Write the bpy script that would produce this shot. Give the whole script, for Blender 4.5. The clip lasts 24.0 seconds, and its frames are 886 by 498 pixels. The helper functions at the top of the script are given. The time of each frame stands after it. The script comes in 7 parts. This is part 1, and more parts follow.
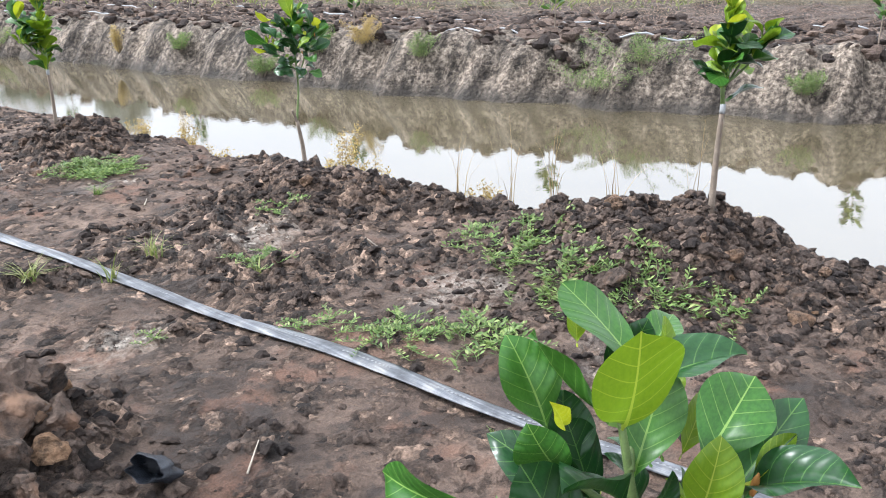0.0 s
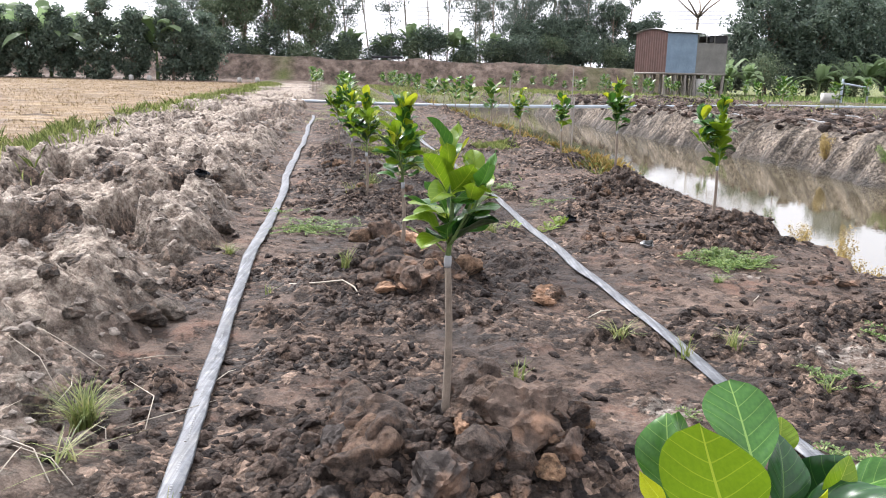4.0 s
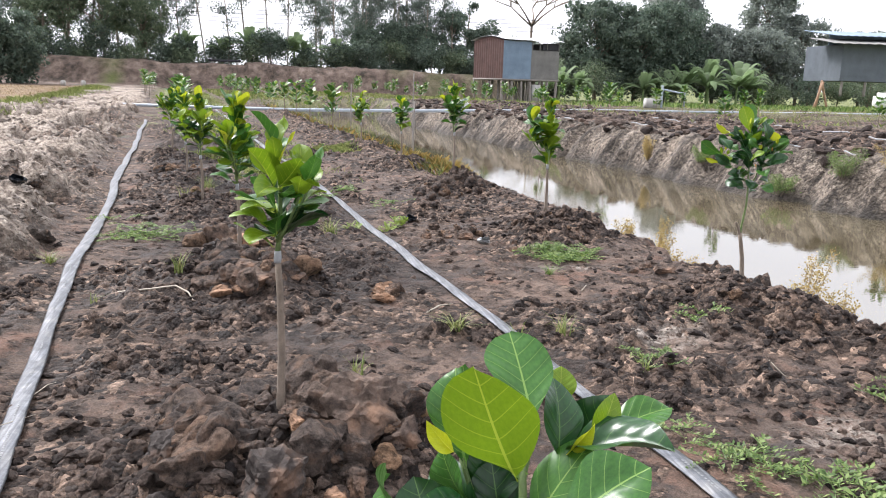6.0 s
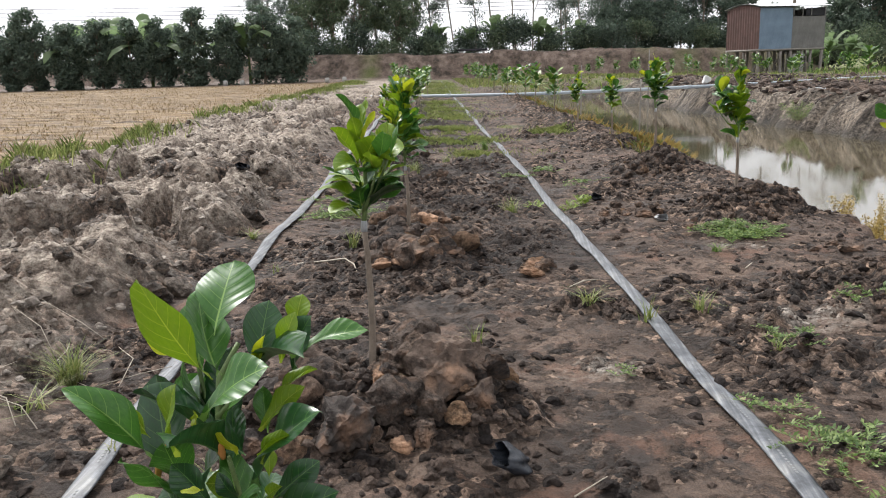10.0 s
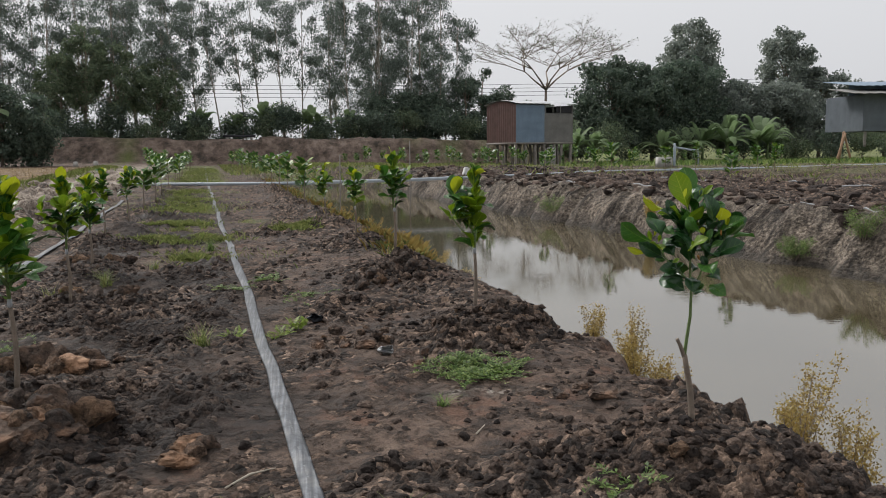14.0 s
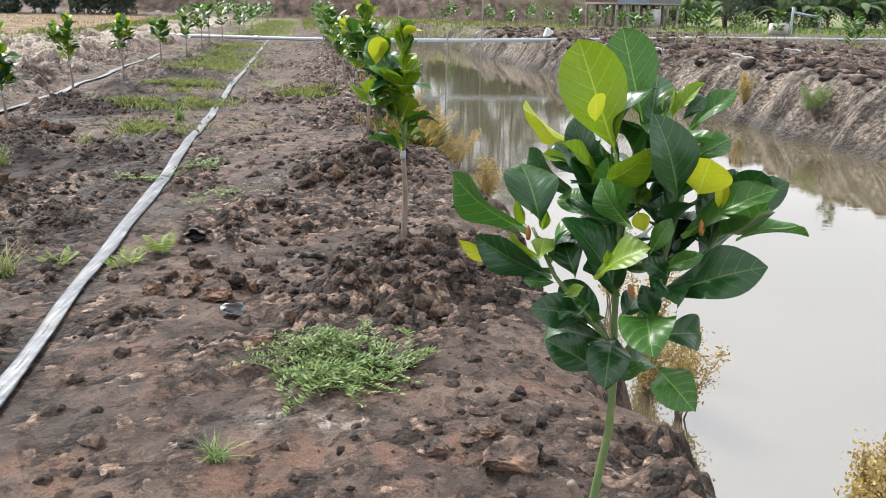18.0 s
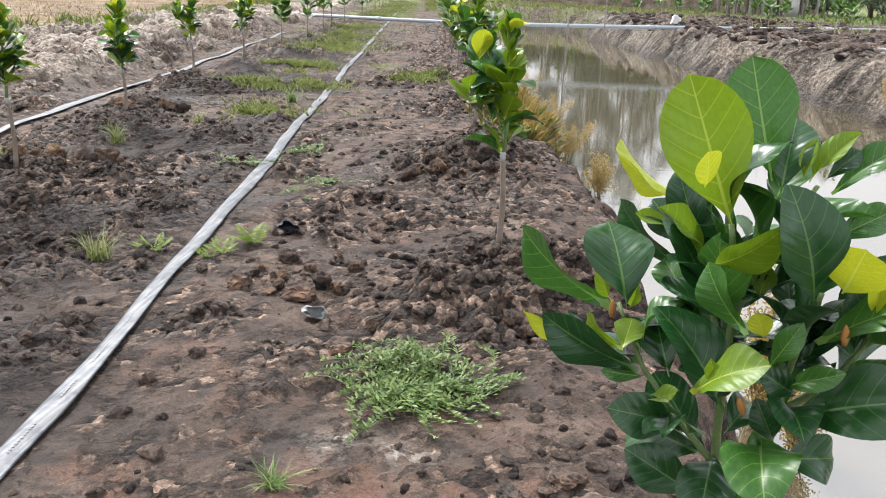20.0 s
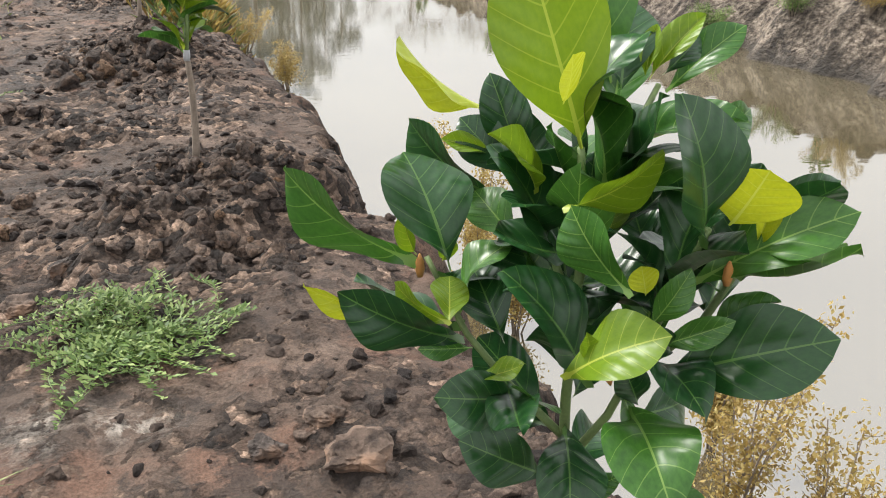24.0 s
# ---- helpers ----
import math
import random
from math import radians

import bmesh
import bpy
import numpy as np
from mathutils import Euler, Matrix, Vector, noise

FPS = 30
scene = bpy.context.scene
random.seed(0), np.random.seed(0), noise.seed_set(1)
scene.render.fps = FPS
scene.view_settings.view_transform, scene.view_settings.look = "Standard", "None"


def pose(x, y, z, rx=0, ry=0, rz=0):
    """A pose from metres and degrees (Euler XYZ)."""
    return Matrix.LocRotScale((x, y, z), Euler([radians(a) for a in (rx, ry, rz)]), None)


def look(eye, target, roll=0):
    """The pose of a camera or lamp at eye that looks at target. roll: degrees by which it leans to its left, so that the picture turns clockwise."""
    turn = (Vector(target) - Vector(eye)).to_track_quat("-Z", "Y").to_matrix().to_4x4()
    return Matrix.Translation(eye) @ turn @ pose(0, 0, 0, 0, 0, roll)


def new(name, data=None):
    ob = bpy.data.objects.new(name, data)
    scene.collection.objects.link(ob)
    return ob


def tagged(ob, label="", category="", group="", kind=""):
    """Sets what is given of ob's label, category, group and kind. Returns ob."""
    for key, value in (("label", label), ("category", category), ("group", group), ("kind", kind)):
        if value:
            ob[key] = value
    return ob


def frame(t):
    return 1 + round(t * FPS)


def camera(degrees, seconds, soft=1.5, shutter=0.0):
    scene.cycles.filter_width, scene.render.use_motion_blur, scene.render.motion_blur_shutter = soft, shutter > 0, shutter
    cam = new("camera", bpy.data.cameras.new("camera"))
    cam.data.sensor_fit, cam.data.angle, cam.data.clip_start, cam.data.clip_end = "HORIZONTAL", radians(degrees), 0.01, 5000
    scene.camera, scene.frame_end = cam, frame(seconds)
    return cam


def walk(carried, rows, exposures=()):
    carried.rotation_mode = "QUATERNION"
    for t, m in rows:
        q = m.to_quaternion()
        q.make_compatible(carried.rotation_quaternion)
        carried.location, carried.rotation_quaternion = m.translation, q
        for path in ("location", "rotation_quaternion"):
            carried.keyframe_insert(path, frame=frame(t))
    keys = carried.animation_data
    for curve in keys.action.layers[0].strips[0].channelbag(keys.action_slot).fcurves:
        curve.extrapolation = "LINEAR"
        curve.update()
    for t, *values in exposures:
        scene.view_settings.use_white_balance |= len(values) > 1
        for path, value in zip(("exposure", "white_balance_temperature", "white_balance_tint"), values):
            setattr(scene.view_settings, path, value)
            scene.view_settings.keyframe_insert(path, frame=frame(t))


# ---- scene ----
cam = camera(56.6, 24.0, 1.0)
PATH = [
    (0, (0.23, 0.057, 1.505), (1.648, 1.311, 0.859), -0.0),
    (0.5, (0.37, 0.002, 1.423), (1.621, 1.36, 0.654), 0.2),
    (1, (0.562, -0.023, 1.383), (1.602, 1.401, 0.44), 1.7),
    (1.5, (0.636, -0.123, 1.381), (1.454, 1.441, 0.439), -1.5),
    (2, (0.675, -0.314, 1.417), (1.13, 1.388, 0.471), -0.2),
    (2.5, (0.657, -0.366, 1.439), (0.929, 1.421, 0.582), -1.7),
    (3, (0.622, -0.359, 1.492), (0.771, 1.556, 0.932), -0.5),
    (3.5, (0.587, -0.321, 1.51), (0.599, 1.625, 1.05), 0.9),
    (5.5, (0.652, -0.358, 1.486), (1.003, 1.581, 1.142), 2.5),
    (6, (0.658, -0.367, 1.47), (1.073, 1.548, 1.067), 1.7),
    (6.5, (0.668, -0.414, 1.433), (1.086, 1.445, 0.828), -0.3),
    (7, (0.678, -0.42, 1.416), (1.088, 1.39, 0.671), -0.8),
    (7.5, (0.819, -0.359, 1.334), (1.178, 1.346, 0.353), -1.2),
    (8, (0.993, -0.34, 1.347), (1.272, 1.376, 0.359), 2.9),
    (8.5, (1.071, -0.408, 1.368), (1.054, 1.37, 0.453), -0.5),
    (9, (1.195, -0.543, 1.415), (0.955, 1.306, 0.691), 0.1),
    (9.5, (1.267, -0.595, 1.458), (1.056, 1.321, 0.923), -0.1),
    (10, (1.323, -0.575, 1.446), (1.137, 1.367, 1.006), -1.9),
    (10.5, (1.433, -0.354, 1.392), (1.283, 1.6, 0.991), -1.7),
    (12.5, (1.811, 0.305, 1.471), (1.692, 2.279, 1.173), 1.5),
    (13, (1.851, 0.491, 1.513), (2.114, 2.455, 1.239), 3.1),
    (13.5, (1.895, 0.717, 1.47), (2.237, 2.669, 1.202), 0.9),
    (14, (1.978, 1.054, 1.48), (2.328, 3.008, 1.232), -0.6),
    (14.5, (2.075, 1.461, 1.459), (2.518, 3.395, 1.208), 2.1),
    (15, (2.204, 1.703, 1.464), (2.714, 3.621, 1.219), 2.5),
    (15.5, (2.473, 2.007, 1.438), (2.661, 3.98, 1.169), 0.7),
    (16, (2.624, 2.17, 1.476), (2.712, 4.149, 1.201), 0.1),
    (16.5, (2.758, 2.51, 1.444), (2.853, 4.489, 1.168), 0.5),
    (17, (2.969, 2.765, 1.445), (3.1, 4.735, 1.127), 1.6),
    (17.5, (3.239, 2.992, 1.452), (3.363, 4.933, 0.985), 1.0),
    (18, (3.32, 3.152, 1.408), (3.436, 5.065, 0.837), 1.0),
    (18.5, (3.353, 3.371, 1.418), (3.465, 5.264, 0.781), 3.5),
    (19, (3.387, 3.435, 1.416), (3.466, 5.315, 0.739), 3.0),
    (19.5, (3.392, 3.456, 1.443), (3.228, 5.339, 0.79), 1.6),
    (21.5, (3.411, 3.343, 1.452), (3.425, 5.263, 0.893), 3.7),
    (22, (3.34, 3.345, 1.435), (3.42, 5.248, 0.827), 3.6),
    (22.5, (3.269, 3.386, 1.429), (3.408, 5.26, 0.743), 3.6),
    (23, (3.309, 3.556, 1.407), (3.506, 5.409, 0.68), 2.7),
    (23.5, (3.352, 3.708, 1.394), (3.71, 5.5, 0.58), 0.3),
    (24, (3.327, 3.754, 1.408), (3.901, 5.478, 0.572), 2.8),
]
EXPOSURES = [(0, 1.64, 5950, 10), (1, 1.69, 6200, 12), (3, 1.9, 6250, 12), (3.5, 1.65, 6250, 14), (6, 1.41, 6250, 14), (7, 1.8, 6250, 15), (8, 2.0, 6200, 16), (9, 1.95, 6300, 12), (10, 0.95, 6450, 10), (12.5, 0.5, 6500, 10), (14, 0.2, 6500, 10), (15, 0.2, 6500, 10), (16, 0.74, 6500, 10), (17, 0.43, 6500, 10), (17.6, 1.3, 6400, 10), (19, 1.45, 6300, 11), (22, 1.27, 6450, 9), (23, 1.36, 6550, 9), (24, 1.37, 6620, 9)]
walk(cam, [(t, look(eye, target, roll)) for t, eye, target, roll in PATH], EXPOSURES)

# ---- sky and sun ----
SUN_EL, SUN_AZ = 48.0, -40.0
world = bpy.data.worlds.new("sky")
scene.world = world
world.use_nodes = True
wn, wl = world.node_tree.nodes, world.node_tree.links
sky = wn.new("ShaderNodeTexSky")
sky.sky_type, sky.sun_disc = "NISHITA", False
sky.sun_elevation, sky.sun_rotation = radians(SUN_EL), radians(SUN_AZ)
sky.air_density, sky.dust_density, sky.ozone_density = 1.0, 6.0, 1.0
grey = wn.new("ShaderNodeHueSaturation")
grey.inputs["Saturation"].default_value = 0.10
haze = wn.new("ShaderNodeMix")
haze.data_type = "RGBA"
haze.inputs[0].default_value = 0.72
haze.inputs[7].default_value = (7.6, 7.7, 8.0, 1)
wl.new(sky.outputs[0], grey.inputs["Color"])
wl.new(grey.outputs[0], haze.inputs[6])
wl.new(haze.outputs[2], wn["Background"].inputs["Color"])
wn["Background"].inputs["Strength"].default_value = 0.098
sun = new("sun", bpy.data.lights.new("sun", "SUN"))
sun.data.energy, sun.data.angle, sun.data.color = 2.1, radians(13), (1.0, 0.97, 0.93)
sd = Vector((math.sin(radians(SUN_AZ)) * math.cos(radians(SUN_EL)), math.cos(radians(SUN_AZ)) * math.cos(radians(SUN_EL)), math.sin(radians(SUN_EL))))
sun.matrix_world = look(sd * 50, (0, 0, 0))


# ---- numeric noise for the terrain ----
def lattice(ix, iy, seed):
    n = (ix.astype(np.int64) * 374761393 + iy.astype(np.int64) * 668265263 + seed * 974634541) & 0x7FFFFFFF
    n = ((n ^ (n >> 13)) * 1274126177) & 0x7FFFFFFF
    return ((n ^ (n >> 16)) & 0xFFFF) / 65535.0


def vnoise(x, y, size, seed):
    """Smooth value noise in -1..1 with blobs of that size."""
    x, y = np.asarray(x, float) / size, np.asarray(y, float) / size
    ix, iy = np.floor(x), np.floor(y)
    fx, fy = x - ix, y - iy
    fx, fy = fx * fx * (3 - 2 * fx), fy * fy * (3 - 2 * fy)
    a, b = lattice(ix, iy, seed), lattice(ix + 1, iy, seed)
    c, d = lattice(ix, iy + 1, seed), lattice(ix + 1, iy + 1, seed)
    return 2 * ((a + (b - a) * fx) * (1 - fy) + (c + (d - c) * fx) * fy) - 1


def fbm(x, y, size, seed, octaves=3):
    return sum(vnoise(x, y, size / 2**k, seed + 17 * k) / 2**k for k in range(octaves)) / 1.7


def lumps(x, y, size, seed):
    """Rounded clods: 1 in the middle of a cell, 0 between cells; each cell has its own height."""
    x, y = np.asarray(x, float) / size, np.asarray(y, float) / size
    ix, iy = np.floor(x), np.floor(y)
    best, tall = np.full(np.shape(x), 9.0), np.zeros(np.shape(x))
    for dx in (-1, 0, 1):
        for dy in (-1, 0, 1):
            cx, cy = ix + dx, iy + dy
            px, py = cx + lattice(cx, cy, seed), cy + lattice(cx, cy, seed + 5)
            d = (x - px) ** 2 + (y - py) ** 2
            near = d < best
            best, tall = np.where(near, d, best), np.where(near, lattice(cx, cy, seed + 9), tall)
    return np.sqrt(np.clip(1 - best * 1.7, 0, 1)) * tall


def step(a, b, v):
    k = np.clip((np.asarray(v, float) - a) / (b - a), 0, 1)
    return k * k * (3 - 2 * k)


# ---- plan: the beds run along y, leaning 0.105 m to -x for each metre ----
LEAN = 0.105
WATER = -0.75
ROW_P = [(4.03, 1.65), (3.70, 4.37), (3.36, 7.36), (3.08, 10.32), (2.85, 13.3)]
ROW_P += [(4.22 - LEAN * y, y) for y in (16.3, 19.4, 22.4, 25.5, 28.5, 31.6)]
ROW_Q = [(0.95, 0.38), (0.69, 2.68), (0.44, 5.78), (-0.04, 8.8), (-0.42, 11.3), (-0.93, 14.4), (-1.05, 16.9)]
ROW_Q += [(0.82 - LEAN * y, y) for y in (20.2, 23.2, 26.3, 29.4, 32.4)]
MOUNDS = [(x, y, 0.55, 0.17) for x, y in ROW_P] + [(x, y, 0.5, 0.13) for x, y in ROW_Q[1:]] + [(3.85, 2.1, 0.7, 0.16), (0.58, 5.25, 0.4, 0.10), (1.08, 2.65, 0.25, 0.06)]


# places walked smooth (less than 0) or left crumbled (more than 0): x, y, reach, how much
TRODDEN = [(2.9, 2.5, 0.9, -0.45), (3.1, 3.6, 0.6, -0.40), (3.2, 5.2, 0.6, -0.5), (3.0, 1.3, 0.8, -0.3), (1.5, 3.6, 0.5, -0.3), (2.1, 1.6, 0.6, -0.2), (0.1, 1.35, 0.5, -1.2), (3.6, 5.5, 0.6, -0.8), (2.6, 5.3, 0.6, -0.4), (1.6, 1.4, 0.5, -0.3), (2.4, 8.6, 0.7, 0.2), (1.5, 2.0, 0.5, 0.25), (0.9, 6.8, 0.9, 0.25), (2.9, 8.6, 0.6, 0.3)]


def along(s, y):
    """World x of the line that runs s metres beside the beds' axis."""
    return s - LEAN * y


def far_line(y):
    y = np.asarray(y, float)
    return 11.1 + 0.047 * np.clip(36 - y, 0, 80) + 0.22 * np.clip(9 - y, 0, 20) + 0.22 * vnoise(y, y * 0, 3.1, 71)


def near_line(y):
    return 4.72 + 0.15 * vnoise(y, y * 0 + 3, 1.3, 73) + 0.12 * vnoise(y, y * 0 + 8, 0.45, 74) + 0.07 * vnoise(y, y * 0 + 5, 0.16, 75)


def spoil(s, y):
    """How much of the ground is the pale dry spoil of the bank beside the field."""
    return step(-0.35, -1.1, s + 0.35 * vnoise(s, y, 0.9, 31)) * step(-5.6, -4.6, s + 0.4 * vnoise(s, y, 1.1, 33))


def hollows(x, y):
    """Hollows dug into the spoil, darker than its dry crust."""
    return step(-0.02, 0.20, fbm(x * 1.3, y * 0.6, 0.9, 39) + 0.12 * vnoise(x, y, 0.25, 40))


def rough_soil(x, y, s, sp):
    """1 where the soil is crumbled and dark, 0 where it is trodden smooth."""
    lie = sum(k * np.exp(-(((x - px) / r) ** 2 + ((y - py) / r) ** 2)) for px, py, r, k in TRODDEN) + sum(0.75 * np.exp(-1.4 * ((x - mx) ** 2 + (y - my) ** 2) / r**2) for mx, my, r, h in MOUNDS)
    patchy = step(-0.14, 0.40, 0.8 * fbm(x, y, 1.1, 9) + 0.7 * fbm(x, y, 0.42, 12) + 0.16 * step(4.1, 4.6, s) + 0.5 * sp + lie)
    return patchy * (0.35 + 0.65 * step(-0.30, 0.30, fbm(x, y, 0.26, 14)))


def height(x, y):
    x, y = np.asarray(x, float), np.asarray(y, float)
    s = x + LEAN * y
    sp = spoil(s, y)
    z = 0.045 * fbm(x, y, 1.6, 3) + 0.02 * fbm(x, y, 0.45, 5)
    # trodden and crumbled areas
    rough = rough_soil(x, y, s, sp)
    near = step(60, 25, y)
    # trodden flat under the two hoses
    lain = np.maximum(np.exp(-(((s - 2.475 + 0.008 * np.clip(y - 8, 0, 25)) / 0.15) ** 4)), np.exp(-(((s + 0.01 + 0.11 * step(2, 6, y) + 0.05 * step(12, 22, y)) / 0.15) ** 4)))
    near = near * (1 - 0.88 * lain)
    z += near * (0.012 + 0.044 * rough) * lumps(x + 0.03 * vnoise(x, y, 0.05, 20), y, 0.15, 21)
    z += near * (0.008 + 0.050 * rough) * lumps(x, y + 0.02 * vnoise(x, y, 0.04, 24), 0.085, 25)
    z += near * (0.55 + 0.45 * rough) * 0.032 * fbm(x, y, 0.11, 28, 2)
    z += near * rough * 0.07 * np.clip(fbm(x, y, 0.33, 27), -0.5, 1)
    z += near * (0.009 + 0.018 * rough) * lumps(x, y, 0.042, 30)
    z -= near * 0.05 * step(0.35, 0.75, vnoise(x * 1.4, y, 0.24, 29)) * rough
    # pale spoil heap beside the field, with hollows dug into it
    z += sp * (0.13 + 0.15 * fbm(x, y, 1.3, 35) + (0.19 * lumps(x, y, 0.44, 37) + 0.09 * lumps(x, y, 0.18, 38)) * near)
    z -= 0.36 * sp * hollows(x, y) * near
    field = step(-4.3, -5.6, s)
    z += field * (-0.28 + 0.0060 * np.clip(y, 0, 90))
    heap = sum(h * np.exp(-1.7 * (((x - mx) ** 2 + (y - my) ** 2) / r**2)) for mx, my, r, h in MOUNDS)
    z += heap * (1 + 0.35 * vnoise(x, y, 0.21, 41))
    # a slab of mud split by a crack
    across = (x - 0.235) * 0.965 + (y - 1.47) * 0.264
    beside = (y - 1.47) * 0.965 - (x - 0.235) * 0.264 + 0.03 * vnoise(x, y, 0.12, 43)
    split = step(0.21, 0.15, np.abs(beside))
    slab = step(0.40, 0.22, np.abs(across - 0.02 + 0.09 * vnoise(x, y, 0.15, 44))) * step(0.32, 0.16, np.abs(beside + 0.07 * vnoise(x, y, 0.18, 48)))
    z = z * (1 - 0.5 * slab) + slab * (0.055 + 0.035 * fbm(x, y, 0.16, 45) + 0.014 * lumps(x, y, 0.05, 47)) - 0.20 * split * np.exp(-((across + 0.035 * vnoise(x, y, 0.09, 46)) / 0.020) ** 2)
    # raised rim, then the canal between two banks
    e = near_line(y)
    z += 0.05 * np.exp(-((s - e + 0.25) ** 2) / 0.08)
    f = far_line(y)
    gully = 0.30 * vnoise(y + 0.25 * s, y * 0, 0.95, 51) + 0.20 * vnoise(y - 0.2 * s, y * 0 + 4, 0.34, 53) + 0.12 * fbm(x, y, 0.4, 54)
    end = step(52, 47, y)
    inside = np.minimum(step(e + 0.10, e + 0.66, s + 0.12 * vnoise(x, y, 0.3, 55)), step(f + 1.25, f - 0.45, s + gully)) * end
    crest = np.where(s > 8, 0.20 + 0.14 * fbm(x, y, 1.4, 57) + 0.15 * lumps(x, y, 0.55, 59) + 0.08 * lumps(x, y, 0.27, 60), z)
    far_bed = step(8, 8.01, s)
    z = np.where(far_bed > 0.5, crest, z)
    z = z * (1 - inside) + inside * -1.3
    z += near * inside * (1 - inside) * 4 * (0.045 * lumps(x, y, 0.16, 65) + 0.035 * lumps(x, y, 0.08, 66)) * (s < 8)
    # the beds sink slightly towards the dike, on the canal's side most
    z -= step(35, 85, y) * np.clip((s + 2) / 30, 0, 1.2) * 0.75
    # dike across the end of the beds
    d = y - 84.0 + 0.03 * x + 0.9 * vnoise(x, y, 5.0, 61)
    long = step(34, 25, x)
    dike = step(0, 2.6, d) * step(11, 7.5, d) * long
    z += dike * (2.5 + 0.18 * vnoise(x, y, 3.0, 63) + 0.10 * vnoise(x, y, 0.9, 64))
    return z


# ---- building helpers ----
def mesh_of(name, verts, faces, material=None, smooth=True):
    me = bpy.data.meshes.new(name)
    me.from_pydata([tuple(v) for v in verts], [], faces)
    if smooth:
        me.polygons.foreach_set("use_smooth", [True] * len(me.polygons))
    if material:
        me.materials.append(material)
    me.update()
    return me


def part(name, data, material=None, parent=None, label="", smooth=True):
    """One mesh object, from a mesh, a bmesh or (verts, faces), under a thing or a part."""
    if isinstance(data, bmesh.types.BMesh):
        me = bpy.data.meshes.new(name)
        data.to_mesh(me)
        data.free()
        if smooth:
            me.polygons.foreach_set("use_smooth", [True] * len(me.polygons))
        if material:
            me.materials.append(material)
    elif isinstance(data, tuple):
        me = mesh_of(name, data[0], data[1], material, smooth)
    else:
        me = data
    ob = new(name, me)
    if parent:
        ob.parent = parent
    return tagged(ob, label)


def thing(name, label, category, at=(0, 0, 0), group="", kind="", turn=0.0):
    ob = new(name)
    ob.empty_display_size = 0.1
    ob.matrix_basis = pose(*at, 0, 0, turn)
    return tagged(ob, label, category, group, kind)


def tube(points, radii, sides=8):
    """Verts and faces of a closed tapering tube along points."""
    pts = [Vector(p) for p in points]
    verts, faces = [], []
    up = Vector((0.31, 0.22, 0.92))
    for i, p in enumerate(pts):
        way = (pts[min(i + 1, len(pts) - 1)] - pts[max(i - 1, 0)]).normalized()
        side = way.cross(up)
        if side.length < 0.05:
            side = way.cross(Vector((1, 0, 0)))
        side.normalize()
        other = way.cross(side)
        r = float(radii[i]) if isinstance(radii, (list, tuple)) else float(radii)
        for k in range(sides):
            a = 2 * math.pi * k / sides
            verts.append(p + r * (math.cos(a) * side + math.sin(a) * other))
    for i in range(len(pts) - 1):
        for k in range(sides):
            a, b = i * sides + k, i * sides + (k + 1) % sides
            faces.append((a, b, b + sides, a + sides))
    faces.append(tuple(range(sides))[::-1])
    faces.append(tuple((len(pts) - 1) * sides + k for k in range(sides)))
    return verts, faces


def joined(*pieces):
    verts, faces = [], []
    for v, f in pieces:
        n = len(verts)
        verts += list(v)
        faces += [tuple(i + n for i in q) for q in f]
    return verts, faces


def box(cx, cy, cz, sx, sy, sz):
    v = [Vector((cx + sx * a / 2, cy + sy * b / 2, cz + sz * c / 2)) for a in (-1, 1) for b in (-1, 1) for c in (-1, 1)]
    return v, [(0, 1, 3, 2), (4, 6, 7, 5), (0, 4, 5, 1), (2, 3, 7, 6), (0, 2, 6, 4), (1, 5, 7, 3)]


def bevelled(cx, cy, cz, sx, sy, sz, r=0.01):
    bm = bmesh.new()
    bmesh.ops.create_cube(bm, size=1, matrix=Matrix.LocRotScale((cx, cy, cz), None, (sx, sy, sz)))
    bmesh.ops.bevel(bm, geom=bm.edges[:], offset=r, segments=2, affect="EDGES")
    return bm


# ---- materials ----
def material(name):
    m = bpy.data.materials.new(name)
    m.use_nodes = True
    t = m.node_tree
    return m, t.nodes, t.links, t.nodes["Principled BSDF"]


def noise_node(n, l, scale, detail=6, rough=0.6, coords=None, kind="Object", colour=False):
    tex = n.new("ShaderNodeTexNoise")
    tex.inputs["Scale"].default_value, tex.inputs["Detail"].default_value, tex.inputs["Roughness"].default_value = scale, detail, rough
    if coords is None:
        coords = n.new("ShaderNodeTexCoord").outputs[kind]
    l.new(coords, tex.inputs["Vector"])
    return tex.outputs[1 if colour else 0]


def ramp(n, l, value, stops):
    r = n.new("ShaderNodeValToRGB")
    r.color_ramp.elements[0].position, r.color_ramp.elements[0].color = stops[0][0], (*stops[0][1], 1)
    r.color_ramp.elements[1].position, r.color_ramp.elements[1].color = stops[-1][0], (*stops[-1][1], 1)
    for at, colour in stops[1:-1]:
        e = r.color_ramp.elements.new(at)
        e.color = (*colour, 1)
    l.new(value, r.inputs[0])
    return r.outputs[0]


def mixed(n, l, fac, a, b, mode="MIX"):
    m = n.new("ShaderNodeMix")
    m.data_type, m.blend_type = "RGBA", mode
    for socket, v in ((m.inputs[0], fac), (m.inputs[6], a), (m.inputs[7], b)):
        if isinstance(v, (int, float)):
            socket.default_value = v
        elif isinstance(v, tuple):
            socket.default_value = (*v, 1)
        else:
            l.new(v, socket)
    return m.outputs[2]


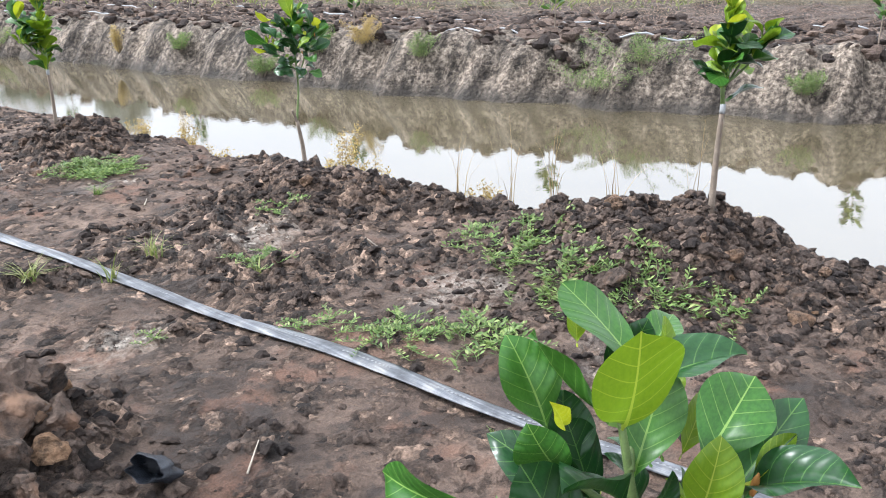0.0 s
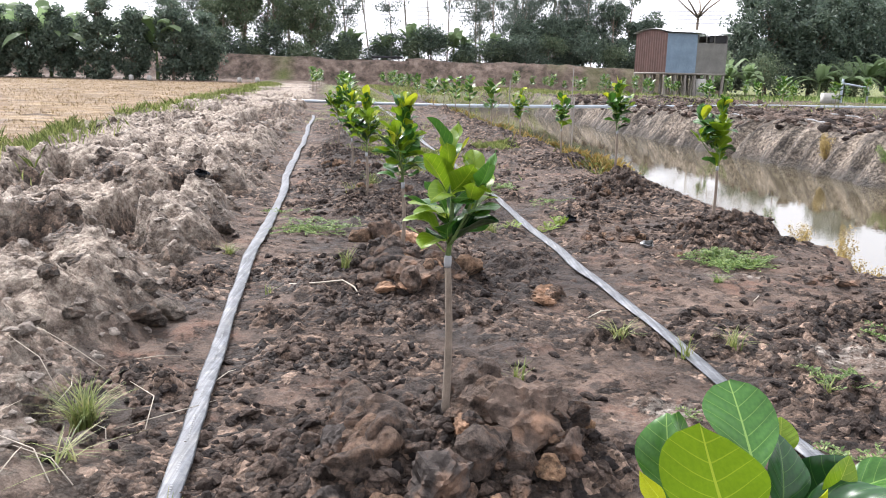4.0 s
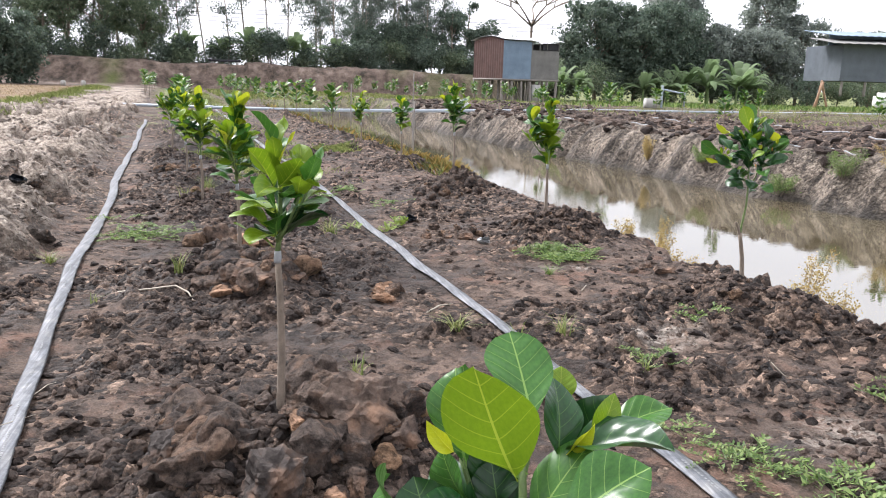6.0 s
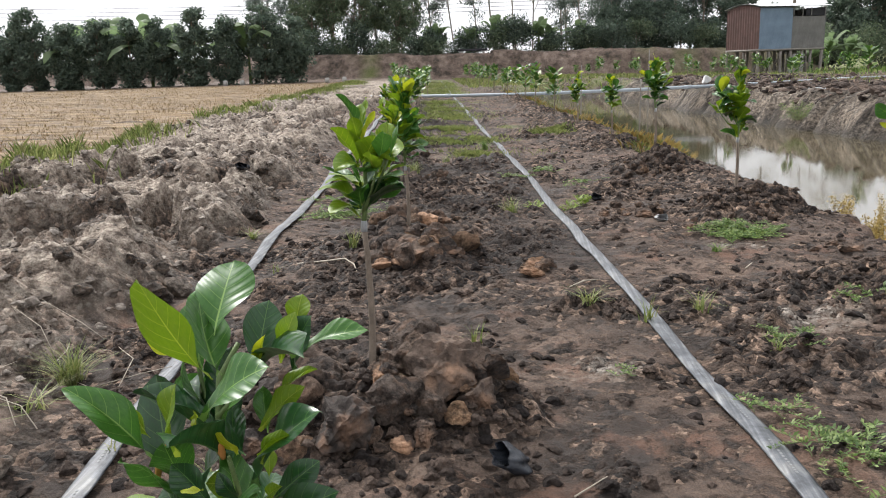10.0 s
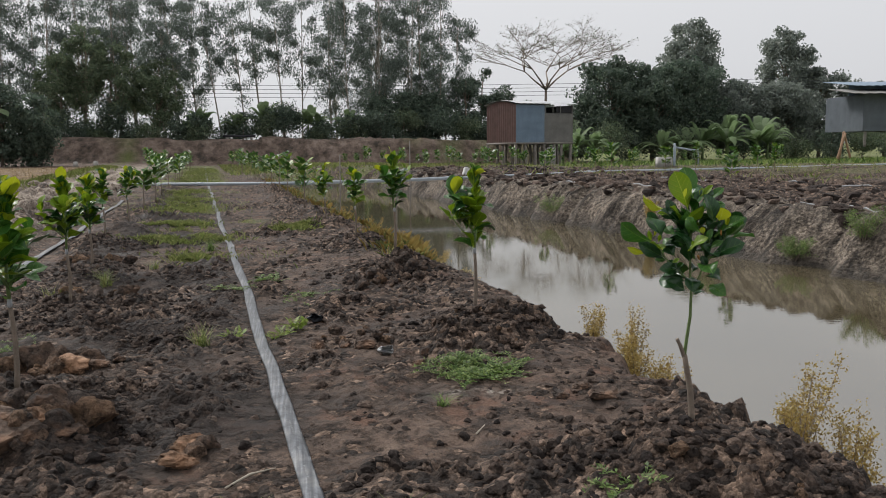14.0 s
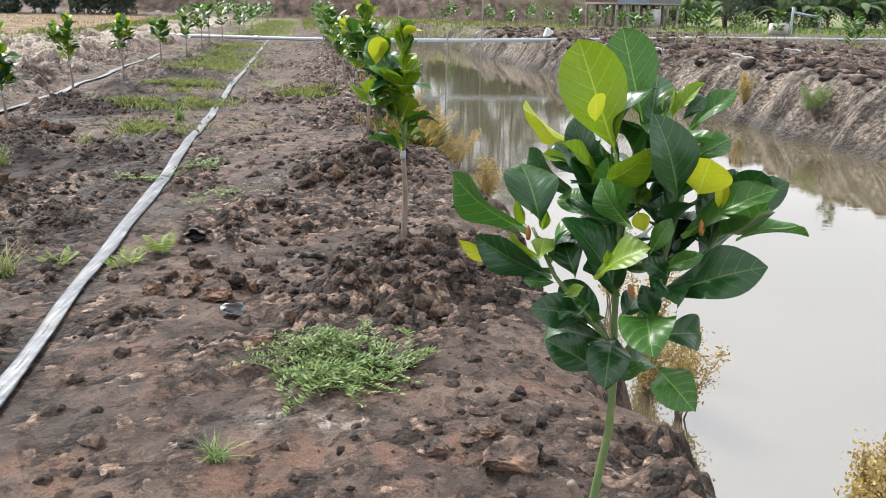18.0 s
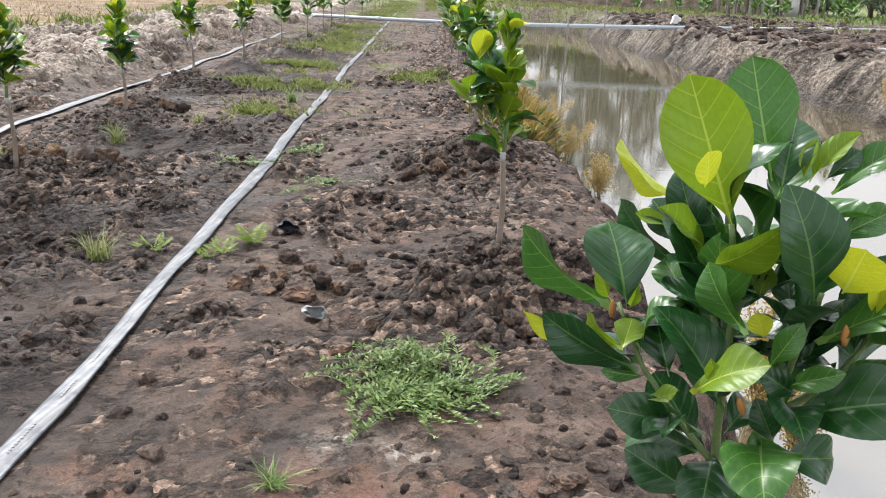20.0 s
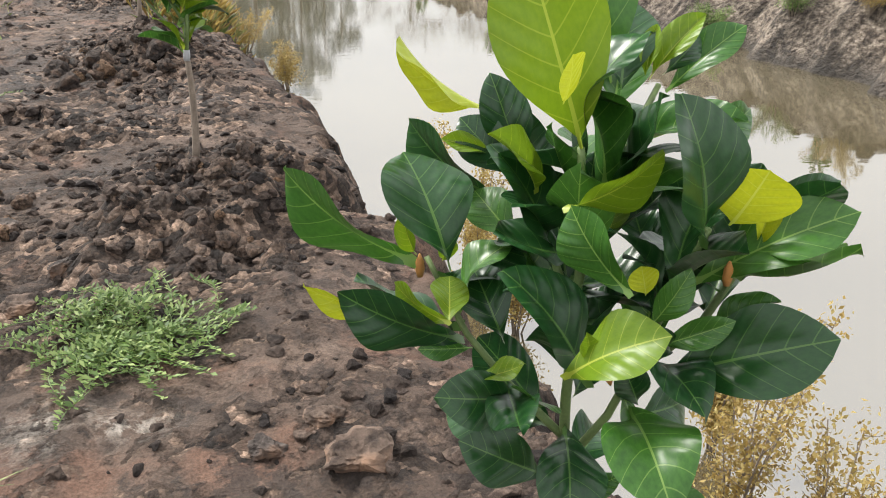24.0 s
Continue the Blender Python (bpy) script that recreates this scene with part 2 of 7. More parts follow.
def bumped(n, l, bsdf, value, strength=0.4, distance=0.02):
    b = n.new("ShaderNodeBump")
    b.inputs["Strength"].default_value, b.inputs["Distance"].default_value = strength, distance
    l.new(value, b.inputs["Height"])
    l.new(b.outputs[0], bsdf.inputs["Normal"])


def plain(name, colour, rough=0.6, metal=0.0, vary=0.25, scale=6.0, bump=0.15, spread=False):
    """A paint, wood, stone or metal with stains and grain; spread: pieces differ from one another."""
    m, n, l, p = material(name)
    big = noise_node(n, l, scale, 4)
    fine = noise_node(n, l, scale * 9, 5)
    dark, light = tuple(c * (1 - vary) for c in colour), tuple(min(1, c * (1 + vary)) for c in colour)
    c = ramp(n, l, big, [(0.3, dark), (0.7, light)])
    c = mixed(n, l, 0.35, c, ramp(n, l, fine, [(0.3, dark), (0.7, light)]))
    if spread:
        info = n.new("ShaderNodeObjectInfo")
        c = mixed(n, l, 0.5, c, ramp(n, l, info.outputs["Random"], [(0, dark), (1, light)]))
    l.new(c, p.inputs["Base Color"])
    p.inputs["Roughness"].default_value, p.inputs["Metallic"].default_value = rough, metal
    bumped(n, l, p, fine, bump, 0.01)
    return m


def crumb_cells(n, l, coords, size, bend, seed):
    """Rounded crumbs of that size: how far from a crumb's middle, and a tone for each crumb."""
    v = n.new("ShaderNodeTexVoronoi")
    v.inputs["Scale"].default_value = 1.0 / size
    shift = n.new("ShaderNodeVectorMath")
    shift.operation = "ADD"
    shift.inputs[1].default_value = (seed, seed * 1.7, seed * 0.3)
    l.new(mixed(n, l, bend, coords, noise_node(n, l, 0.8 / size, 3, 0.6, coords, colour=True), "ADD"), shift.inputs[0])
    l.new(shift.outputs[0], v.inputs["Vector"])
    tone = n.new("ShaderNodeSeparateColor")
    l.new(v.outputs["Color"], tone.inputs[0])
    return v.outputs["Distance"], tone.outputs[0]


def ground_material():
    m, n, l, p = material("soil")
    coords = n.new("ShaderNodeTexCoord").outputs["Object"]
    a = noise_node(n, l, 1.5, 6, 0.60, coords)
    b = noise_node(n, l, 12.0, 8, 0.72, coords)
    loose = n.new("ShaderNodeAttribute")
    loose.attribute_name = "loose"
    # trodden mud, smooth and mid brown, with paler dried skin and damp stains
    mud = ramp(n, l, a, [(0.36, (0.052, 0.038, 0.032)), (0.47, (0.106, 0.078, 0.065)), (0.57, (0.166, 0.124, 0.105)), (0.68, (0.240, 0.190, 0.163))])
    mud = mixed(n, l, 0.75, mud, ramp(n, l, b, [(0.38, (0.48, 0.46, 0.45)), (0.5, (0.98, 0.97, 0.96)), (0.62, (1.38, 1.36, 1.33))]), "MULTIPLY")
    rusty = ramp(n, l, noise_node(n, l, 2.3, 5, 0.6, coords), [(0.53, (0, 0, 0)), (0.64, (1, 1, 1))])
    mud = mixed(n, l, rusty, mud, mixed(n, l, 0.5, mud, (0.200, 0.108, 0.076)))
    damp = ramp(n, l, noise_node(n, l, 4.2, 9, 0.72, coords), [(0.53, (0, 0, 0)), (0.57, (1, 1, 1))])
    mud = mixed(n, l, damp, mud, mixed(n, l, 0.72, mud, (0.040, 0.033, 0.031)))
    # crumbs lie over the mud where the soil is loose, each with its own tone
    far_big, tone_big = crumb_cells(n, l, coords, 0.055, 0.030, 3.1)
    far_small, tone_small = crumb_cells(n, l, coords, 0.021, 0.012, 7.7)
    crumb = ramp(n, l, tone_big, [(0.0, (0.016, 0.013, 0.012)), (0.45, (0.056, 0.042, 0.036)), (0.8, (0.135, 0.099, 0.081)), (1.0, (0.235, 0.176, 0.145))])
    crumb = mixed(n, l, 0.75, crumb, ramp(n, l, tone_small, [(0.0, (0.42, 0.41, 0.40)), (0.6, (1.0, 0.99, 0.98)), (1.0, (1.75, 1.70, 1.66))]), "MULTIPLY")
    crumb = mixed(n, l, 0.6, crumb, ramp(n, l, b, [(0.40, (0.45, 0.44, 0.43)), (0.60, (1.45, 1.42, 1.38))]), "MULTIPLY")
    strewn = n.new("ShaderNodeMath")
    strewn.operation = "MULTIPLY_ADD"
    strewn.inputs[1].default_value, strewn.inputs[2].default_value = 0.50, 0.025
    l.new(loose.outputs["Fac"], strewn.inputs[0])
    scattered = n.new("ShaderNodeMath")
    scattered.operation = "ADD"
    l.new(strewn.outputs[0], scattered.inputs[0])
    l.new(noise_node(n, l, 6.0, 8, 0.72, coords), scattered.inputs[1])
    cover = ramp(n, l, scattered.outputs[0], [(0.52, (0, 0, 0)), (0.60, (1, 1, 1))])
    soil = mixed(n, l, 1.0, mixed(n, l, cover, mud, crumb), (1.04, 1.0, 0.955), "MULTIPLY")
    dry = ramp(n, l, b, [(0.38, (0.110, 0.086, 0.070)), (0.47, (0.275, 0.220, 0.182)), (0.60, (0.47, 0.405, 0.342))])
    bank = ramp(n, l, b, [(0.40, (0.045, 0.037, 0.032)), (0.5, (0.145, 0.120, 0.100)), (0.62, (0.29, 0.250, 0.212))])
    slope = n.new("ShaderNodeMapping")
    slope.inputs["Scale"].default_value = (0.45, 2.0, 0.8)
    l.new(coords, slope.inputs["Vector"])
    streaks = noise_node(n, l, 1.5, 6, 0.68, slope.outputs[0])
    bank = mixed(n, l, 1.0, bank, ramp(n, l, streaks, [(0.38, (0.20, 0.19, 0.18)), (0.5, (0.85, 0.83, 0.81)), (0.64, (1.5, 1.45, 1.4))]), "MULTIPLY")
    swath = n.new("ShaderNodeMapping")
    swath.inputs["Scale"].default_value = (0.30, 1.5, 1.0)
    l.new(coords, swath.inputs["Vector"])
    straw = ramp(n, l, noise_node(n, l, 1.6, 8, 0.70, swath.outputs[0]), [(0.36, (0.085, 0.058, 0.036)), (0.5, (0.215, 0.145, 0.082)), (0.64, (0.330, 0.240, 0.140))])
    grass = ramp(n, l, b, [(0.3, (0.06, 0.075, 0.030)), (0.52, (0.15, 0.17, 0.060)), (0.7, (0.27, 0.26, 0.12))])
    red = ramp(n, l, noise_node(n, l, 0.9, 9, 0.72, coords), [(0.36, (0.045, 0.036, 0.028)), (0.5, (0.150, 0.108, 0.088)), (0.64, (0.270, 0.205, 0.172))])
    pale = ramp(n, l, b, [(0.4, (0.22, 0.18, 0.155)), (0.6, (0.45, 0.40, 0.355))])
    wet = (0.045, 0.040, 0.036)
    c = soil
    specks = ramp(n, l, noise_node(n, l, 26, 6, 0.7, coords), [(0.44, (0, 0, 0)), (0.52, (1, 1, 1))])
    pale = mixed(n, l, specks, c, pale)
    for key, colour in (("moist", (0.026, 0.020, 0.018)), ("dry", dry), ("bank", bank), ("straw", straw), ("red", red), ("grass", grass), ("pale", pale), ("wet", wet)):
        at = n.new("ShaderNodeAttribute")
        at.attribute_name = key
        c = mixed(n, l, at.outputs["Fac"], c, colour)
    c = mixed(n, l, 1.0, c, (0.99, 1.0, 0.985), "MULTIPLY")
    grain = noise_node(n, l, 130, 4, 0.7, coords)
    c = mixed(n, l, 0.55, c, ramp(n, l, grain, [(0.36, (0.45, 0.44, 0.43)), (0.5, (0.98, 0.98, 0.97)), (0.66, (1.5, 1.48, 1.45))]), "MULTIPLY")
    l.new(c, p.inputs["Base Color"])
    l.new(ramp(n, l, a, [(0.3, (0.55, 0.55, 0.55)), (0.6, (0.92, 0.92, 0.92))]), p.inputs["Roughness"])
    p.inputs["Specular IOR Level"].default_value = 0.25

    def weighed(value, weight, rest):
        k = n.new("ShaderNodeMath")
        k.operation = "MULTIPLY_ADD"
        k.inputs[1].default_value = weight
        l.new(value, k.inputs[0])
        if rest is None:
            k.inputs[2].default_value = 0.0
        else:
            l.new(rest, k.inputs[2])
        return k.outputs[0]

    relief = weighed(far_big, -0.55, weighed(far_small, -0.28, None))
    shaped = n.new("ShaderNodeMath")
    shaped.operation = "MULTIPLY"
    l.new(relief, shaped.inputs[0])
    l.new(cover, shaped.inputs[1])
    bumped(n, l, p, weighed(b, 0.5, weighed(noise_node(n, l, 45, 6, 0.7, coords), 0.16, weighed(grain, 0.09, shaped.outputs[0]))), 1.0, 0.062)
    return m


def clod_material(name, stops, per_island=True, grain=16.0):
    m, n, l, p = material(name)
    coords = n.new("ShaderNodeTexCoord").outputs["Object"]
    b = noise_node(n, l, grain, 8, 0.72, coords)
    fine = noise_node(n, l, grain * 3.5, 6, 0.75, coords)
    rnd = n.new("ShaderNodeNewGeometry").outputs["Random Per Island"] if per_island else n.new("ShaderNodeObjectInfo").outputs["Random"]
    c = ramp(n, l, rnd, stops)
    if not per_island:
        # rust and dark damp stains on the larger lumps
        rust = ramp(n, l, noise_node(n, l, grain * 0.55, 6, 0.65, coords), [(0.50, (0, 0, 0)), (0.62, (1, 1, 1))])
        c = mixed(n, l, rust, c, mixed(n, l, 0.38, c, (0.250, 0.135, 0.075)))
        damp = ramp(n, l, noise_node(n, l, grain * 0.8, 7, 0.7, coords), [(0.36, (1, 1, 1)), (0.46, (0, 0, 0))])
        c = mixed(n, l, damp, c, mixed(n, l, 0.7, c, (0.040, 0.033, 0.031)))
    c = mixed(n, l, 0.85, c, ramp(n, l, b, [(0.38, (0.28, 0.27, 0.26)), (0.50, (0.85, 0.84, 0.82)), (0.62, (1.40, 1.37, 1.33))]), "MULTIPLY")
    l.new(c, p.inputs["Base Color"])
    p.inputs["Roughness"].default_value = 0.9
    p.inputs["Specular IOR Level"].default_value = 0.25
    bumped(n, l, p, mixed(n, l, 0.4, b, fine), 1.0, 0.03 if per_island or grain > 5 else 0.30)
    return m


def leaf_material(name, dark, light, vein, gloss, through_light):
    """A leaf with a pale midrib and side veins laid out by its own flat coordinates."""
    m, n, l, p = material(name)
    uv = n.new("ShaderNodeTexCoord").outputs["UV"]
    xyz = n.new("ShaderNodeSeparateXYZ")
    l.new(uv, xyz.inputs[0])

    def math_node(op, a, b):
        k = n.new("ShaderNodeMath")
        k.operation = op
        for socket, v in zip(k.inputs, (a, b)):
            if isinstance(v, (int, float)):
                socket.default_value = v
            else:
                l.new(v, socket)
        return k.outputs[0]

    off = math_node("ABSOLUTE", math_node("SUBTRACT", xyz.outputs[0], 0.5), 0)
    rib = math_node("LESS_THAN", off, math_node("SUBTRACT", 0.021, math_node("MULTIPLY", xyz.outputs[1], 0.014)))
    slant = math_node("SUBTRACT", xyz.outputs[1], math_node("MULTIPLY", math_node("POWER", off, 1.15), 0.62))
    wave = math_node("FRACT", math_node("MULTIPLY", slant, 7.0), 0)
    side = math_node("LESS_THAN", wave, math_node("SUBTRACT", 0.075, math_node("MULTIPLY", off, 0.09)))
    veins = math_node("MAXIMUM", rib, math_node("MULTIPLY", side, 0.62))
    coords = n.new("ShaderNodeTexCoord").outputs["Object"]
    spots = noise_node(n, l, 22, 4, 0.6, coords)
    info = n.new("ShaderNodeObjectInfo").outputs["Random"]
    c = ramp(n, l, spots, [(0.35, dark), (0.68, light)])
    c = mixed(n, l, 0.45, c, ramp(n, l, info, [(0, dark), (1, light)]))
    c = mixed(n, l, veins, c, vein)
    l.new(c, p.inputs["Base Color"])
    p.inputs["Roughness"].default_value = gloss
    p.inputs["Specular IOR Level"].default_value = 0.42
    pillow = math_node("MULTIPLY", math_node("SINE", math_node("MULTIPLY", slant, 44.0), 0), math_node("MINIMUM", off, 0.25))
    bumped(n, l, p, math_node("SUBTRACT", pillow, math_node("MULTIPLY", veins, 0.5)), 0.22, 0.006)
    back = n.new("ShaderNodeBsdfTranslucent")
    glow = mixed(n, l, 0.5, c, tuple(min(1, v * 1.6) for v in light))
    l.new(glow, back.inputs["Color"])
    add = n.new("ShaderNodeMixShader")
    add.inputs[0].default_value = through_light
    l.new(p.outputs[0], add.inputs[1])
    l.new(back.outputs[0], add.inputs[2])
    l.new(add.outputs[0], n["Material Output"].inputs["Surface"])
    return m


def foliage_material(name, stops, through_light=0.25, rough=0.55):
    m, n, l, p = material(name)
    rnd = n.new("ShaderNodeNewGeometry").outputs["Random Per Island"]
    c = ramp(n, l, rnd, stops)
    big = noise_node(n, l, 0.6, 3)
    c = mixed(n, l, 0.45, c, ramp(n, l, big, [(0.35, (0.45, 0.45, 0.45)), (0.65, (1, 1, 1))]), "MULTIPLY")
    l.new(c, p.inputs["Base Color"])
    p.inputs["Roughness"].default_value = rough
    back = n.new("ShaderNodeBsdfTranslucent")
    l.new(c, back.inputs["Color"])
    add = n.new("ShaderNodeMixShader")
    add.inputs[0].default_value = through_light
    l.new(p.outputs[0], add.inputs[1])
    l.new(back.outputs[0], add.inputs[2])
    l.new(add.outputs[0], n["Material Output"].inputs["Surface"])
    return m


def water_material():
    m, n, l, p = material("muddy_water")
    coords = n.new("ShaderNodeTexCoord").outputs["Object"]
    silt = noise_node(n, l, 0.35, 4, 0.55, coords)
    l.new(ramp(n, l, silt, [(0.35, (0.068, 0.056, 0.032)), (0.65, (0.098, 0.082, 0.050))]), p.inputs["Base Color"])
    p.inputs["Roughness"].default_value = 0.02
    p.inputs["IOR"].default_value = 3.4
    wide = n.new("ShaderNodeMapping")
    wide.inputs["Scale"].default_value = (1.0, 2.6, 1.0)
    l.new(coords, wide.inputs["Vector"])
    bumped(n, l, p, noise_node(n, l, 5.0, 3, 0.55, wide.outputs[0]), 0.06, 0.010)
    return m


def hose_material():
    m, n, l, p = material("flat_hose_plastic")
    coords = n.new("ShaderNodeTexCoord").outputs["Object"]
    mud = noise_node(n, l, 7.0, 6, 0.7, coords)
    c = ramp(n, l, mud, [(0.38, (0.055, 0.058, 0.064)), (0.5, (0.112, 0.118, 0.128)), (0.66, (0.21, 0.208, 0.20))])
    drawn = n.new("ShaderNodeMapping")
    drawn.inputs["Scale"].default_value, drawn.inputs["Rotation"].default_value = (60.0, 1.6, 1.0), (0, 0, math.atan(-0.105))
    l.new(coords, drawn.inputs["Vector"])
    streak = noise_node(n, l, 1.0, 4, 0.6, drawn.outputs[0])
    c = mixed(n, l, 0.8, c, ramp(n, l, streak, [(0.36, (0.50, 0.51, 0.53)), (0.5, (0.95, 0.96, 0.98)), (0.64, (1.75, 1.77, 1.80))]), "MULTIPLY")
    l.new(c, p.inputs["Base Color"])
    l.new(ramp(n, l, mud, [(0.3, (0.32, 0.32, 0.32)), (0.7, (0.58, 0.58, 0.58))]), p.inputs["Roughness"])
    p.inputs["Specular IOR Level"].default_value = 0.4
    bumped(n, l, p, noise_node(n, l, 30, 3, 0.6, coords), 0.25, 0.01)
    return m


SOIL = ground_material()
CLOD = clod_material("clod", [(0, (0.024, 0.019, 0.018)), (0.4, (0.060, 0.045, 0.038)), (0.8, (0.115, 0.085, 0.070)), (1, (0.180, 0.133, 0.108))], grain=40.0)
DRY_CLOD = clod_material("dry_clod", [(0, (0.150, 0.125, 0.108)), (0.5, (0.250, 0.217, 0.190)), (1, (0.360, 0.320, 0.284))])
BIG_CLOD = clod_material("baked_clod", [(0, (0.120, 0.100, 0.092)), (0.4, (0.235, 0.180, 0.150)), (0.7, (0.345, 0.240, 0.180)), (1, (0.440, 0.270, 0.155))], False, 2.4)
DRY_LUMP = clod_material("dry_lump", [(0, (0.150, 0.122, 0.104)), (0.6, (0.230, 0.192, 0.163)), (1, (0.330, 0.280, 0.238))], False, 2.4)
BLOCK_GREY = clod_material("grey_block", [(0, (0.065, 0.056, 0.052)), (1, (0.125, 0.102, 0.091))], False, 9.0)
BLOCK_BROWN = clod_material("brown_block", [(0, (0.110, 0.080, 0.065)), (1, (0.175, 0.128, 0.102))], False, 9.0)
BLOCK_RUST = clod_material("rust_block", [(0, (0.270, 0.168, 0.110)), (1, (0.400, 0.250, 0.165))], False, 9.0)
WATERM = water_material()
HOSE = hose_material()
PRINT = plain("white_print", (0.30, 0.31, 0.32), 0.6, 0, 0.15, 30)
HOSE_PRINT = plain("faded_print", (0.21, 0.215, 0.22), 0.6, 0, 0.35, 30)
LEAF_OLD = leaf_material("old_leaf", (0.005, 0.032, 0.009), (0.018, 0.070, 0.015), (0.075, 0.155, 0.036), 0.30, 0.09)
LEAF_MID = leaf_material("grown_leaf", (0.018, 0.078, 0.010), (0.055, 0.155, 0.020), (0.17, 0.29, 0.065), 0.36, 0.18)
# yellow-green leaf; daylight through the blade is partly put into its base colour
LEAF_BRIGHT = leaf_material("bright_leaf", (0.090, 0.170, 0.006), (0.155, 0.245, 0.010), (0.32, 0.38, 0.05), 0.40, 0.32)
LEAF_NEW = leaf_material("young_leaf", (0.260, 0.330, 0.010), (0.420, 0.450, 0.018), (0.42, 0.48, 0.09), 0.44, 0.28)
BARK = plain("grey_brown_bark", (0.20, 0.16, 0.125), 0.9, 0, 0.35, 25, 0.5)
STEM = plain("green_stem", (0.115, 0.17, 0.055), 0.55, 0, 0.3, 40, 0.2)


# ---- ground, one sheet to the horizon ----
def spaced(pieces):
    """Coordinates from runs of (start, end, first step, last step)."""
    out = []
    for a, b, p, q in pieces:
        n = max(2, int(round(abs(b - a) / ((p + q) / 2))))
        k = np.linspace(0, 1, n, endpoint=False)
        g = k + 0 * k if abs(p - q) < 1e-9 else (p * k + (q - p) * k * k / 2) / (p + (q - p) / 2)
        out.append(a + (b - a) * g)
    return np.concatenate(out + [[pieces[-1][1]]])


gx = spaced([(-900, -60, 90, 6), (-60, -8, 4, 0.25), (-8, -2.4, 0.14, 0.04), (-2.4, 5.3, 0.022, 0.022), (5.4, 8.2, 0.12, 0.12), (8.2, 14.5, 0.085, 0.085), (14.5, 70, 0.2, 5), (70, 900, 6, 90)])
gy = spaced([(-300, -10, 40, 3), (-10, 0.25, 0.8, 0.05), (0.25, 8.5, 0.022, 0.022), (8.5, 22, 0.04, 0.10), (22, 50, 0.1, 0.25), (50, 82, 0.4, 0.6), (82, 98, 0.4, 0.4), (98, 180, 1.5, 8), (180, 1500, 12, 150)])
GX, GY = np.meshgrid(gx, gy)
GZ = height(GX, GY)


def surface(x, y):
    """Height of the finished ground sheet at arrays of places."""
    x, y = np.asarray(x, float), np.asarray(y, float)
    i = np.clip(np.searchsorted(gx, x) - 1, 0, len(gx) - 2)
    j = np.clip(np.searchsorted(gy, y) - 1, 0, len(gy) - 2)
    u, v = (x - gx[i]) / (gx[i + 1] - gx[i]), (y - gy[j]) / (gy[j + 1] - gy[j])
    return (GZ[j, i] * (1 - u) + GZ[j, i + 1] * u) * (1 - v) + (GZ[j + 1, i] * (1 - u) + GZ[j + 1, i + 1] * u) * v


def ground(x, y):
    return float(surface(x, y))


ground_mesh = bpy.data.meshes.new("ground")
nx, ny = len(gx), len(gy)
ground_mesh.vertices.add(nx * ny)
ground_mesh.vertices.foreach_set("co", np.stack([GX, GY, GZ], -1).ravel())
ci, cj = np.meshgrid(np.arange(nx - 1), np.arange(ny - 1))
first = (cj * nx + ci).ravel()
quads = np.stack([first, first + 1, first + nx + 1, first + nx], -1)
ground_mesh.loops.add(quads.size)
ground_mesh.loops.foreach_set("vertex_index", quads.ravel())
ground_mesh.polygons.add(len(quads))
ground_mesh.polygons.foreach_set("loop_start", np.arange(len(quads)) * 4)
ground_mesh.polygons.foreach_set("use_smooth", np.ones(len(quads), bool))
GS = GX + LEAN * GY
GF = far_line(GY)
dike_at = GY - 84.0 + 0.03 * GX
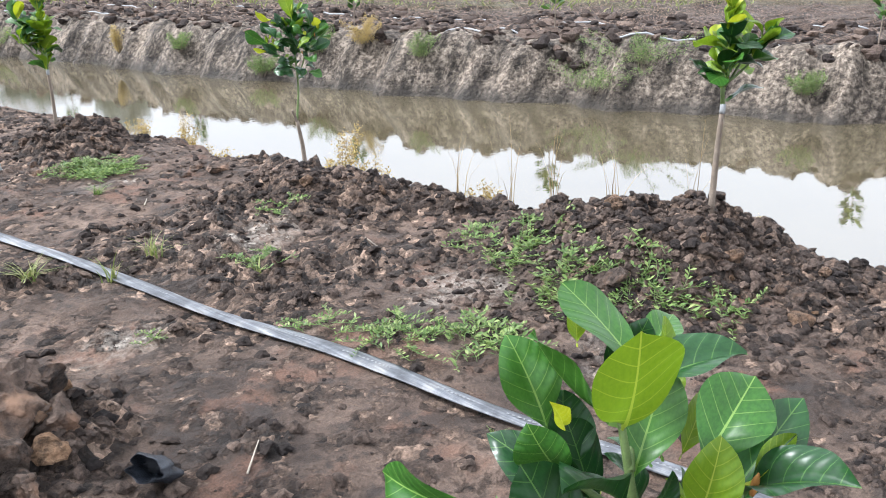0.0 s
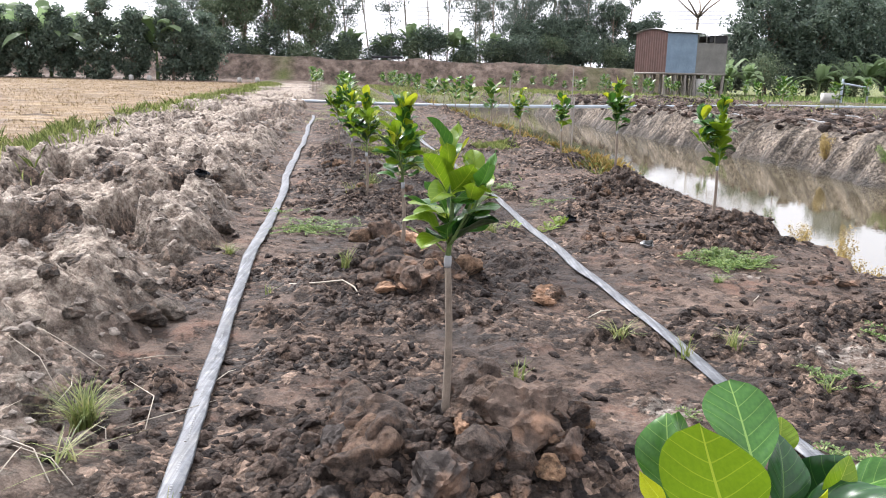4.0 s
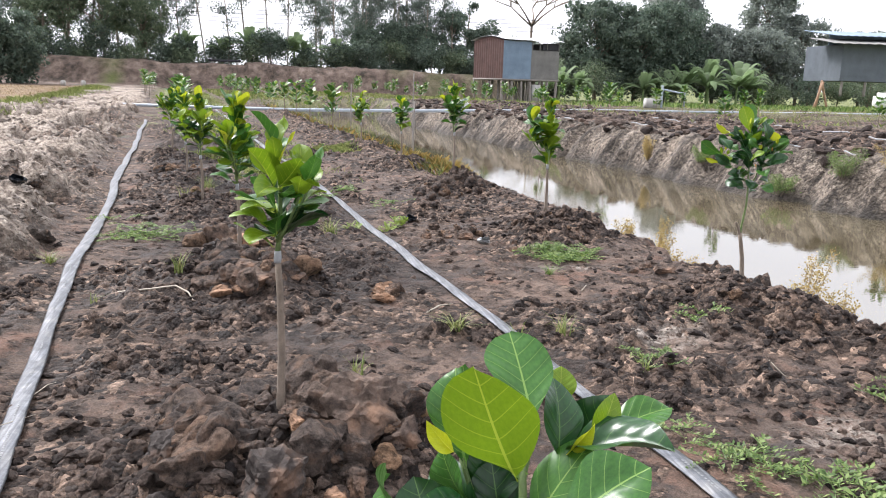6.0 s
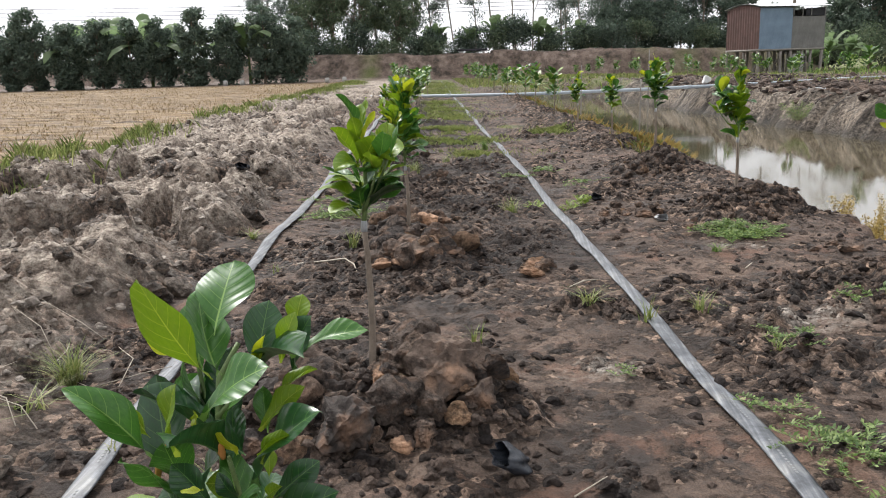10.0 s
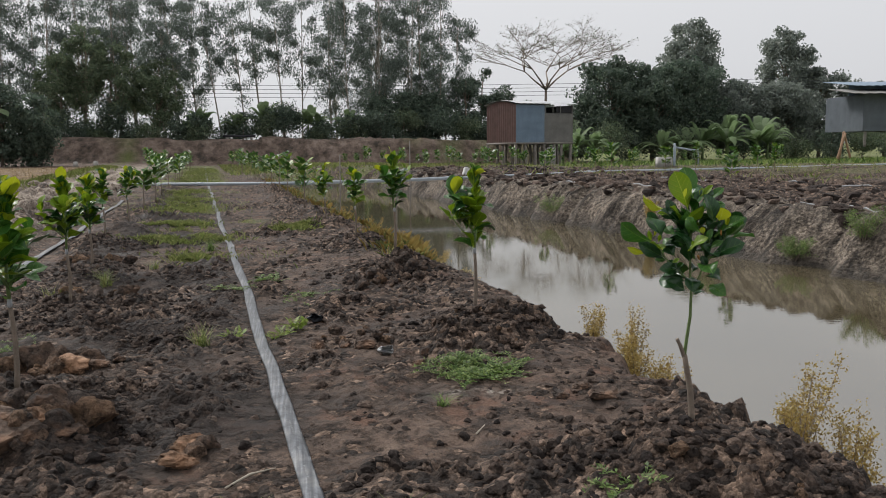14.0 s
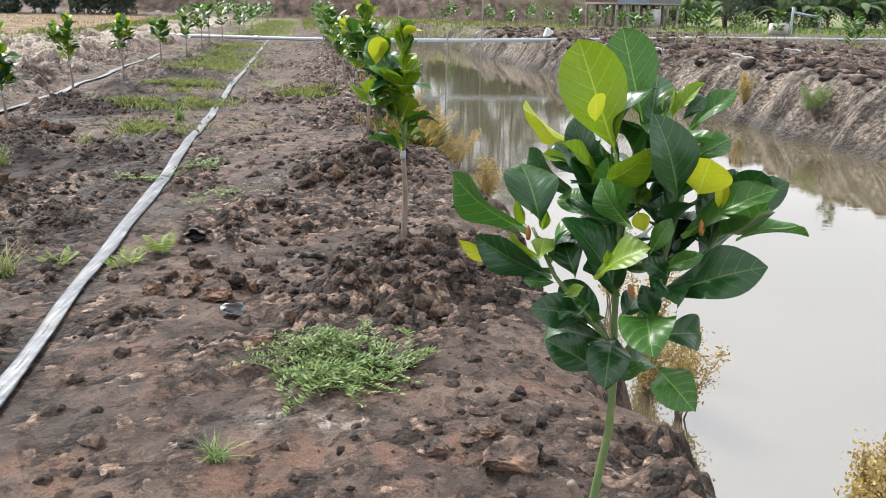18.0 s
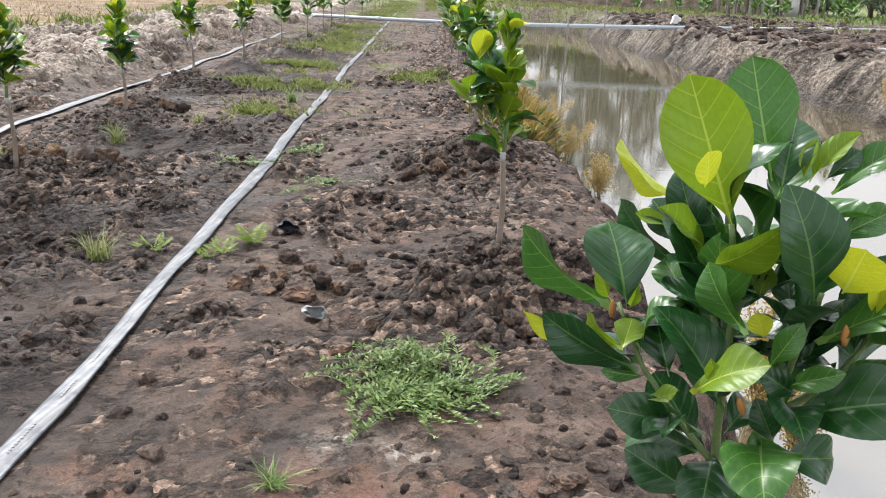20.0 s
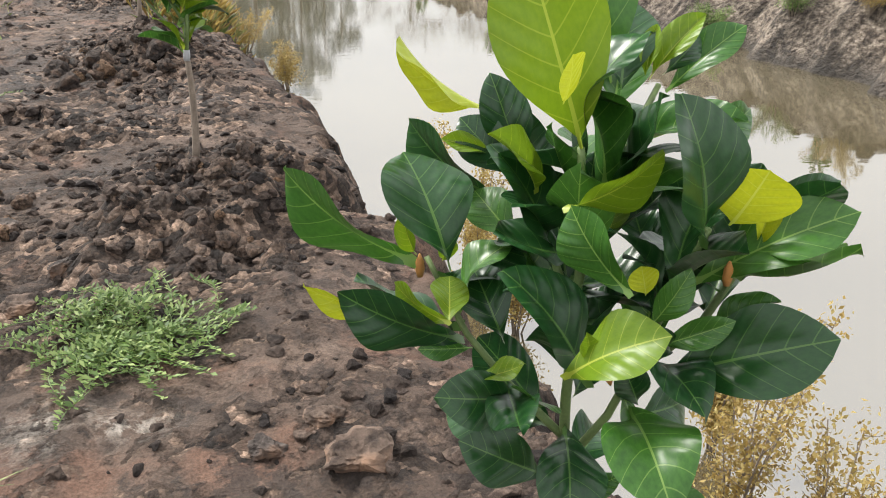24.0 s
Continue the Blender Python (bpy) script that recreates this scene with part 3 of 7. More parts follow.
masks = {
    "dry": spoil(GS, GY) * (0.55 + 0.45 * step(2.0, 5.0, GY)) * (0.10 + 0.90 * step(-0.22, 0.12, fbm(GX, GY, 0.7, 83) + 0.45 * vnoise(GX, GY, 3.0, 84) + 0.05 + 0.25)) * (1 - 0.92 * hollows(GX, GY)),
    "loose": np.maximum(rough_soil(GX, GY, GS, spoil(GS, GY)), 0.85 * step(8.0, 8.1, GS)),
    "bank": step(-1.6, -0.5, GS - GF) * step(2.5, 1.3, GS - GF) * step(52, 46, GY),
    "straw": step(-5.2, -6.2, GS + 0.5 * vnoise(GX, GY, 1.5, 85)) * step(75, 70, GY),
    "red": np.clip(step(-1.0, 0.6, dike_at) * step(8, 5, dike_at) + step(66, 76, GY) * step(-8, -14, GX) + 0.8 * step(72, 82, GY) * step(1.5, 0.5, np.abs(GX + 5.5) / 2), 0, 1),
    "grass": np.clip(step(0.05, 0.4, fbm(GX, GY, 1.3, 87) + 0.9 * step(20, 70, GY) - 0.25) * step(14, 19, GY) * step(81, 77, GY) * step(-0.9, 0.3, GS) * step(3.6, 2.6, GS)
                     + step(-4.2, -4.9, GS) * step(-6.3, -5.3, GS) * (0.4 + 0.6 * step(-0.2, 0.3, fbm(GX, GY, 0.9, 89)))
                     + 0.6 * step(40, 50, GY) * step(3.6, 5, GS) * step(83, 80, GY) * step(-0.1, 0.3, fbm(GX, GY, 2.2, 88))
                     + 0.40 * step(5, 13, GS - GF - 2.0) * step(14, 26, GY + 0.2 * GX) * step(-0.3, 0.2, fbm(GX, GY, 2.0, 90))
                     + step(94, 97, GY) + step(30, 60, GX), 0, 1),
    "pale": np.clip(sum(np.exp(-1.5 * (((GX - px) / rx) ** 2 + ((GY - py) / ry) ** 2)) for px, py, rx, ry in ((2.91, 5.73, 0.17, 0.13), (3.14, 5.70, 0.12, 0.06), (2.90, 3.88, 0.35, 0.2), (3.09, 2.50, 0.25, 0.3), (2.99, 1.42, 0.25, 0.25), (1.69, 3.19, 0.2, 0.15))) * (0.75 + 1.5 * fbm(GX, GY, 0.10, 93)), 0, 0.92),
    "moist": 0.80 * step(3.6, 5.4, GY) * step(0.1, 0.6, GS) * step(2.9, 2.2, GS) * step(34, 22, GY) * step(-0.42, 0.2, fbm(GX, GY, 0.8, 95)),
    "wet": np.clip(step(0.30, 0.04, np.abs(GZ - WATER)) * (np.abs(GS - 8) < 6) * (GY < 52) + step(-0.80, -0.95, GZ), 0, 1) * 0.8,
}
for key, values in masks.items():
    ground_mesh.attributes.new(key, "FLOAT", "POINT").data.foreach_set("value", np.ascontiguousarray(values, np.float32).ravel())
ground_mesh.materials.append(SOIL)
ground_mesh.update()
tagged(new("ground", ground_mesh), "dark crumbly tilled soil with pale dry spoil and a dike", "ground", kind="structure")

wy = np.linspace(-30, 51, 28)
wverts = [(along(4.3, y), y, WATER) for y in wy] + [(along(float(far_line(y)) + 1.2, y), y, WATER) for y in wy]
wfaces = [(i, i + 28, i + 29, i + 1) for i in range(27)]
tagged(part("water", (wverts, wfaces), WATERM), "still brown muddy water of an irrigation canal reflecting the sky", "water", kind="structure")


# ---- loose clods ----
def clod_mesh(seed, detail=1, squash=0.75, jag=0.35, cuts=0):
    """A lump; cuts: broken flat faces."""
    bm = bmesh.new()
    bmesh.ops.create_icosphere(bm, subdivisions=detail, radius=1.0)
    rng = random.Random(seed)
    planes = [(Vector((rng.gauss(0, 1), rng.gauss(0, 1), rng.gauss(0, 1))).normalized(), rng.uniform(0.42, 0.78)) for k in range(cuts)]
    for v in bm.verts:
        for way, far in planes:
            over = v.co.dot(way) - far
            if over > 0:
                v.co -= way * over * 0.92
        d = noise.noise(v.co * 0.9 + Vector((seed * 3.1, seed * 1.7, 0))) * jag + noise.noise(v.co * 2.3 + Vector((0, seed * 2.3, 5))) * jag * 0.5
        if detail > 2:
            d += (noise.noise(v.co * 4.5 + Vector((seed, 0, 3))) * 0.42 + noise.noise(v.co * 9.5 + Vector((0, 4, seed))) * 0.26) * jag
            d -= 0.5 * jag * max(0.0, 0.14 - abs(noise.noise(v.co * 2.6 + Vector((seed * 1.3, 7, 0)))))
        v.co *= 1 + d
        v.co.z *= squash
    verts, faces = [v.co.copy() for v in bm.verts], [tuple(v.index for v in f.verts) for f in bm.faces]
    bm.free()
    return np.array(verts), np.array(faces)


def scatter_clods(name, label, material, count, place, size, seed):
    """One mesh of many small lumps that lie on the ground; place draws (x, y) pairs."""
    rng = np.random.default_rng(seed)
    kinds = [clod_mesh(k + seed, 1 if k < 4 else 2, 0.7, 0.8 if k < 4 else 0.62, 0 if k < 4 else 2) for k in range(6)]
    xs, ys = place(rng, count)
    zs = surface(xs, ys)
    V, F, base = [], [], 0
    for i in range(len(xs)):
        r = size[0] * (size[1] / size[0]) ** (rng.random() ** 1.35 * 0.98)
        v, f = kinds[i % 4 if r < 0.4 * size[1] else 4 + i % 2]
        a = rng.random() * 6.283
        c, sn = math.cos(a), math.sin(a)
        w = v * (r * (0.8 + 0.5 * rng.random()), r, r * (0.7 + 0.4 * rng.random()))
        w = np.stack([w[:, 0] * c - w[:, 1] * sn + xs[i], w[:, 0] * sn + w[:, 1] * c + ys[i], w[:, 2] + zs[i] + 0.10 * r], -1)
        V.append(w)
        F.append(f + base)
        base += len(v)
    V, F = np.concatenate(V), np.concatenate(F)
    me = bpy.data.meshes.new(name)
    me.vertices.add(len(V))
    me.vertices.foreach_set("co", V.ravel())
    me.loops.add(F.size)
    me.loops.foreach_set("vertex_index", F.ravel())
    me.polygons.add(len(F))
    me.polygons.foreach_set("loop_start", np.arange(len(F)) * 3)
    me.polygons.foreach_set("use_smooth", np.zeros(len(F), bool))
    me.materials.append(material)
    me.update()
    return tagged(new(name, me), label, "soil", kind="stuff")


def bed_places(rng, count):
    """Clods gather in rough patches and on the rim."""
    x, y = rng.uniform(-1.2, 5.0, count * 4), 0.4 + 15 * rng.random(count * 4) ** 1.6
    s = x + LEAN * y
    want = rough_soil(x, y, s, 0) ** 1.5 * (1 - 0.6 * step(3.3, 3.8, s)) * (0.3 + 0.7 * step(-0.2, 0.3, fbm(x, y, 0.25, 91))) * step(4.95, 4.75, s) * step(-0.9, -0.3, s) + 0.03
    want = want * (1 - np.exp(-(((s - 2.475) / 0.12) ** 4))) * (1 - 0.85 * np.exp(-(((x - 0.2) / 0.4) ** 4 + ((y - 1.45) / 0.3) ** 4)))
    for mx, my, r, h in MOUNDS:
        want = want + 0.8 * np.exp(-(((x - mx) ** 2 + (y - my) ** 2) / r**2))
    keep = (rng.random(count * 4) < want * 0.7) & (s < 5.0)
    return x[keep][:count], y[keep][:count]


def spoil_places(rng, count):
    s, y = rng.uniform(-4.6, -0.5, count), 0.5 + 22 * rng.random(count) ** 1.3
    keep = hollows(along(s, y), y) < 0.35
    return along(s, y)[keep], y[keep]


def far_places(rng, count):
    y = rng.uniform(0, 45, count)
    return along(far_line(y) + 1.0 + 7.5 * rng.random(count) ** 1.4, y), y


def rim_places(rng, count):
    y = 1 + 33 * rng.random(count) ** 1.2
    return along(near_line(y) - 0.35 + 0.45 * rng.standard_normal(count) * 0.6, y), y


scatter_clods("soil_clods", "dark crumbled soil clods scattered over the bed", CLOD, 42000, bed_places, (0.005, 0.040), 1)
scatter_clods("spoil_clods", "pale grey dry lumps of spoil on the bank", DRY_CLOD, 7000, spoil_places, (0.008, 0.055), 2)
scatter_clods("far_clods", "dark soil lumps on the far bank", CLOD, 3200, far_places, (0.035, 0.20), 3)
scatter_clods("rim_clods", "dark soil clods along the rim of the canal", CLOD, 2200, rim_places, (0.005, 0.036), 4)

CLOD_MESHES = []
for k in range(8):
    cv, cf = clod_mesh(40 + k, 3, 0.84, 0.46, 4)
    me = mesh_of("clod", cv, [tuple(map(int, f)) for f in cf], BIG_CLOD, False)
    CLOD_MESHES.append(me)


DRY_MESHES = []
for k in range(5):
    cv, cf = clod_mesh(60 + k, 3, 0.75, 0.44, 5)
    DRY_MESHES.append(mesh_of("dry_lump", cv, [tuple(map(int, f)) for f in cf], DRY_LUMP, False))
rngD = random.Random(21)
for k in range(150):
    ds, dy = rngD.uniform(-3.6, -0.35), 1.6 + 10.5 * rngD.random() ** 1.3
    dx, size = along(ds, dy), rngD.uniform(0.045, 0.075) if k % 4 else rngD.uniform(0.08, 0.13)
    if float(hollows(dx, dy)) > 0.5:
        continue
    lump = part("dry_lump", DRY_MESHES[k % 5])
    lump.matrix_basis = Matrix.LocRotScale((dx, dy, ground(dx, dy) + 0.2 * size), Euler((rngD.uniform(-0.3, 0.3), rngD.uniform(-0.3, 0.3), rngD.uniform(0, 6.28))), (size * 1.2, size, size))
    tagged(lump, "pale dry lump of soil lying on the spoil bank", "soil lump", "loose lumps on the spoil bank")


def soil_mound(x, y, radius, count, biggest, seed, label):
    """A heap of baked clods round a sapling, each clod a piece."""
    rng = random.Random(seed)
    top = thing("soil_mound", label, "soil mound", (x, y, ground(x, y)), "mounds round the saplings")
    for k in range(count):
        a, r = rng.uniform(0, 6.283), radius * math.sqrt(rng.random())
        size = biggest * (0.28 + 0.72 * rng.random() ** 2.5)
        px, py = r * math.cos(a), r * math.sin(a)
        if math.hypot(px, py) < size + 0.03:
            k2 = (size + 0.05) / max(0.02, math.hypot(px, py))
            px, py = px * k2, py * k2
        pz = ground(x + px, y + py) - ground(x, y)
        c = part("clod", CLOD_MESHES[rng.randrange(8)], None, top)
        lift = size * 0.35 + 0.5 * biggest * max(0, 1 - r / radius) * rng.random()
        c.matrix_basis = Matrix.LocRotScale((px, py, pz + lift), Euler((rng.uniform(-0.6, 0.6), rng.uniform(-0.6, 0.6), a)), (size * 1.15, size * 0.95, size))
    return top


def soil_block(x, y, size, tone, seed, flat=0.8):
    """A single broken block of soil that stands out of a heap."""
    rng = random.Random(seed)
    v, f = clod_mesh(400 + seed, 4, flat, 0.42, 5)
    a = rng.uniform(0, 6.283)
    w = v * (size * rng.uniform(1.0, 1.2), size * rng.uniform(0.8, 1.0), size)
    w = np.stack([w[:, 0] * math.cos(a) - w[:, 1] * math.sin(a), w[:, 0] * math.sin(a) + w[:, 1] * math.cos(a), w[:, 2]], -1)
    ob = part("soil_block", (w, [tuple(map(int, q)) for q in f]), (BLOCK_GREY, BLOCK_BROWN, BLOCK_RUST)[tone], smooth=False)
    ob.matrix_basis = pose(x, y, ground(x, y) + (0.25 if size < 0.09 or y > 2 else -0.05) * size)
    return tagged(ob, ("dark grey baked block of soil", "brown baked block of soil", "rust-orange baked block of soil")[tone] + " with broken faces", "soil block", "loose soil blocks on the bed")


for k, (bx, by, size, tone) in enumerate([
        (0.66, 2.26, 0.135, 0), (1.02, 2.62, 0.155, 1), (0.49, 2.52, 0.11, 0), (0.29, 2.56, 0.09, 0), (0.30, 2.26, 0.085, 0), (1.16, 2.54, 0.085, 1),
        (0.29, 2.95, 0.09, 2), (0.76, 2.52, 0.055, 2), (0.96, 2.33, 0.06, 1), (0.86, 2.42, 0.055, 0), (0.88, 2.24, 0.04, 2), (0.43, 5.22, 0.12, 1), (0.60, 5.08, 0.11, 1),
        (0.62, 1.44, 0.05, 1), (0.51, 1.60, 0.068, 1), (0.10, 1.66, 0.07, 1), (0.77, 1.76, 0.05, 2), (0.76, 1.60, 0.045, 2),
        (0.70, 1.69, 0.036, 2), (0.68, 1.46, 0.04, 1), (3.63, 5.58, 0.055, 1), (3.67, 5.37, 0.085, 1), (2.75, 6.44, 0.06, 1), (2.44, 6.98, 0.075, 1), (2.10, 7.12, 0.075, 1), (2.60, 7.10, 0.06, 0), (2.30, 7.00, 0.05, 1), (2.86, 6.72, 0.055, 0), (3.46, 5.50, 0.05, 0), (3.05, 6.40, 0.04, 1), (0.57, 1.66, 0.033, 0), (0.72, 5.30, 0.09, 2), (0.50, 5.50, 0.08, 1), (0.36, 5.02, 0.07, 2), (1.43, 5.10, 0.09, 2), (1.40, 4.92, 0.08, 2), (0.45, 6.80, 0.12, 2), (0.25, 6.95, 0.10, 1), (0.52, 5.32, 0.11, 1), (0.70, 5.12, 0.085, 1), (0.66, 5.42, 0.10, 0), (0.34, 5.36, 0.09, 1), (0.82, 5.22, 0.08, 1), (0.50, 4.98, 0.075, 2), (0.62, 6.86, 0.08, 1), (0.30, 7.10, 0.09, 2), (-0.10, 9.22, 0.09, 1), (0.12, 9.12, 0.10, 2), (0.05, 9.4, 0.08, 1)]):
    soil_block(bx, by, size, tone, k, 0.8 if k < 13 else 0.5 if by < 1.55 else 0.65)
soil_mound(0.66, 2.66, 0.50, 60, 0.125, 5, "heap of baked brown and rust clods round a sapling stem")
soil_mound(1.06, 2.72, 0.22, 14, 0.13, 15, "rusty blocks of soil beside the heap of clods")
soil_mound(0.58, 5.36, 0.36, 44, 0.12, 6, "heap of stony brown clods beside the flat hose")
soil_mound(0.41, 6.89, 0.36, 26, 0.14, 7, "heap of rusty clods at a sapling")
soil_mound(0.05, 9.30, 0.4, 30, 0.11, 8, "heap of brown clods at a sapling")
soil_mound(-0.48, 12.06, 0.4, 26, 0.12, 16, "heap of pale brown clods at a sapling")
soil_mound(0.68, 1.69, 0.22, 18, 0.06, 17, "small heap of rusty clods on the bed")
soil_mound(1.41, 5.11, 0.14, 6, 0.09, 18, "two rusty clods on the bed beside the hose")
soil_mound(2.94, 9.79, 0.45, 36, 0.09, 10, "heap of crumbly brown clods at a sapling")
soil_mound(3.38, 7.13, 0.5, 40, 0.05, 11, "heap of crumbly dark clods at a sapling")
soil_mound(3.69, 4.18, 0.5, 24, 0.045, 12, "heap of dark clods on the canal rim")
soil_mound(3.96, 1.62, 0.6, 46, 0.055, 13, "heap of dark clods on the canal rim")
soil_mound(2.41, 7.23, 0.35, 16, 0.075, 14, "flat stones of dried soil in the trodden bed")


# ---- flat hoses ----
def hose(name, label, s_line, y0, y1, width, step_y, wander, seed, lift=0.012, flip=()):
    """A flattened plastic hose that lies on the ground."""
    ys = np.arange(y0, y1, step_y)
    verts, faces = [], []
    sec = [(-1, 0), (-0.8, 0.55), (-0.3, 0.8), (0.3, 0.8), (0.8, 0.55), (1, 0), (0.6, -0.5), (-0.6, -0.5)]
    xs = along(s_line(ys), ys) + wander * vnoise(ys, ys * 0, 1.9, seed) + 0.4 * wander * vnoise(ys, ys * 0, 0.6, seed + 1)
    hs = np.max([surface(xs + d, ys + e) for d in (-0.5 * width, -0.2 * width, 0.2 * width, 0.5 * width) for e in (-0.08, 0, 0.08)], axis=0)
    k = np.hanning(17) / np.hanning(17).sum()
    hs = np.convolve(np.pad(hs, 8, mode="edge"), k, "valid") + lift
    tilt = 0.16 * vnoise(ys, ys * 0, 0.9, seed + 3) + 0.10 * vnoise(ys, ys * 0, 0.33, seed + 6)
    narrow = 1.04 - 0.24 * np.abs(vnoise(ys, ys * 0, 1.7, seed + 4)) - 0.12 * np.abs(vnoise(ys, ys * 0, 0.4, seed + 7))
    ruck = 0.0045 * np.abs(vnoise(ys, ys * 0, 0.5, seed + 8))
    for i, y in enumerate(ys):
        for u, w in sec:
            du = u * width / 2 * narrow[i]
            crease = float(ruck[i]) * math.cos(3.4 * u + 2.0 * math.sin(1.3 * y)) if w > 0 else 0.0
            verts.append((xs[i] + du, y, hs[i] + w * 0.0045 + du * tilt[i] + 0.003 * math.cos(u * 2) + crease))
    for i in range(len(ys) - 1):
        for j in range(8):
            a, b = i * 8 + j, i * 8 + (j + 1) % 8
            faces.append((a, b, b + 8, a + 8))
    top = thing(name, label, "hose", group="flat hoses on the bed")
    part("tube", (verts, faces), HOSE, top)
    return top, xs, ys, hs, tilt


def hose_print(top, xs, ys, hs, tilt, width, y_end, seed):
    """Worn white print along the hose, as plain bars."""
    rng = random.Random(seed)
    pieces = []
    y = 0.9
    while y < y_end:
        n = rng.randint(7, 15)
        for k in range(n):
            i = int(np.searchsorted(ys, y))
            if i >= len(ys) - 1:
                break
            ln, w = rng.uniform(0.006, 0.015), width * 0.085
            slope = (hs[i] - hs[i - 1]) / (ys[i] - ys[i - 1])
            sx = (xs[i] - xs[i - 1]) / (ys[i] - ys[i - 1])
            z = hs[i - 1] + (y - ys[i - 1]) * slope + 0.0085
            x = xs[i - 1] + (y - ys[i - 1]) * sx
            pieces.append(([(x - w / 2, y, z - w / 2 * tilt[i]), (x + w / 2, y, z + w / 2 * tilt[i]), (x + w / 2 + sx * ln, y + ln, z + slope * ln + w / 2 * tilt[i]), (x - w / 2 + sx * ln, y + ln, z + slope * ln - w / 2 * tilt[i])], [(0, 1, 2, 3)]))
            y += ln + rng.uniform(0.006, 0.012)
        y += rng.uniform(0.10, 0.22)
    tagged(part("print", joined(*pieces), HOSE_PRINT, top, "worn grey-white printed bars", smooth=False), kind="stuff")


h1 = hose("flat_hose", "silver-grey flattened irrigation hose lying along the bed", lambda y: 2.475 - 0.008 * np.clip(y - 8, 0, 25), -2.0, 72.0, 0.104, 0.06, 0.022, 201)
hose_print(h1[0], *h1[1:], 0.104, 9.0, 1)
h2 = hose("flat_hose", "grey flattened irrigation hose beside the pale spoil", lambda y: -0.01 - 0.11 * step(2, 6, y) - 0.05 * step(12, 22, y), -2.0, 26.0, 0.110, 0.06, 0.022, 211, 0.02)
hose_print(h2[0], *h2[1:], 0.102, 7.0, 2)


# ---- jackfruit saplings ----
def leaf_shape(seed, bend=0.25, fold=0.25, wave=0.04, tip=0.0):
    """A unit leaf along +y with a short stalk; width 1, normal +z; tip: how pointed it ends."""
    rng = random.Random(seed)
    rows, cols = 17, 9
    verts, uvs, faces = [], [], []
    ph = rng.uniform(0, 6)
    for i in range(rows):
        v = i / (rows - 1)
        k = max(0.0, (v - 0.05) / 0.95)
        half = 0.5 * max(0.0, math.sin(math.pi * k**1.36)) ** ((0.52 + tip) if k > 0.6 else 0.80) if v < 1 else 0.0
        half = max(half, 0.014)
        for j in range(cols):
            u = 2 * j / (cols - 1) - 1
            x = u * half
            z = bend * (v - v * v) + fold * (abs(x) - 1.1 * x * x) * (1 - 0.3 * v) + wave * math.sin(9 * v + ph + (2.0 if u > 0 else 0)) * abs(u)
            verts.append(Vector((x, v, z)))
            uvs.append((0.5 + x, v))
    for i in range(rows - 1):
        for j in range(cols - 1):
            a = i * cols + j
            faces.append((a, a + 1, a + cols + 1, a + cols))
    me = mesh_of("leaf", verts, faces)
    layer = me.uv_layers.new(name="flat")
    for loop in me.loops:
        layer.data[loop.index].uv = uvs[loop.vertex_index]
    return me


LEAVES = {}
for kind, mat in (("old", LEAF_OLD), ("mid", LEAF_MID), ("new", LEAF_NEW), ("bright", LEAF_BRIGHT)):
    LEAVES[kind] = []
    for k, (bend, fold, wave, tip) in enumerate(((0.34, 0.34, 0.05, 0.24), (0.65, 0.40, 0.07, 0.20), (0.15, 0.14, 0.03, 0.04), (0.35, 0.75, 0.035, 0.34), (-0.35, 0.40, 0.06, 0.28))):
        me = leaf_shape(k + 3, bend, fold, wave, tip)
        me.materials.append(mat)
        LEAVES[kind].append(me)


def leaf(parent, base, tip, width, kind, shape=0, roll=0.0, face=None):
    """A leaf from base to tip in its plant's own space; face: the way its upper side looks."""
    base, tip = Vector(base), Vector(tip)
    way = tip - base
    length = way.length
    y = way.normalized()
    n = Vector(face) if face is not None else Vector((0, 0, 1)) + 0.4 * Vector((-y.x, -y.y, 0))
    x = y.cross(n)
    if x.length < 0.02:
        x = y.cross(Vector((0.3, -1, 0.1)))
    x.normalize()
    z = x.cross(y)
    m = Matrix((x, y, z)).transposed().to_4x4() @ Matrix.Rotation(radians(roll), 4, "Y")
    ob = part("leaf", LEAVES[kind][shape % 5], None, parent)
    ob.matrix_basis = Matrix.Translation(base) @ m @ Matrix.Diagonal((width, length, length, 1))
    return ob


def stem_line(a, b, sag=(0, 0, 0), n=6):
    a, b, sag = Vector(a), Vector(b), Vector(sag)
    return [a.lerp(b, k / (n - 1)) + sag * (4 * (k / (n - 1)) * (1 - k / (n - 1))) for k in range(n)]


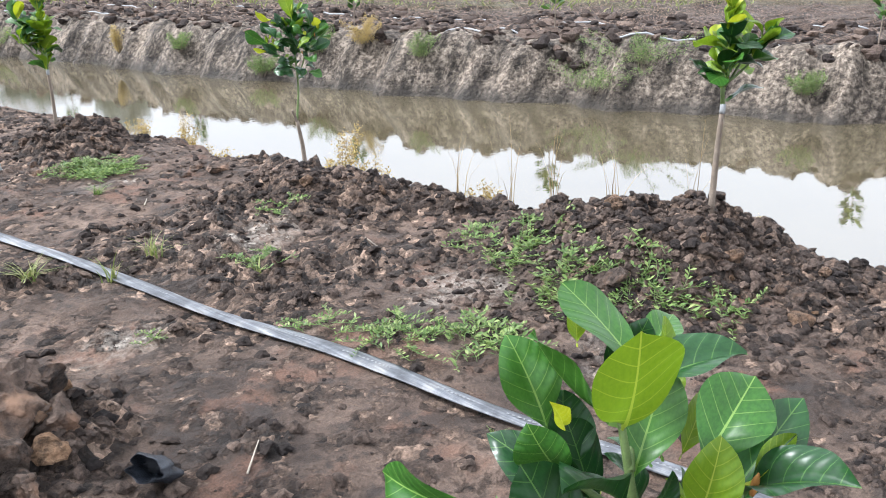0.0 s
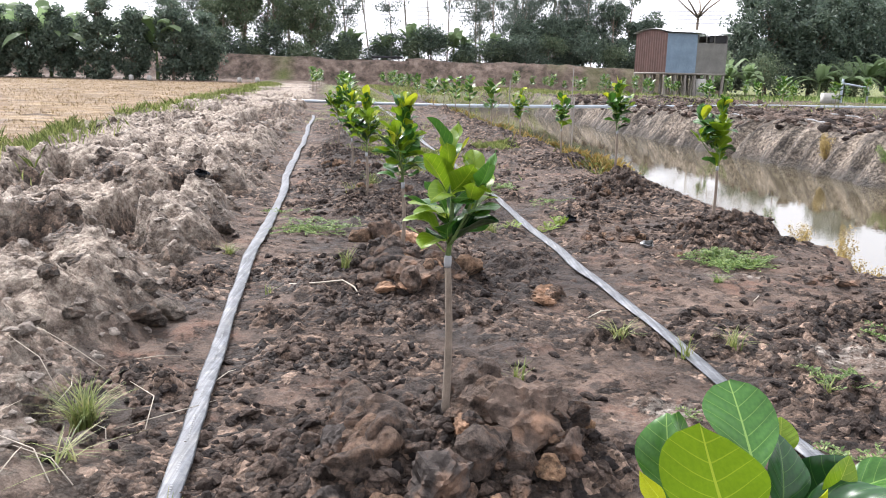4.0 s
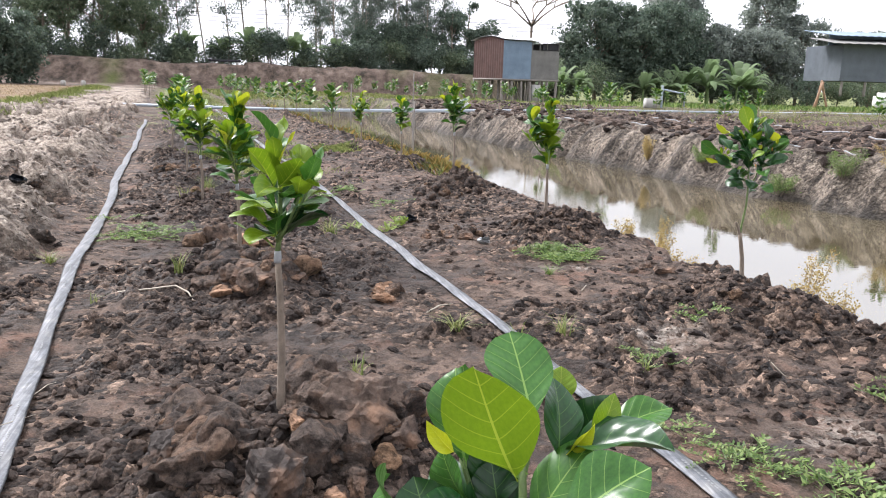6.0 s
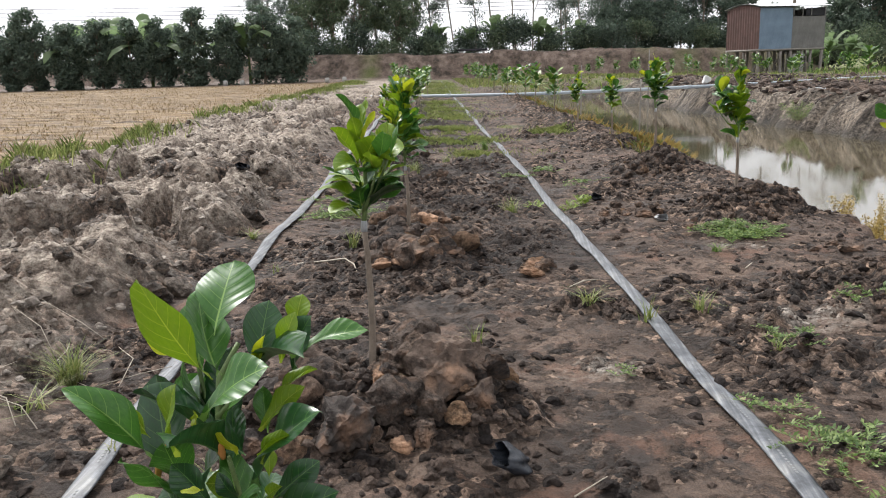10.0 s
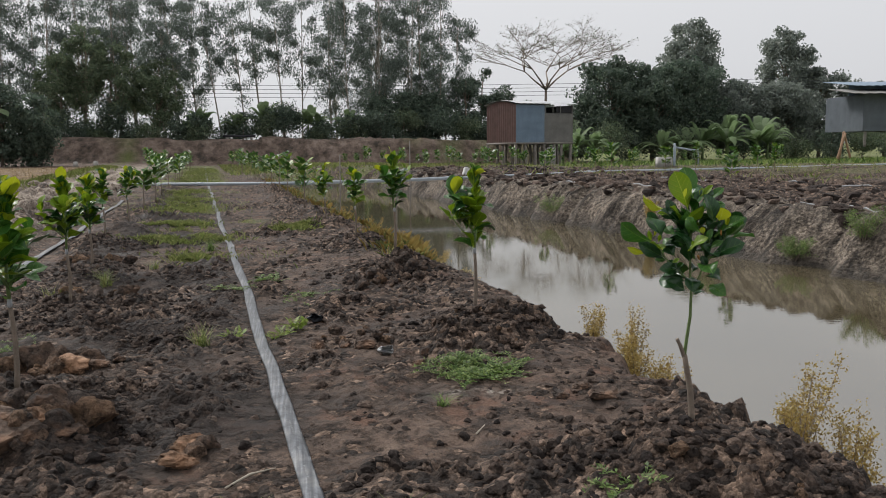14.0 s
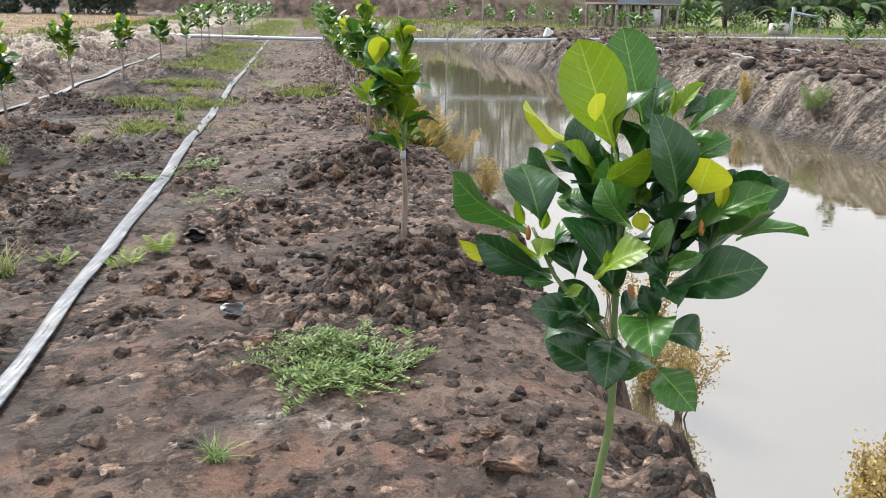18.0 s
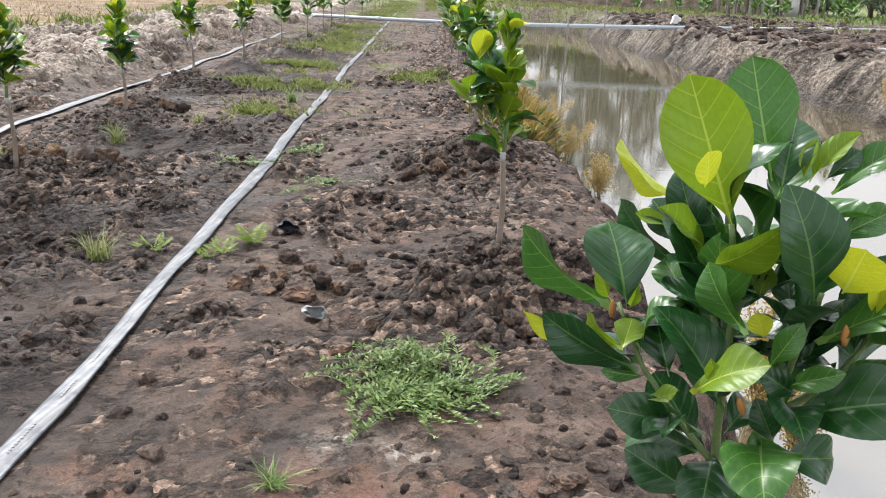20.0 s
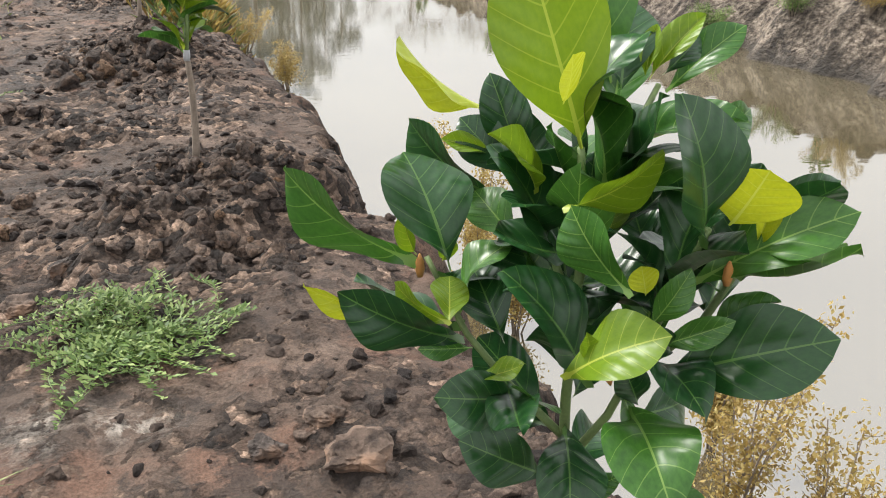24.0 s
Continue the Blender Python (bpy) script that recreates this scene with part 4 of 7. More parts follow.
def sapling(x, y, seed, tall=1.1, bare=0.45, spread=0.24, count=30, label="young jackfruit sapling with glossy green leaves", tie=True, lean=(0.0, 0.0), leaf_size=0.15):
    """A grafted sapling: bare lower stem, two or three shoots above the graft, leaves round each."""
    rng = random.Random(seed)
    top = thing("jackfruit_sapling", label, "sapling", (x, y, ground(x, y) - 0.03), "saplings planted along the beds")
    graft = Vector((lean[0] * bare, lean[1] * bare, bare))
    tipv = Vector((lean[0] * tall, lean[1] * tall, tall * 0.86))
    part("trunk", tube(stem_line((0, 0, 0), graft, (0.012, 0.01, 0)), [0.017, 0.016, 0.015, 0.014, 0.013, 0.012]), BARK, top)
    part("leader", tube(stem_line(graft, tipv, (0.02 * rng.uniform(-1, 1), 0.02, 0)), [0.011, 0.010, 0.009, 0.008, 0.007, 0.005], 7), STEM, top)
    shoots = [(graft, tipv)]
    for k in range(rng.randint(2, 3)):
        a = rng.uniform(0, 6.283)
        s0 = graft.lerp(tipv, rng.uniform(0.05, 0.4))
        s1 = s0 + Vector((math.cos(a) * spread * 0.62, math.sin(a) * spread * 0.62, (tall - bare) * rng.uniform(0.28, 0.45)))
        part("shoot", tube(stem_line(s0, s1, (0, 0, -0.02), 5), [0.007, 0.0065, 0.006, 0.005, 0.004], 6), STEM, top)
        shoots.append((s0, s1))
    if tie:
        part("graft_tie", tube(stem_line(graft + Vector((0, 0, -0.03)), graft + Vector((0.002, 0, 0.015)), n=4), [0.0135, 0.0145, 0.014, 0.0125]), PRINT, top, "white graft tape")
    for k in range(count):
        s0, s1 = shoots[0] if rng.random() < 0.5 else rng.choice(shoots)
        f = rng.random() ** 0.75
        b = s0.lerp(s1, f)
        a = k * 2.4 + rng.uniform(-0.6, 0.6)
        fresh = f > 0.68
        el = radians(rng.uniform(32, 82) if fresh else rng.uniform(-8, 58))
        size = leaf_size * (rng.uniform(0.6, 1.1) if fresh else rng.uniform(0.85, 1.25))
        d = Vector((math.cos(a) * math.cos(el), math.sin(a) * math.cos(el), math.sin(el)))
        kind = rng.choice(("new", "bright", "bright", "mid")) if fresh else rng.choice(("old", "mid", "mid", "bright", "bright"))
        leaf(top, b + d * 0.012, b + d * size, size * rng.uniform(0.50, 0.64), kind, rng.randrange(5), rng.uniform(-30, 30))
    return top


BUD = plain("dry_orange_bud", (0.42, 0.19, 0.05), 0.7, 0, 0.2, 60, 0.2)
KINDS = ("old", "mid", "new", "bright")


def placed_sapling(x, y, z, turn, leaf_lists, stems, seed, label, fill=22, buds=()):
    """A sapling whose leaves are set one by one, in millimetres: foot, tip, width, kind, shape, roll in degrees."""
    rng = random.Random(seed)
    top = thing("jackfruit_sapling", label, "sapling", (x, y, z), "saplings planted along the beds", turn=turn)
    for name, mat, sides, r0, r1, points in stems:
        line = []
        pts = [Vector(p) / 1000 for p in points]
        for a, b in zip(pts, pts[1:]):
            line += stem_line(a, b, n=5)[:-1]
        line.append(pts[-1])
        part(name, tube(line, [(r0 + (r1 - r0) * k / (len(line) - 1)) / 1000 for k in range(len(line))], sides), mat, top)
    for rows in leaf_lists:
        for u0, d0, v0, u1, d1, v1, w, kind, shape, roll in rows:
            b, t = Vector((u0, d0, v0)) / 1000, Vector((u1, d1, v1)) / 1000
            leaf(top, b, t, w / 1000, KINDS[kind], shape, roll)
    # older leaves that fill the inside of the crown
    lines = [[Vector(p) / 1000 for p in points] for name, mat, sides, r0, r1, points in stems if mat is STEM]
    for k in range(fill):
        pts = lines[k % len(lines)]
        i = rng.randrange(max(1, len(pts) - 3), len(pts)) - 1
        b = pts[i].lerp(pts[i + 1], rng.random())
        a, el = k * 2.4, radians(rng.uniform(-5, 70))
        d = Vector((math.cos(a) * math.cos(el), math.sin(a) * math.cos(el), math.sin(el)))
        leaf(top, b, b + d * rng.uniform(0.09, 0.14), rng.uniform(0.052, 0.074), rng.choice(("old", "old", "mid")), rng.randrange(5), rng.uniform(-25, 25))
    for a, b in buds:
        part("bud", tube(stem_line(Vector(a) / 1000, Vector(b) / 1000, n=4), [0.003, 0.005, 0.0045, 0.001], 6), BUD, top, "dry orange bud sheath")
    return top


# ---- the two saplings that the camera passes close by ----
CANAL_0 = [
    (-4, -20, 996, -69, -30, 1162, 98, 3, 2, -93), (33, 60, 1036, -9, 90, 1176, 86, 1, 2, -55), (-35, -80, 1050, -36, -100, 1092, 43, 2, 2, -120),
    (-73, 136, 987, -167, 184, 1048, 63, 2, 3, -133), (45, 70, 1021, 52, 130, 1103, 65, 0, 0, 4), (69, 80, 1036, 78, 95, 1085, 21, 3, 3, 2),
    (76, 90, 1033, 124, 100, 1095, 33, 3, 3, 37), (107, 131, 1012, 178, 135, 1082, 40, 1, 0, 47), (93, 110, 1033, 131, 130, 1071, 26, 0, 1, 60),
]
CANAL_1 = [
    (89, -85, 937, 45, -107, 1068, 79, 0, 0, -80), (100, 30, 978, 168, 60, 1017, 38, 1, 1, 63), (115, -72, 951, 126, -100, 1010, 76, 2, 2, 149),
    (-24, -63, 958, 47, -85, 1016, 64, 3, 0, 139), (-15, 11, 880, -80, 14, 987, 77, 0, 0, -27), (-35, 10, 943, -87, -29, 1009, 42, 3, 3, -45),
    (-73, 67, 960, -123, 65, 974, 21, 3, 3, -51), (-63, 111, 899, -155, 146, 970, 73, 0, 0, -118), (-51, 60, 940, -105, 80, 992, 49, 0, 0, -64),
]
CANAL_2 = [
    (-40, 70, 939, -78, 90, 1034, 49, 0, 0, -57), (-139, 64, 844, -279, 94, 929, 99, 1, 0, -123), (-111, -9, 869, -159, 81, 955, 91, 0, 0, -3),
    (-137, 68, 870, -129, 56, 933, 21, 2, 3, 161), (-142, 70, 849, -158, 60, 900, 22, 3, 3, -141), (-116, 65, 846, -108, 55, 883, 20, 3, 3, 142),
    (-92, 25, 779, -214, -24, 853, 61, 0, 0, -106), (-137, 40, 805, -255, 40, 824, 32, 2, 0, -122), (-108, -28, 826, -163, 6, 849, 44, 3, 0, -108),
]
CANAL_3 = [
    (-110, -20, 820, -109, 42, 839, 40, 3, 2, 11), (-83, 20, 771, -138, 10, 773, 23, 1, 0, -66), (-30, 10, 720, -120, -20, 737, 59, 0, 1, -65),
    (-85, -10, 754, -36, -30, 785, 25, 3, 4, 34), (7, 20, 676, -104, 94, 665, 84, 0, 0, -60), (1, -10, 635, -93, -20, 685, 61, 0, 0, -64),
    (13, -10, 697, 8, -108, 652, 68, 0, 1, -2), (15, -73, 788, -71, -79, 907, 85, 0, 0, -28), (11, 0, 808, 9, 76, 855, 57, 1, 0, -3),
]
CANAL_4 = [
    (-18, -120, 828, 54, -152, 891, 62, 3, 0, 35), (4, -115, 843, -4, -120, 874, 18, 3, 3, -115), (29, -120, 908, -22, -87, 970, 57, 1, 0, -104),
    (46, -100, 898, 35, -110, 930, 26, 2, 2, -125), (56, -90, 862, 82, -95, 921, 29, 1, 0, 87), (96, -10, 833, 121, 20, 907, 45, 0, 1, 31),
    (104, -40, 878, 223, -70, 967, 63, 1, 0, 43), (146, 10, 892, 255, 30, 959, 56, 0, 0, 65), (143, 10, 899, 181, 40, 970, 45, 0, 0, 41),
]
CANAL_5 = [
    (151, -50, 925, 152, -60, 979, 20, 2, 3, 164), (88, -52, 788, 218, -100, 862, 82, 0, 0, 54), (133, -30, 828, 191, -40, 864, 31, 1, 3, 12),
    (72, -70, 832, 132, -85, 868, 28, 1, 0, 69), (90, -60, 822, 47, -80, 852, 33, 0, 1, -84), (80, 0, 704, 157, 54, 692, 61, 0, 1, 61),
    (79, -30, 741, 51, -40, 799, 36, 0, 0, -99), (64, -50, 745, 70, -182, 744, 83, 1, 1, 13), (86, -40, 663, 139, -124, 640, 65, 1, 1, 39),
]
CANAL_6 = [
    (190, 40, 860, 302, 70, 866, 48, 1, 3, 3), (-43, 50, 875, -84, 108, 907, 49, 1, 0, -40), (22, 10, 717, 50, 76, 736, 47, 0, 1, 27),
    (37, 10, 899, 44, 30, 940, 29, 3, 0, 16), (78, 20, 883, 67, 80, 921, 45, 0, 0, -18), (33, 20, 615, 73, 102, 621, 58, 0, 1, 32),
    (-52, 10, 782, -84, 86, 833, 61, 0, 0, -22), (-7, 40, 809, -46, 96, 876, 61, 0, 0, -33), (105, 30, 861, 85, 86, 900, 45, 0, 0, -29),
]
CANAL_7 = [
    (25, -30, 637, 64, -60, 678, 30, 1, 1, 84),
]
BED_0 = [
    (-7, 12, 998, -58, -47, 1148, 101, 3, 2, -152), (7, 7, 1064, -20, 103, 1137, 79, 1, 2, 1), (-63, 63, 985, -81, 118, 1086, 69, 1, 0, -29),
    (-75, 31, 1018, -107, 16, 1062, 21, 2, 3, -107), (-46, 50, 934, -92, 65, 1008, 63, 1, 0, -120), (-1, 42, 887, -101, 121, 971, 60, 0, 1, -66),
    (-13, 40, 880, -35, 70, 995, 66, 0, 2, -33), (37, 44, 999, 33, 100, 1086, 54, 0, 0, 28), (60, 113, 978, 103, 89, 1071, 60, 0, 0, 81),
]
BED_1 = [
    (43, 49, 1015, 73, 24, 1065, 16, 2, 3, 131), (78, 73, 1016, 175, 114, 1051, 46, 1, 0, 15), (45, 144, 1028, 48, 164, 1078, 38, 3, 0, 15),
    (28, -59, 976, 120, -47, 1052, 80, 1, 0, 28), (19, -72, 983, 45, -90, 996, 19, 2, 4, 74), (5, -80, 935, 18, -89, 1035, 57, 3, 0, 83),
    (-66, -12, 847, -121, 40, 984, 87, 0, 2, -46), (-79, -35, 898, -159, -87, 1010, 56, 1, 0, -35), (-127, 77, 900, -175, 230, 889, 67, 1, 0, -83),
]
BED_2 = [
    (-90, -21, 920, -121, -14, 958, 21, 3, 3, -59), (86, -44, 885, 193, -60, 1010, 68, 0, 0, 30), (112, -64, 933, 163, -77, 983, 28, 3, 3, 27),
    (79, -62, 940, 95, -113, 995, 28, 2, 2, 159), (80, -49, 933, 28, -53, 970, 38, 0, 0, -62), (77, -31, 816, 184, -13, 881, 54, 0, 0, 53),
    (42, -86, 879, 138, -115, 925, 49, 1, 4, 4), (-4, 40, 907, -46, 74, 863, 44, 3, 0, -89), (16, 62, 840, -33, 11, 845, 47, 3, 0, -92),
]
BED_3 = [
    (49, -82, 870, 2, -93, 932, 41, 0, 4, -81), (-73, 28, 764, -150, 63, 800, 62, 0, 0, -67), (-72, -31, 817, -159, -39, 805, 59, 3, 3, 14),
    (-43, -7, 817, -113, -58, 901, 46, 1, 4, -140), (-110, 60, 819, -162, 90, 828, 30, 1, 1, -50), (24, -41, 793, -53, -102, 857, 55, 1, 0, -73),
    (60, -110, 916, 31, -116, 912, 12, 2, 4, -16), (32, 40, 658, 110, -36, 783, 65, 0, 0, 48), (52, -20, 787, 68, 48, 791, 43, 0, 0, 11),
]
BED_4 = [
    (-32, 30, 785, -46, 124, 817, 64, 0, 0, -8), (79, 40, 733, 140, 90, 730, 35, 0, 1, 46), (26, -20, 701, 3, -30, 773, 31, 1, 3, -100),
    (25, 60, 727, -4, 90, 777, 34, 0, 1, -37), (21, 0, 880, 41, -20, 949, 33, 0, 0, 119), (81, -6, 880, 71, 16, 909, 20, 3, 3, 8),
    (73, -50, 872, 51, -70, 916, 23, 0, 1, -113), (-26, 30, 738, -85, 60, 732, 30, 0, 1, -53), (31, -60, 807, 44, -90, 835, 12, 2, 4, 96),
]
BED_5 = [
    (63, -10, 768, 100, 28, 769, 33, 1, 0, 41), (86, -20, 862, 116, -30, 887, 20, 3, 3, 70), (22, -40, 732, 52, 12, 739, 38, 1, 0, 28),
    (77, 50, 1017, 98, 60, 1086, 30, 3, 0, 58), (82, 30, 980, 125, 60, 1009, 25, 3, 3, 8), (70, 0, 941, 128, 20, 1002, 35, 3, 0, 38),
    (68, 20, 930, 52, 40, 986, 27, 1, 0, -16), (22, -10, 745, 74, 30, 746, 27, 3, 0, 24), (79, 0, 845, 130, 40, 889, 40, 0, 0, 55),
]
BED_6 = [
    (49, 0, 609, 77, 30, 636, 28, 3, 0, 43), (37, -10, 564, 84, -10, 634, 35, 3, 0, 78), (48, 10, 817, 34, 80, 837, 47, 0, 0, 13),
    (-2, -10, 791, 19, -60, 869, 45, 0, 0, -172), (25, 10, 880, 1, 40, 955, 38, 0, 1, -13), (76, 40, 908, 63, 100, 922, 39, 0, 0, 11),
]
placed_sapling(3.66, 4.38, 0.20, -16.0, [CANAL_0, CANAL_1, CANAL_2, CANAL_3, CANAL_4, CANAL_5, CANAL_6, CANAL_7], [
    ("trunk", BARK, 10, 16, 12, [(45, -10, -40), (28, 0, 189), (-1, 0, 349)]),
    ("stub", BARK, 8, 10, 8, [(-1, 0, 339), (-21, -8, 392), (-37, -12, 423)]),
    ("leader", STEM, 9, 8, 3.5, [(-1, 0, 344), (7, 0, 421), (20, 0, 526), (21, 0, 625), (14, 0, 725), (13, 0, 812), (10, 0, 916), (-4, -15, 996)]),
    ("shoot", STEM, 7, 5, 3, [(16, 0, 679), (-40, 15, 728), (-88, 35, 778), (-132, 65, 850)]),
    ("shoot", STEM, 7, 5, 3, [(24, 0, 647), (56, -10, 713), (72, -20, 777), (84, -55, 875), (95, -80, 951)]),
    ("shoot", STEM, 7, 5, 3, [(77, -20, 776), (128, -20, 826), (154, -10, 872), (160, -10, 913)]),
    ("shoot", STEM, 7, 5, 3, [(12, 0, 858), (23, 25, 925), (40, 60, 1012)]),
    ("shoot", STEM, 7, 5, 3, [(17, 15, 906), (52, 50, 976), (86, 90, 1029)]),
    ("shoot", STEM, 7, 5, 3, [(10, 0, 827), (-17, 15, 886), (-51, 60, 942)]),
], 1, "bushy jackfruit sapling with large glossy dark leaves on the canal rim", 48, [((-138, 60, 829), (-139, 62, 854)), ((128, -60, 890), (126, -62, 914)), ((32, -60, 805), (40, -60, 783))])
placed_sapling(0.92, 0.40, 0.05, -15.3, [BED_0, BED_1, BED_2, BED_3, BED_4, BED_5, BED_6], [
    ("trunk", STEM, 10, 9, 8, [(60, 0, -60), (52, 3, 250), (30, 0, 682)]),
    ("leader", STEM, 9, 8, 3.5, [(30, 0, 682), (17, 0, 801), (9, 0, 879), (3, 5, 936), (-1, 20, 998), (9, 55, 1037)]),
    ("shoot", STEM, 7, 5, 3, [(32, 0, 709), (64, -15, 776), (73, -50, 848), (77, -80, 945)]),
    ("shoot", STEM, 7, 5, 3, [(17, 0, 760), (-37, 10, 790), (-65, 20, 824), (-83, 5, 876)]),
    ("shoot", STEM, 7, 5, 3, [(4, 0, 902), (-19, 25, 911), (-47, 50, 937), (-69, 65, 997)]),
    ("shoot", STEM, 7, 5, 3, [(2, 5, 951), (32, 40, 986), (44, 60, 1008)]),
    ("shoot", STEM, 7, 5, 3, [(18, 0, 739), (-26, -5, 775), (-71, -5, 797)]),
], 2, "bushy jackfruit sapling with large leaves and yellow-green new growth", 12, [((-94, -10, 854), (-86, -15, 887)), ((-81, 0, 890), (-77, -5, 908)), ((77, -90, 948), (76, -95, 977))])

PLANT_LABELS = ["young jackfruit sapling with glossy green leaves on a dark soil mound", "slender jackfruit sapling with bare grey stem beside the canal", "jackfruit sapling with pale new leaves on the bed"]
for k, (px, py) in enumerate(ROW_P[:6]):
    if k != 1:
        sapling(px, py, 300 + k, (1.15, 1.15, 1.24, 1.18, 1.12, 1.08)[k], (0.55, 0.3, 0.50, 0.48, 0.45, 0.42)[k], 0.30, (60, 44, 74, 64, 56, 50)[k], PLANT_LABELS[k % 2], leaf_size=0.170)
for k, (px, py) in enumerate(ROW_Q[:7]):
    if k:
        sapling(px, py, 330 + k, (1.25, 1.22, 1.3, 1.25, 1.15, 1.1, 1.1)[k], (0.25, 0.68, 0.55, 0.5, 0.45, 0.45, 0.45)[k], (0.2, 0.22, 0.34, 0.32, 0.28, 0.28, 0.28)[k], (40, 46, 92, 80, 66, 60, 56)[k], PLANT_LABELS[2], leaf_size=0.175)


# ---- leafy meshes for plants further off ----
def cards(points, size, rng, droop=0.0, slim=0.55):
    """Small bent leaf clumps, one at each point."""
    V, F = [], []
    n = len(points)
    d = rng.standard_normal((n, 3))
    d[:, 2] -= droop
    d /= np.linalg.norm(d, axis=1, keepdims=True)
    e = np.cross(d, rng.standard_normal((n, 3)))
    e /= np.linalg.norm(e, axis=1, keepdims=True) + 1e-9
    s = size * (0.6 + 0.8 * rng.random((n, 1)))
    nrm = np.cross(d, e)
    a, b = points - d * s * 0.5, points + d * s * 0.5
    m1, m2 = points + e * s * slim * 0.5 + nrm * s * 0.1, points - e * s * slim * 0.5 + nrm * s * 0.1
    V = np.stack([a, m1, b, m2], 1).reshape(-1, 3)
    F = np.arange(4 * n).reshape(n, 4)
    return V, F


def quick_mesh(name, V, F, mat):
    me = bpy.data.meshes.new(name)
    k = F.shape[1]
    me.vertices.add(len(V))
    me.vertices.foreach_set("co", np.ascontiguousarray(V, float).ravel())
    me.loops.add(F.size)
    me.loops.foreach_set("vertex_index", F.ravel())
    me.polygons.add(len(F))
    me.polygons.foreach_set("loop_start", np.arange(len(F)) * k)
    me.materials.append(mat)
    me.update()
    return me


# far leaf colours are paled and greyed to carry the distance haze, HAZETREE most
EUCA = foliage_material("eucalyptus_leaves", [(0, (0.105, 0.135, 0.118)), (0.6, (0.165, 0.205, 0.175)), (1, (0.24, 0.285, 0.25))], 0.48)
DARKTREE = foliage_material("dark_tree_leaves", [(0, (0.070, 0.105, 0.080)), (0.6, (0.120, 0.168, 0.122)), (1, (0.18, 0.225, 0.16))], 0.40)
PALETREE = foliage_material("pale_tree_leaves", [(0, (0.11, 0.155, 0.095)), (0.6, (0.17, 0.225, 0.13)), (1, (0.25, 0.295, 0.18))], 0.42)
HAZETREE = foliage_material("haze_paled_leaves", [(0, (0.19, 0.225, 0.20)), (0.6, (0.26, 0.30, 0.26)), (1, (0.34, 0.37, 0.32))], 0.5)
BANANA = foliage_material("banana_leaves", [(0, (0.16, 0.23, 0.11)), (0.6, (0.22, 0.31, 0.15)), (1, (0.30, 0.38, 0.20))], 0.55)
WEEDM = foliage_material("weed_leaves", [(0, (0.065, 0.125, 0.028)), (0.5, (0.155, 0.250, 0.062)), (1, (0.33, 0.41, 0.14))], 0.35)
GRASSM = foliage_material("grass_blades", [(0, (0.13, 0.18, 0.045)), (0.6, (0.25, 0.30, 0.085)), (1, (0.42, 0.40, 0.17))], 0.3)
GOLD = foliage_material("yellowing_bush_leaves", [(0, (0.33, 0.22, 0.065)), (0.6, (0.48, 0.35, 0.11)), (1, (0.57, 0.47, 0.19))], 0.45)
STRAWM = foliage_material("straw", [(0, (0.15, 0.095, 0.042)), (0.6, (0.27, 0.185, 0.085)), (1, (0.38, 0.285, 0.14))], 0.3, 0.8)
SAPLEAF = foliage_material("sapling_leaves", [(0, (0.035, 0.095, 0.02)), (0.6, (0.08, 0.19, 0.03)), (1, (0.25, 0.36, 0.05))], 0.3, 0.4)
PALEBARK = plain("pale_bark", (0.27, 0.24, 0.20), 0.9, 0, 0.3, 3, 0.4)


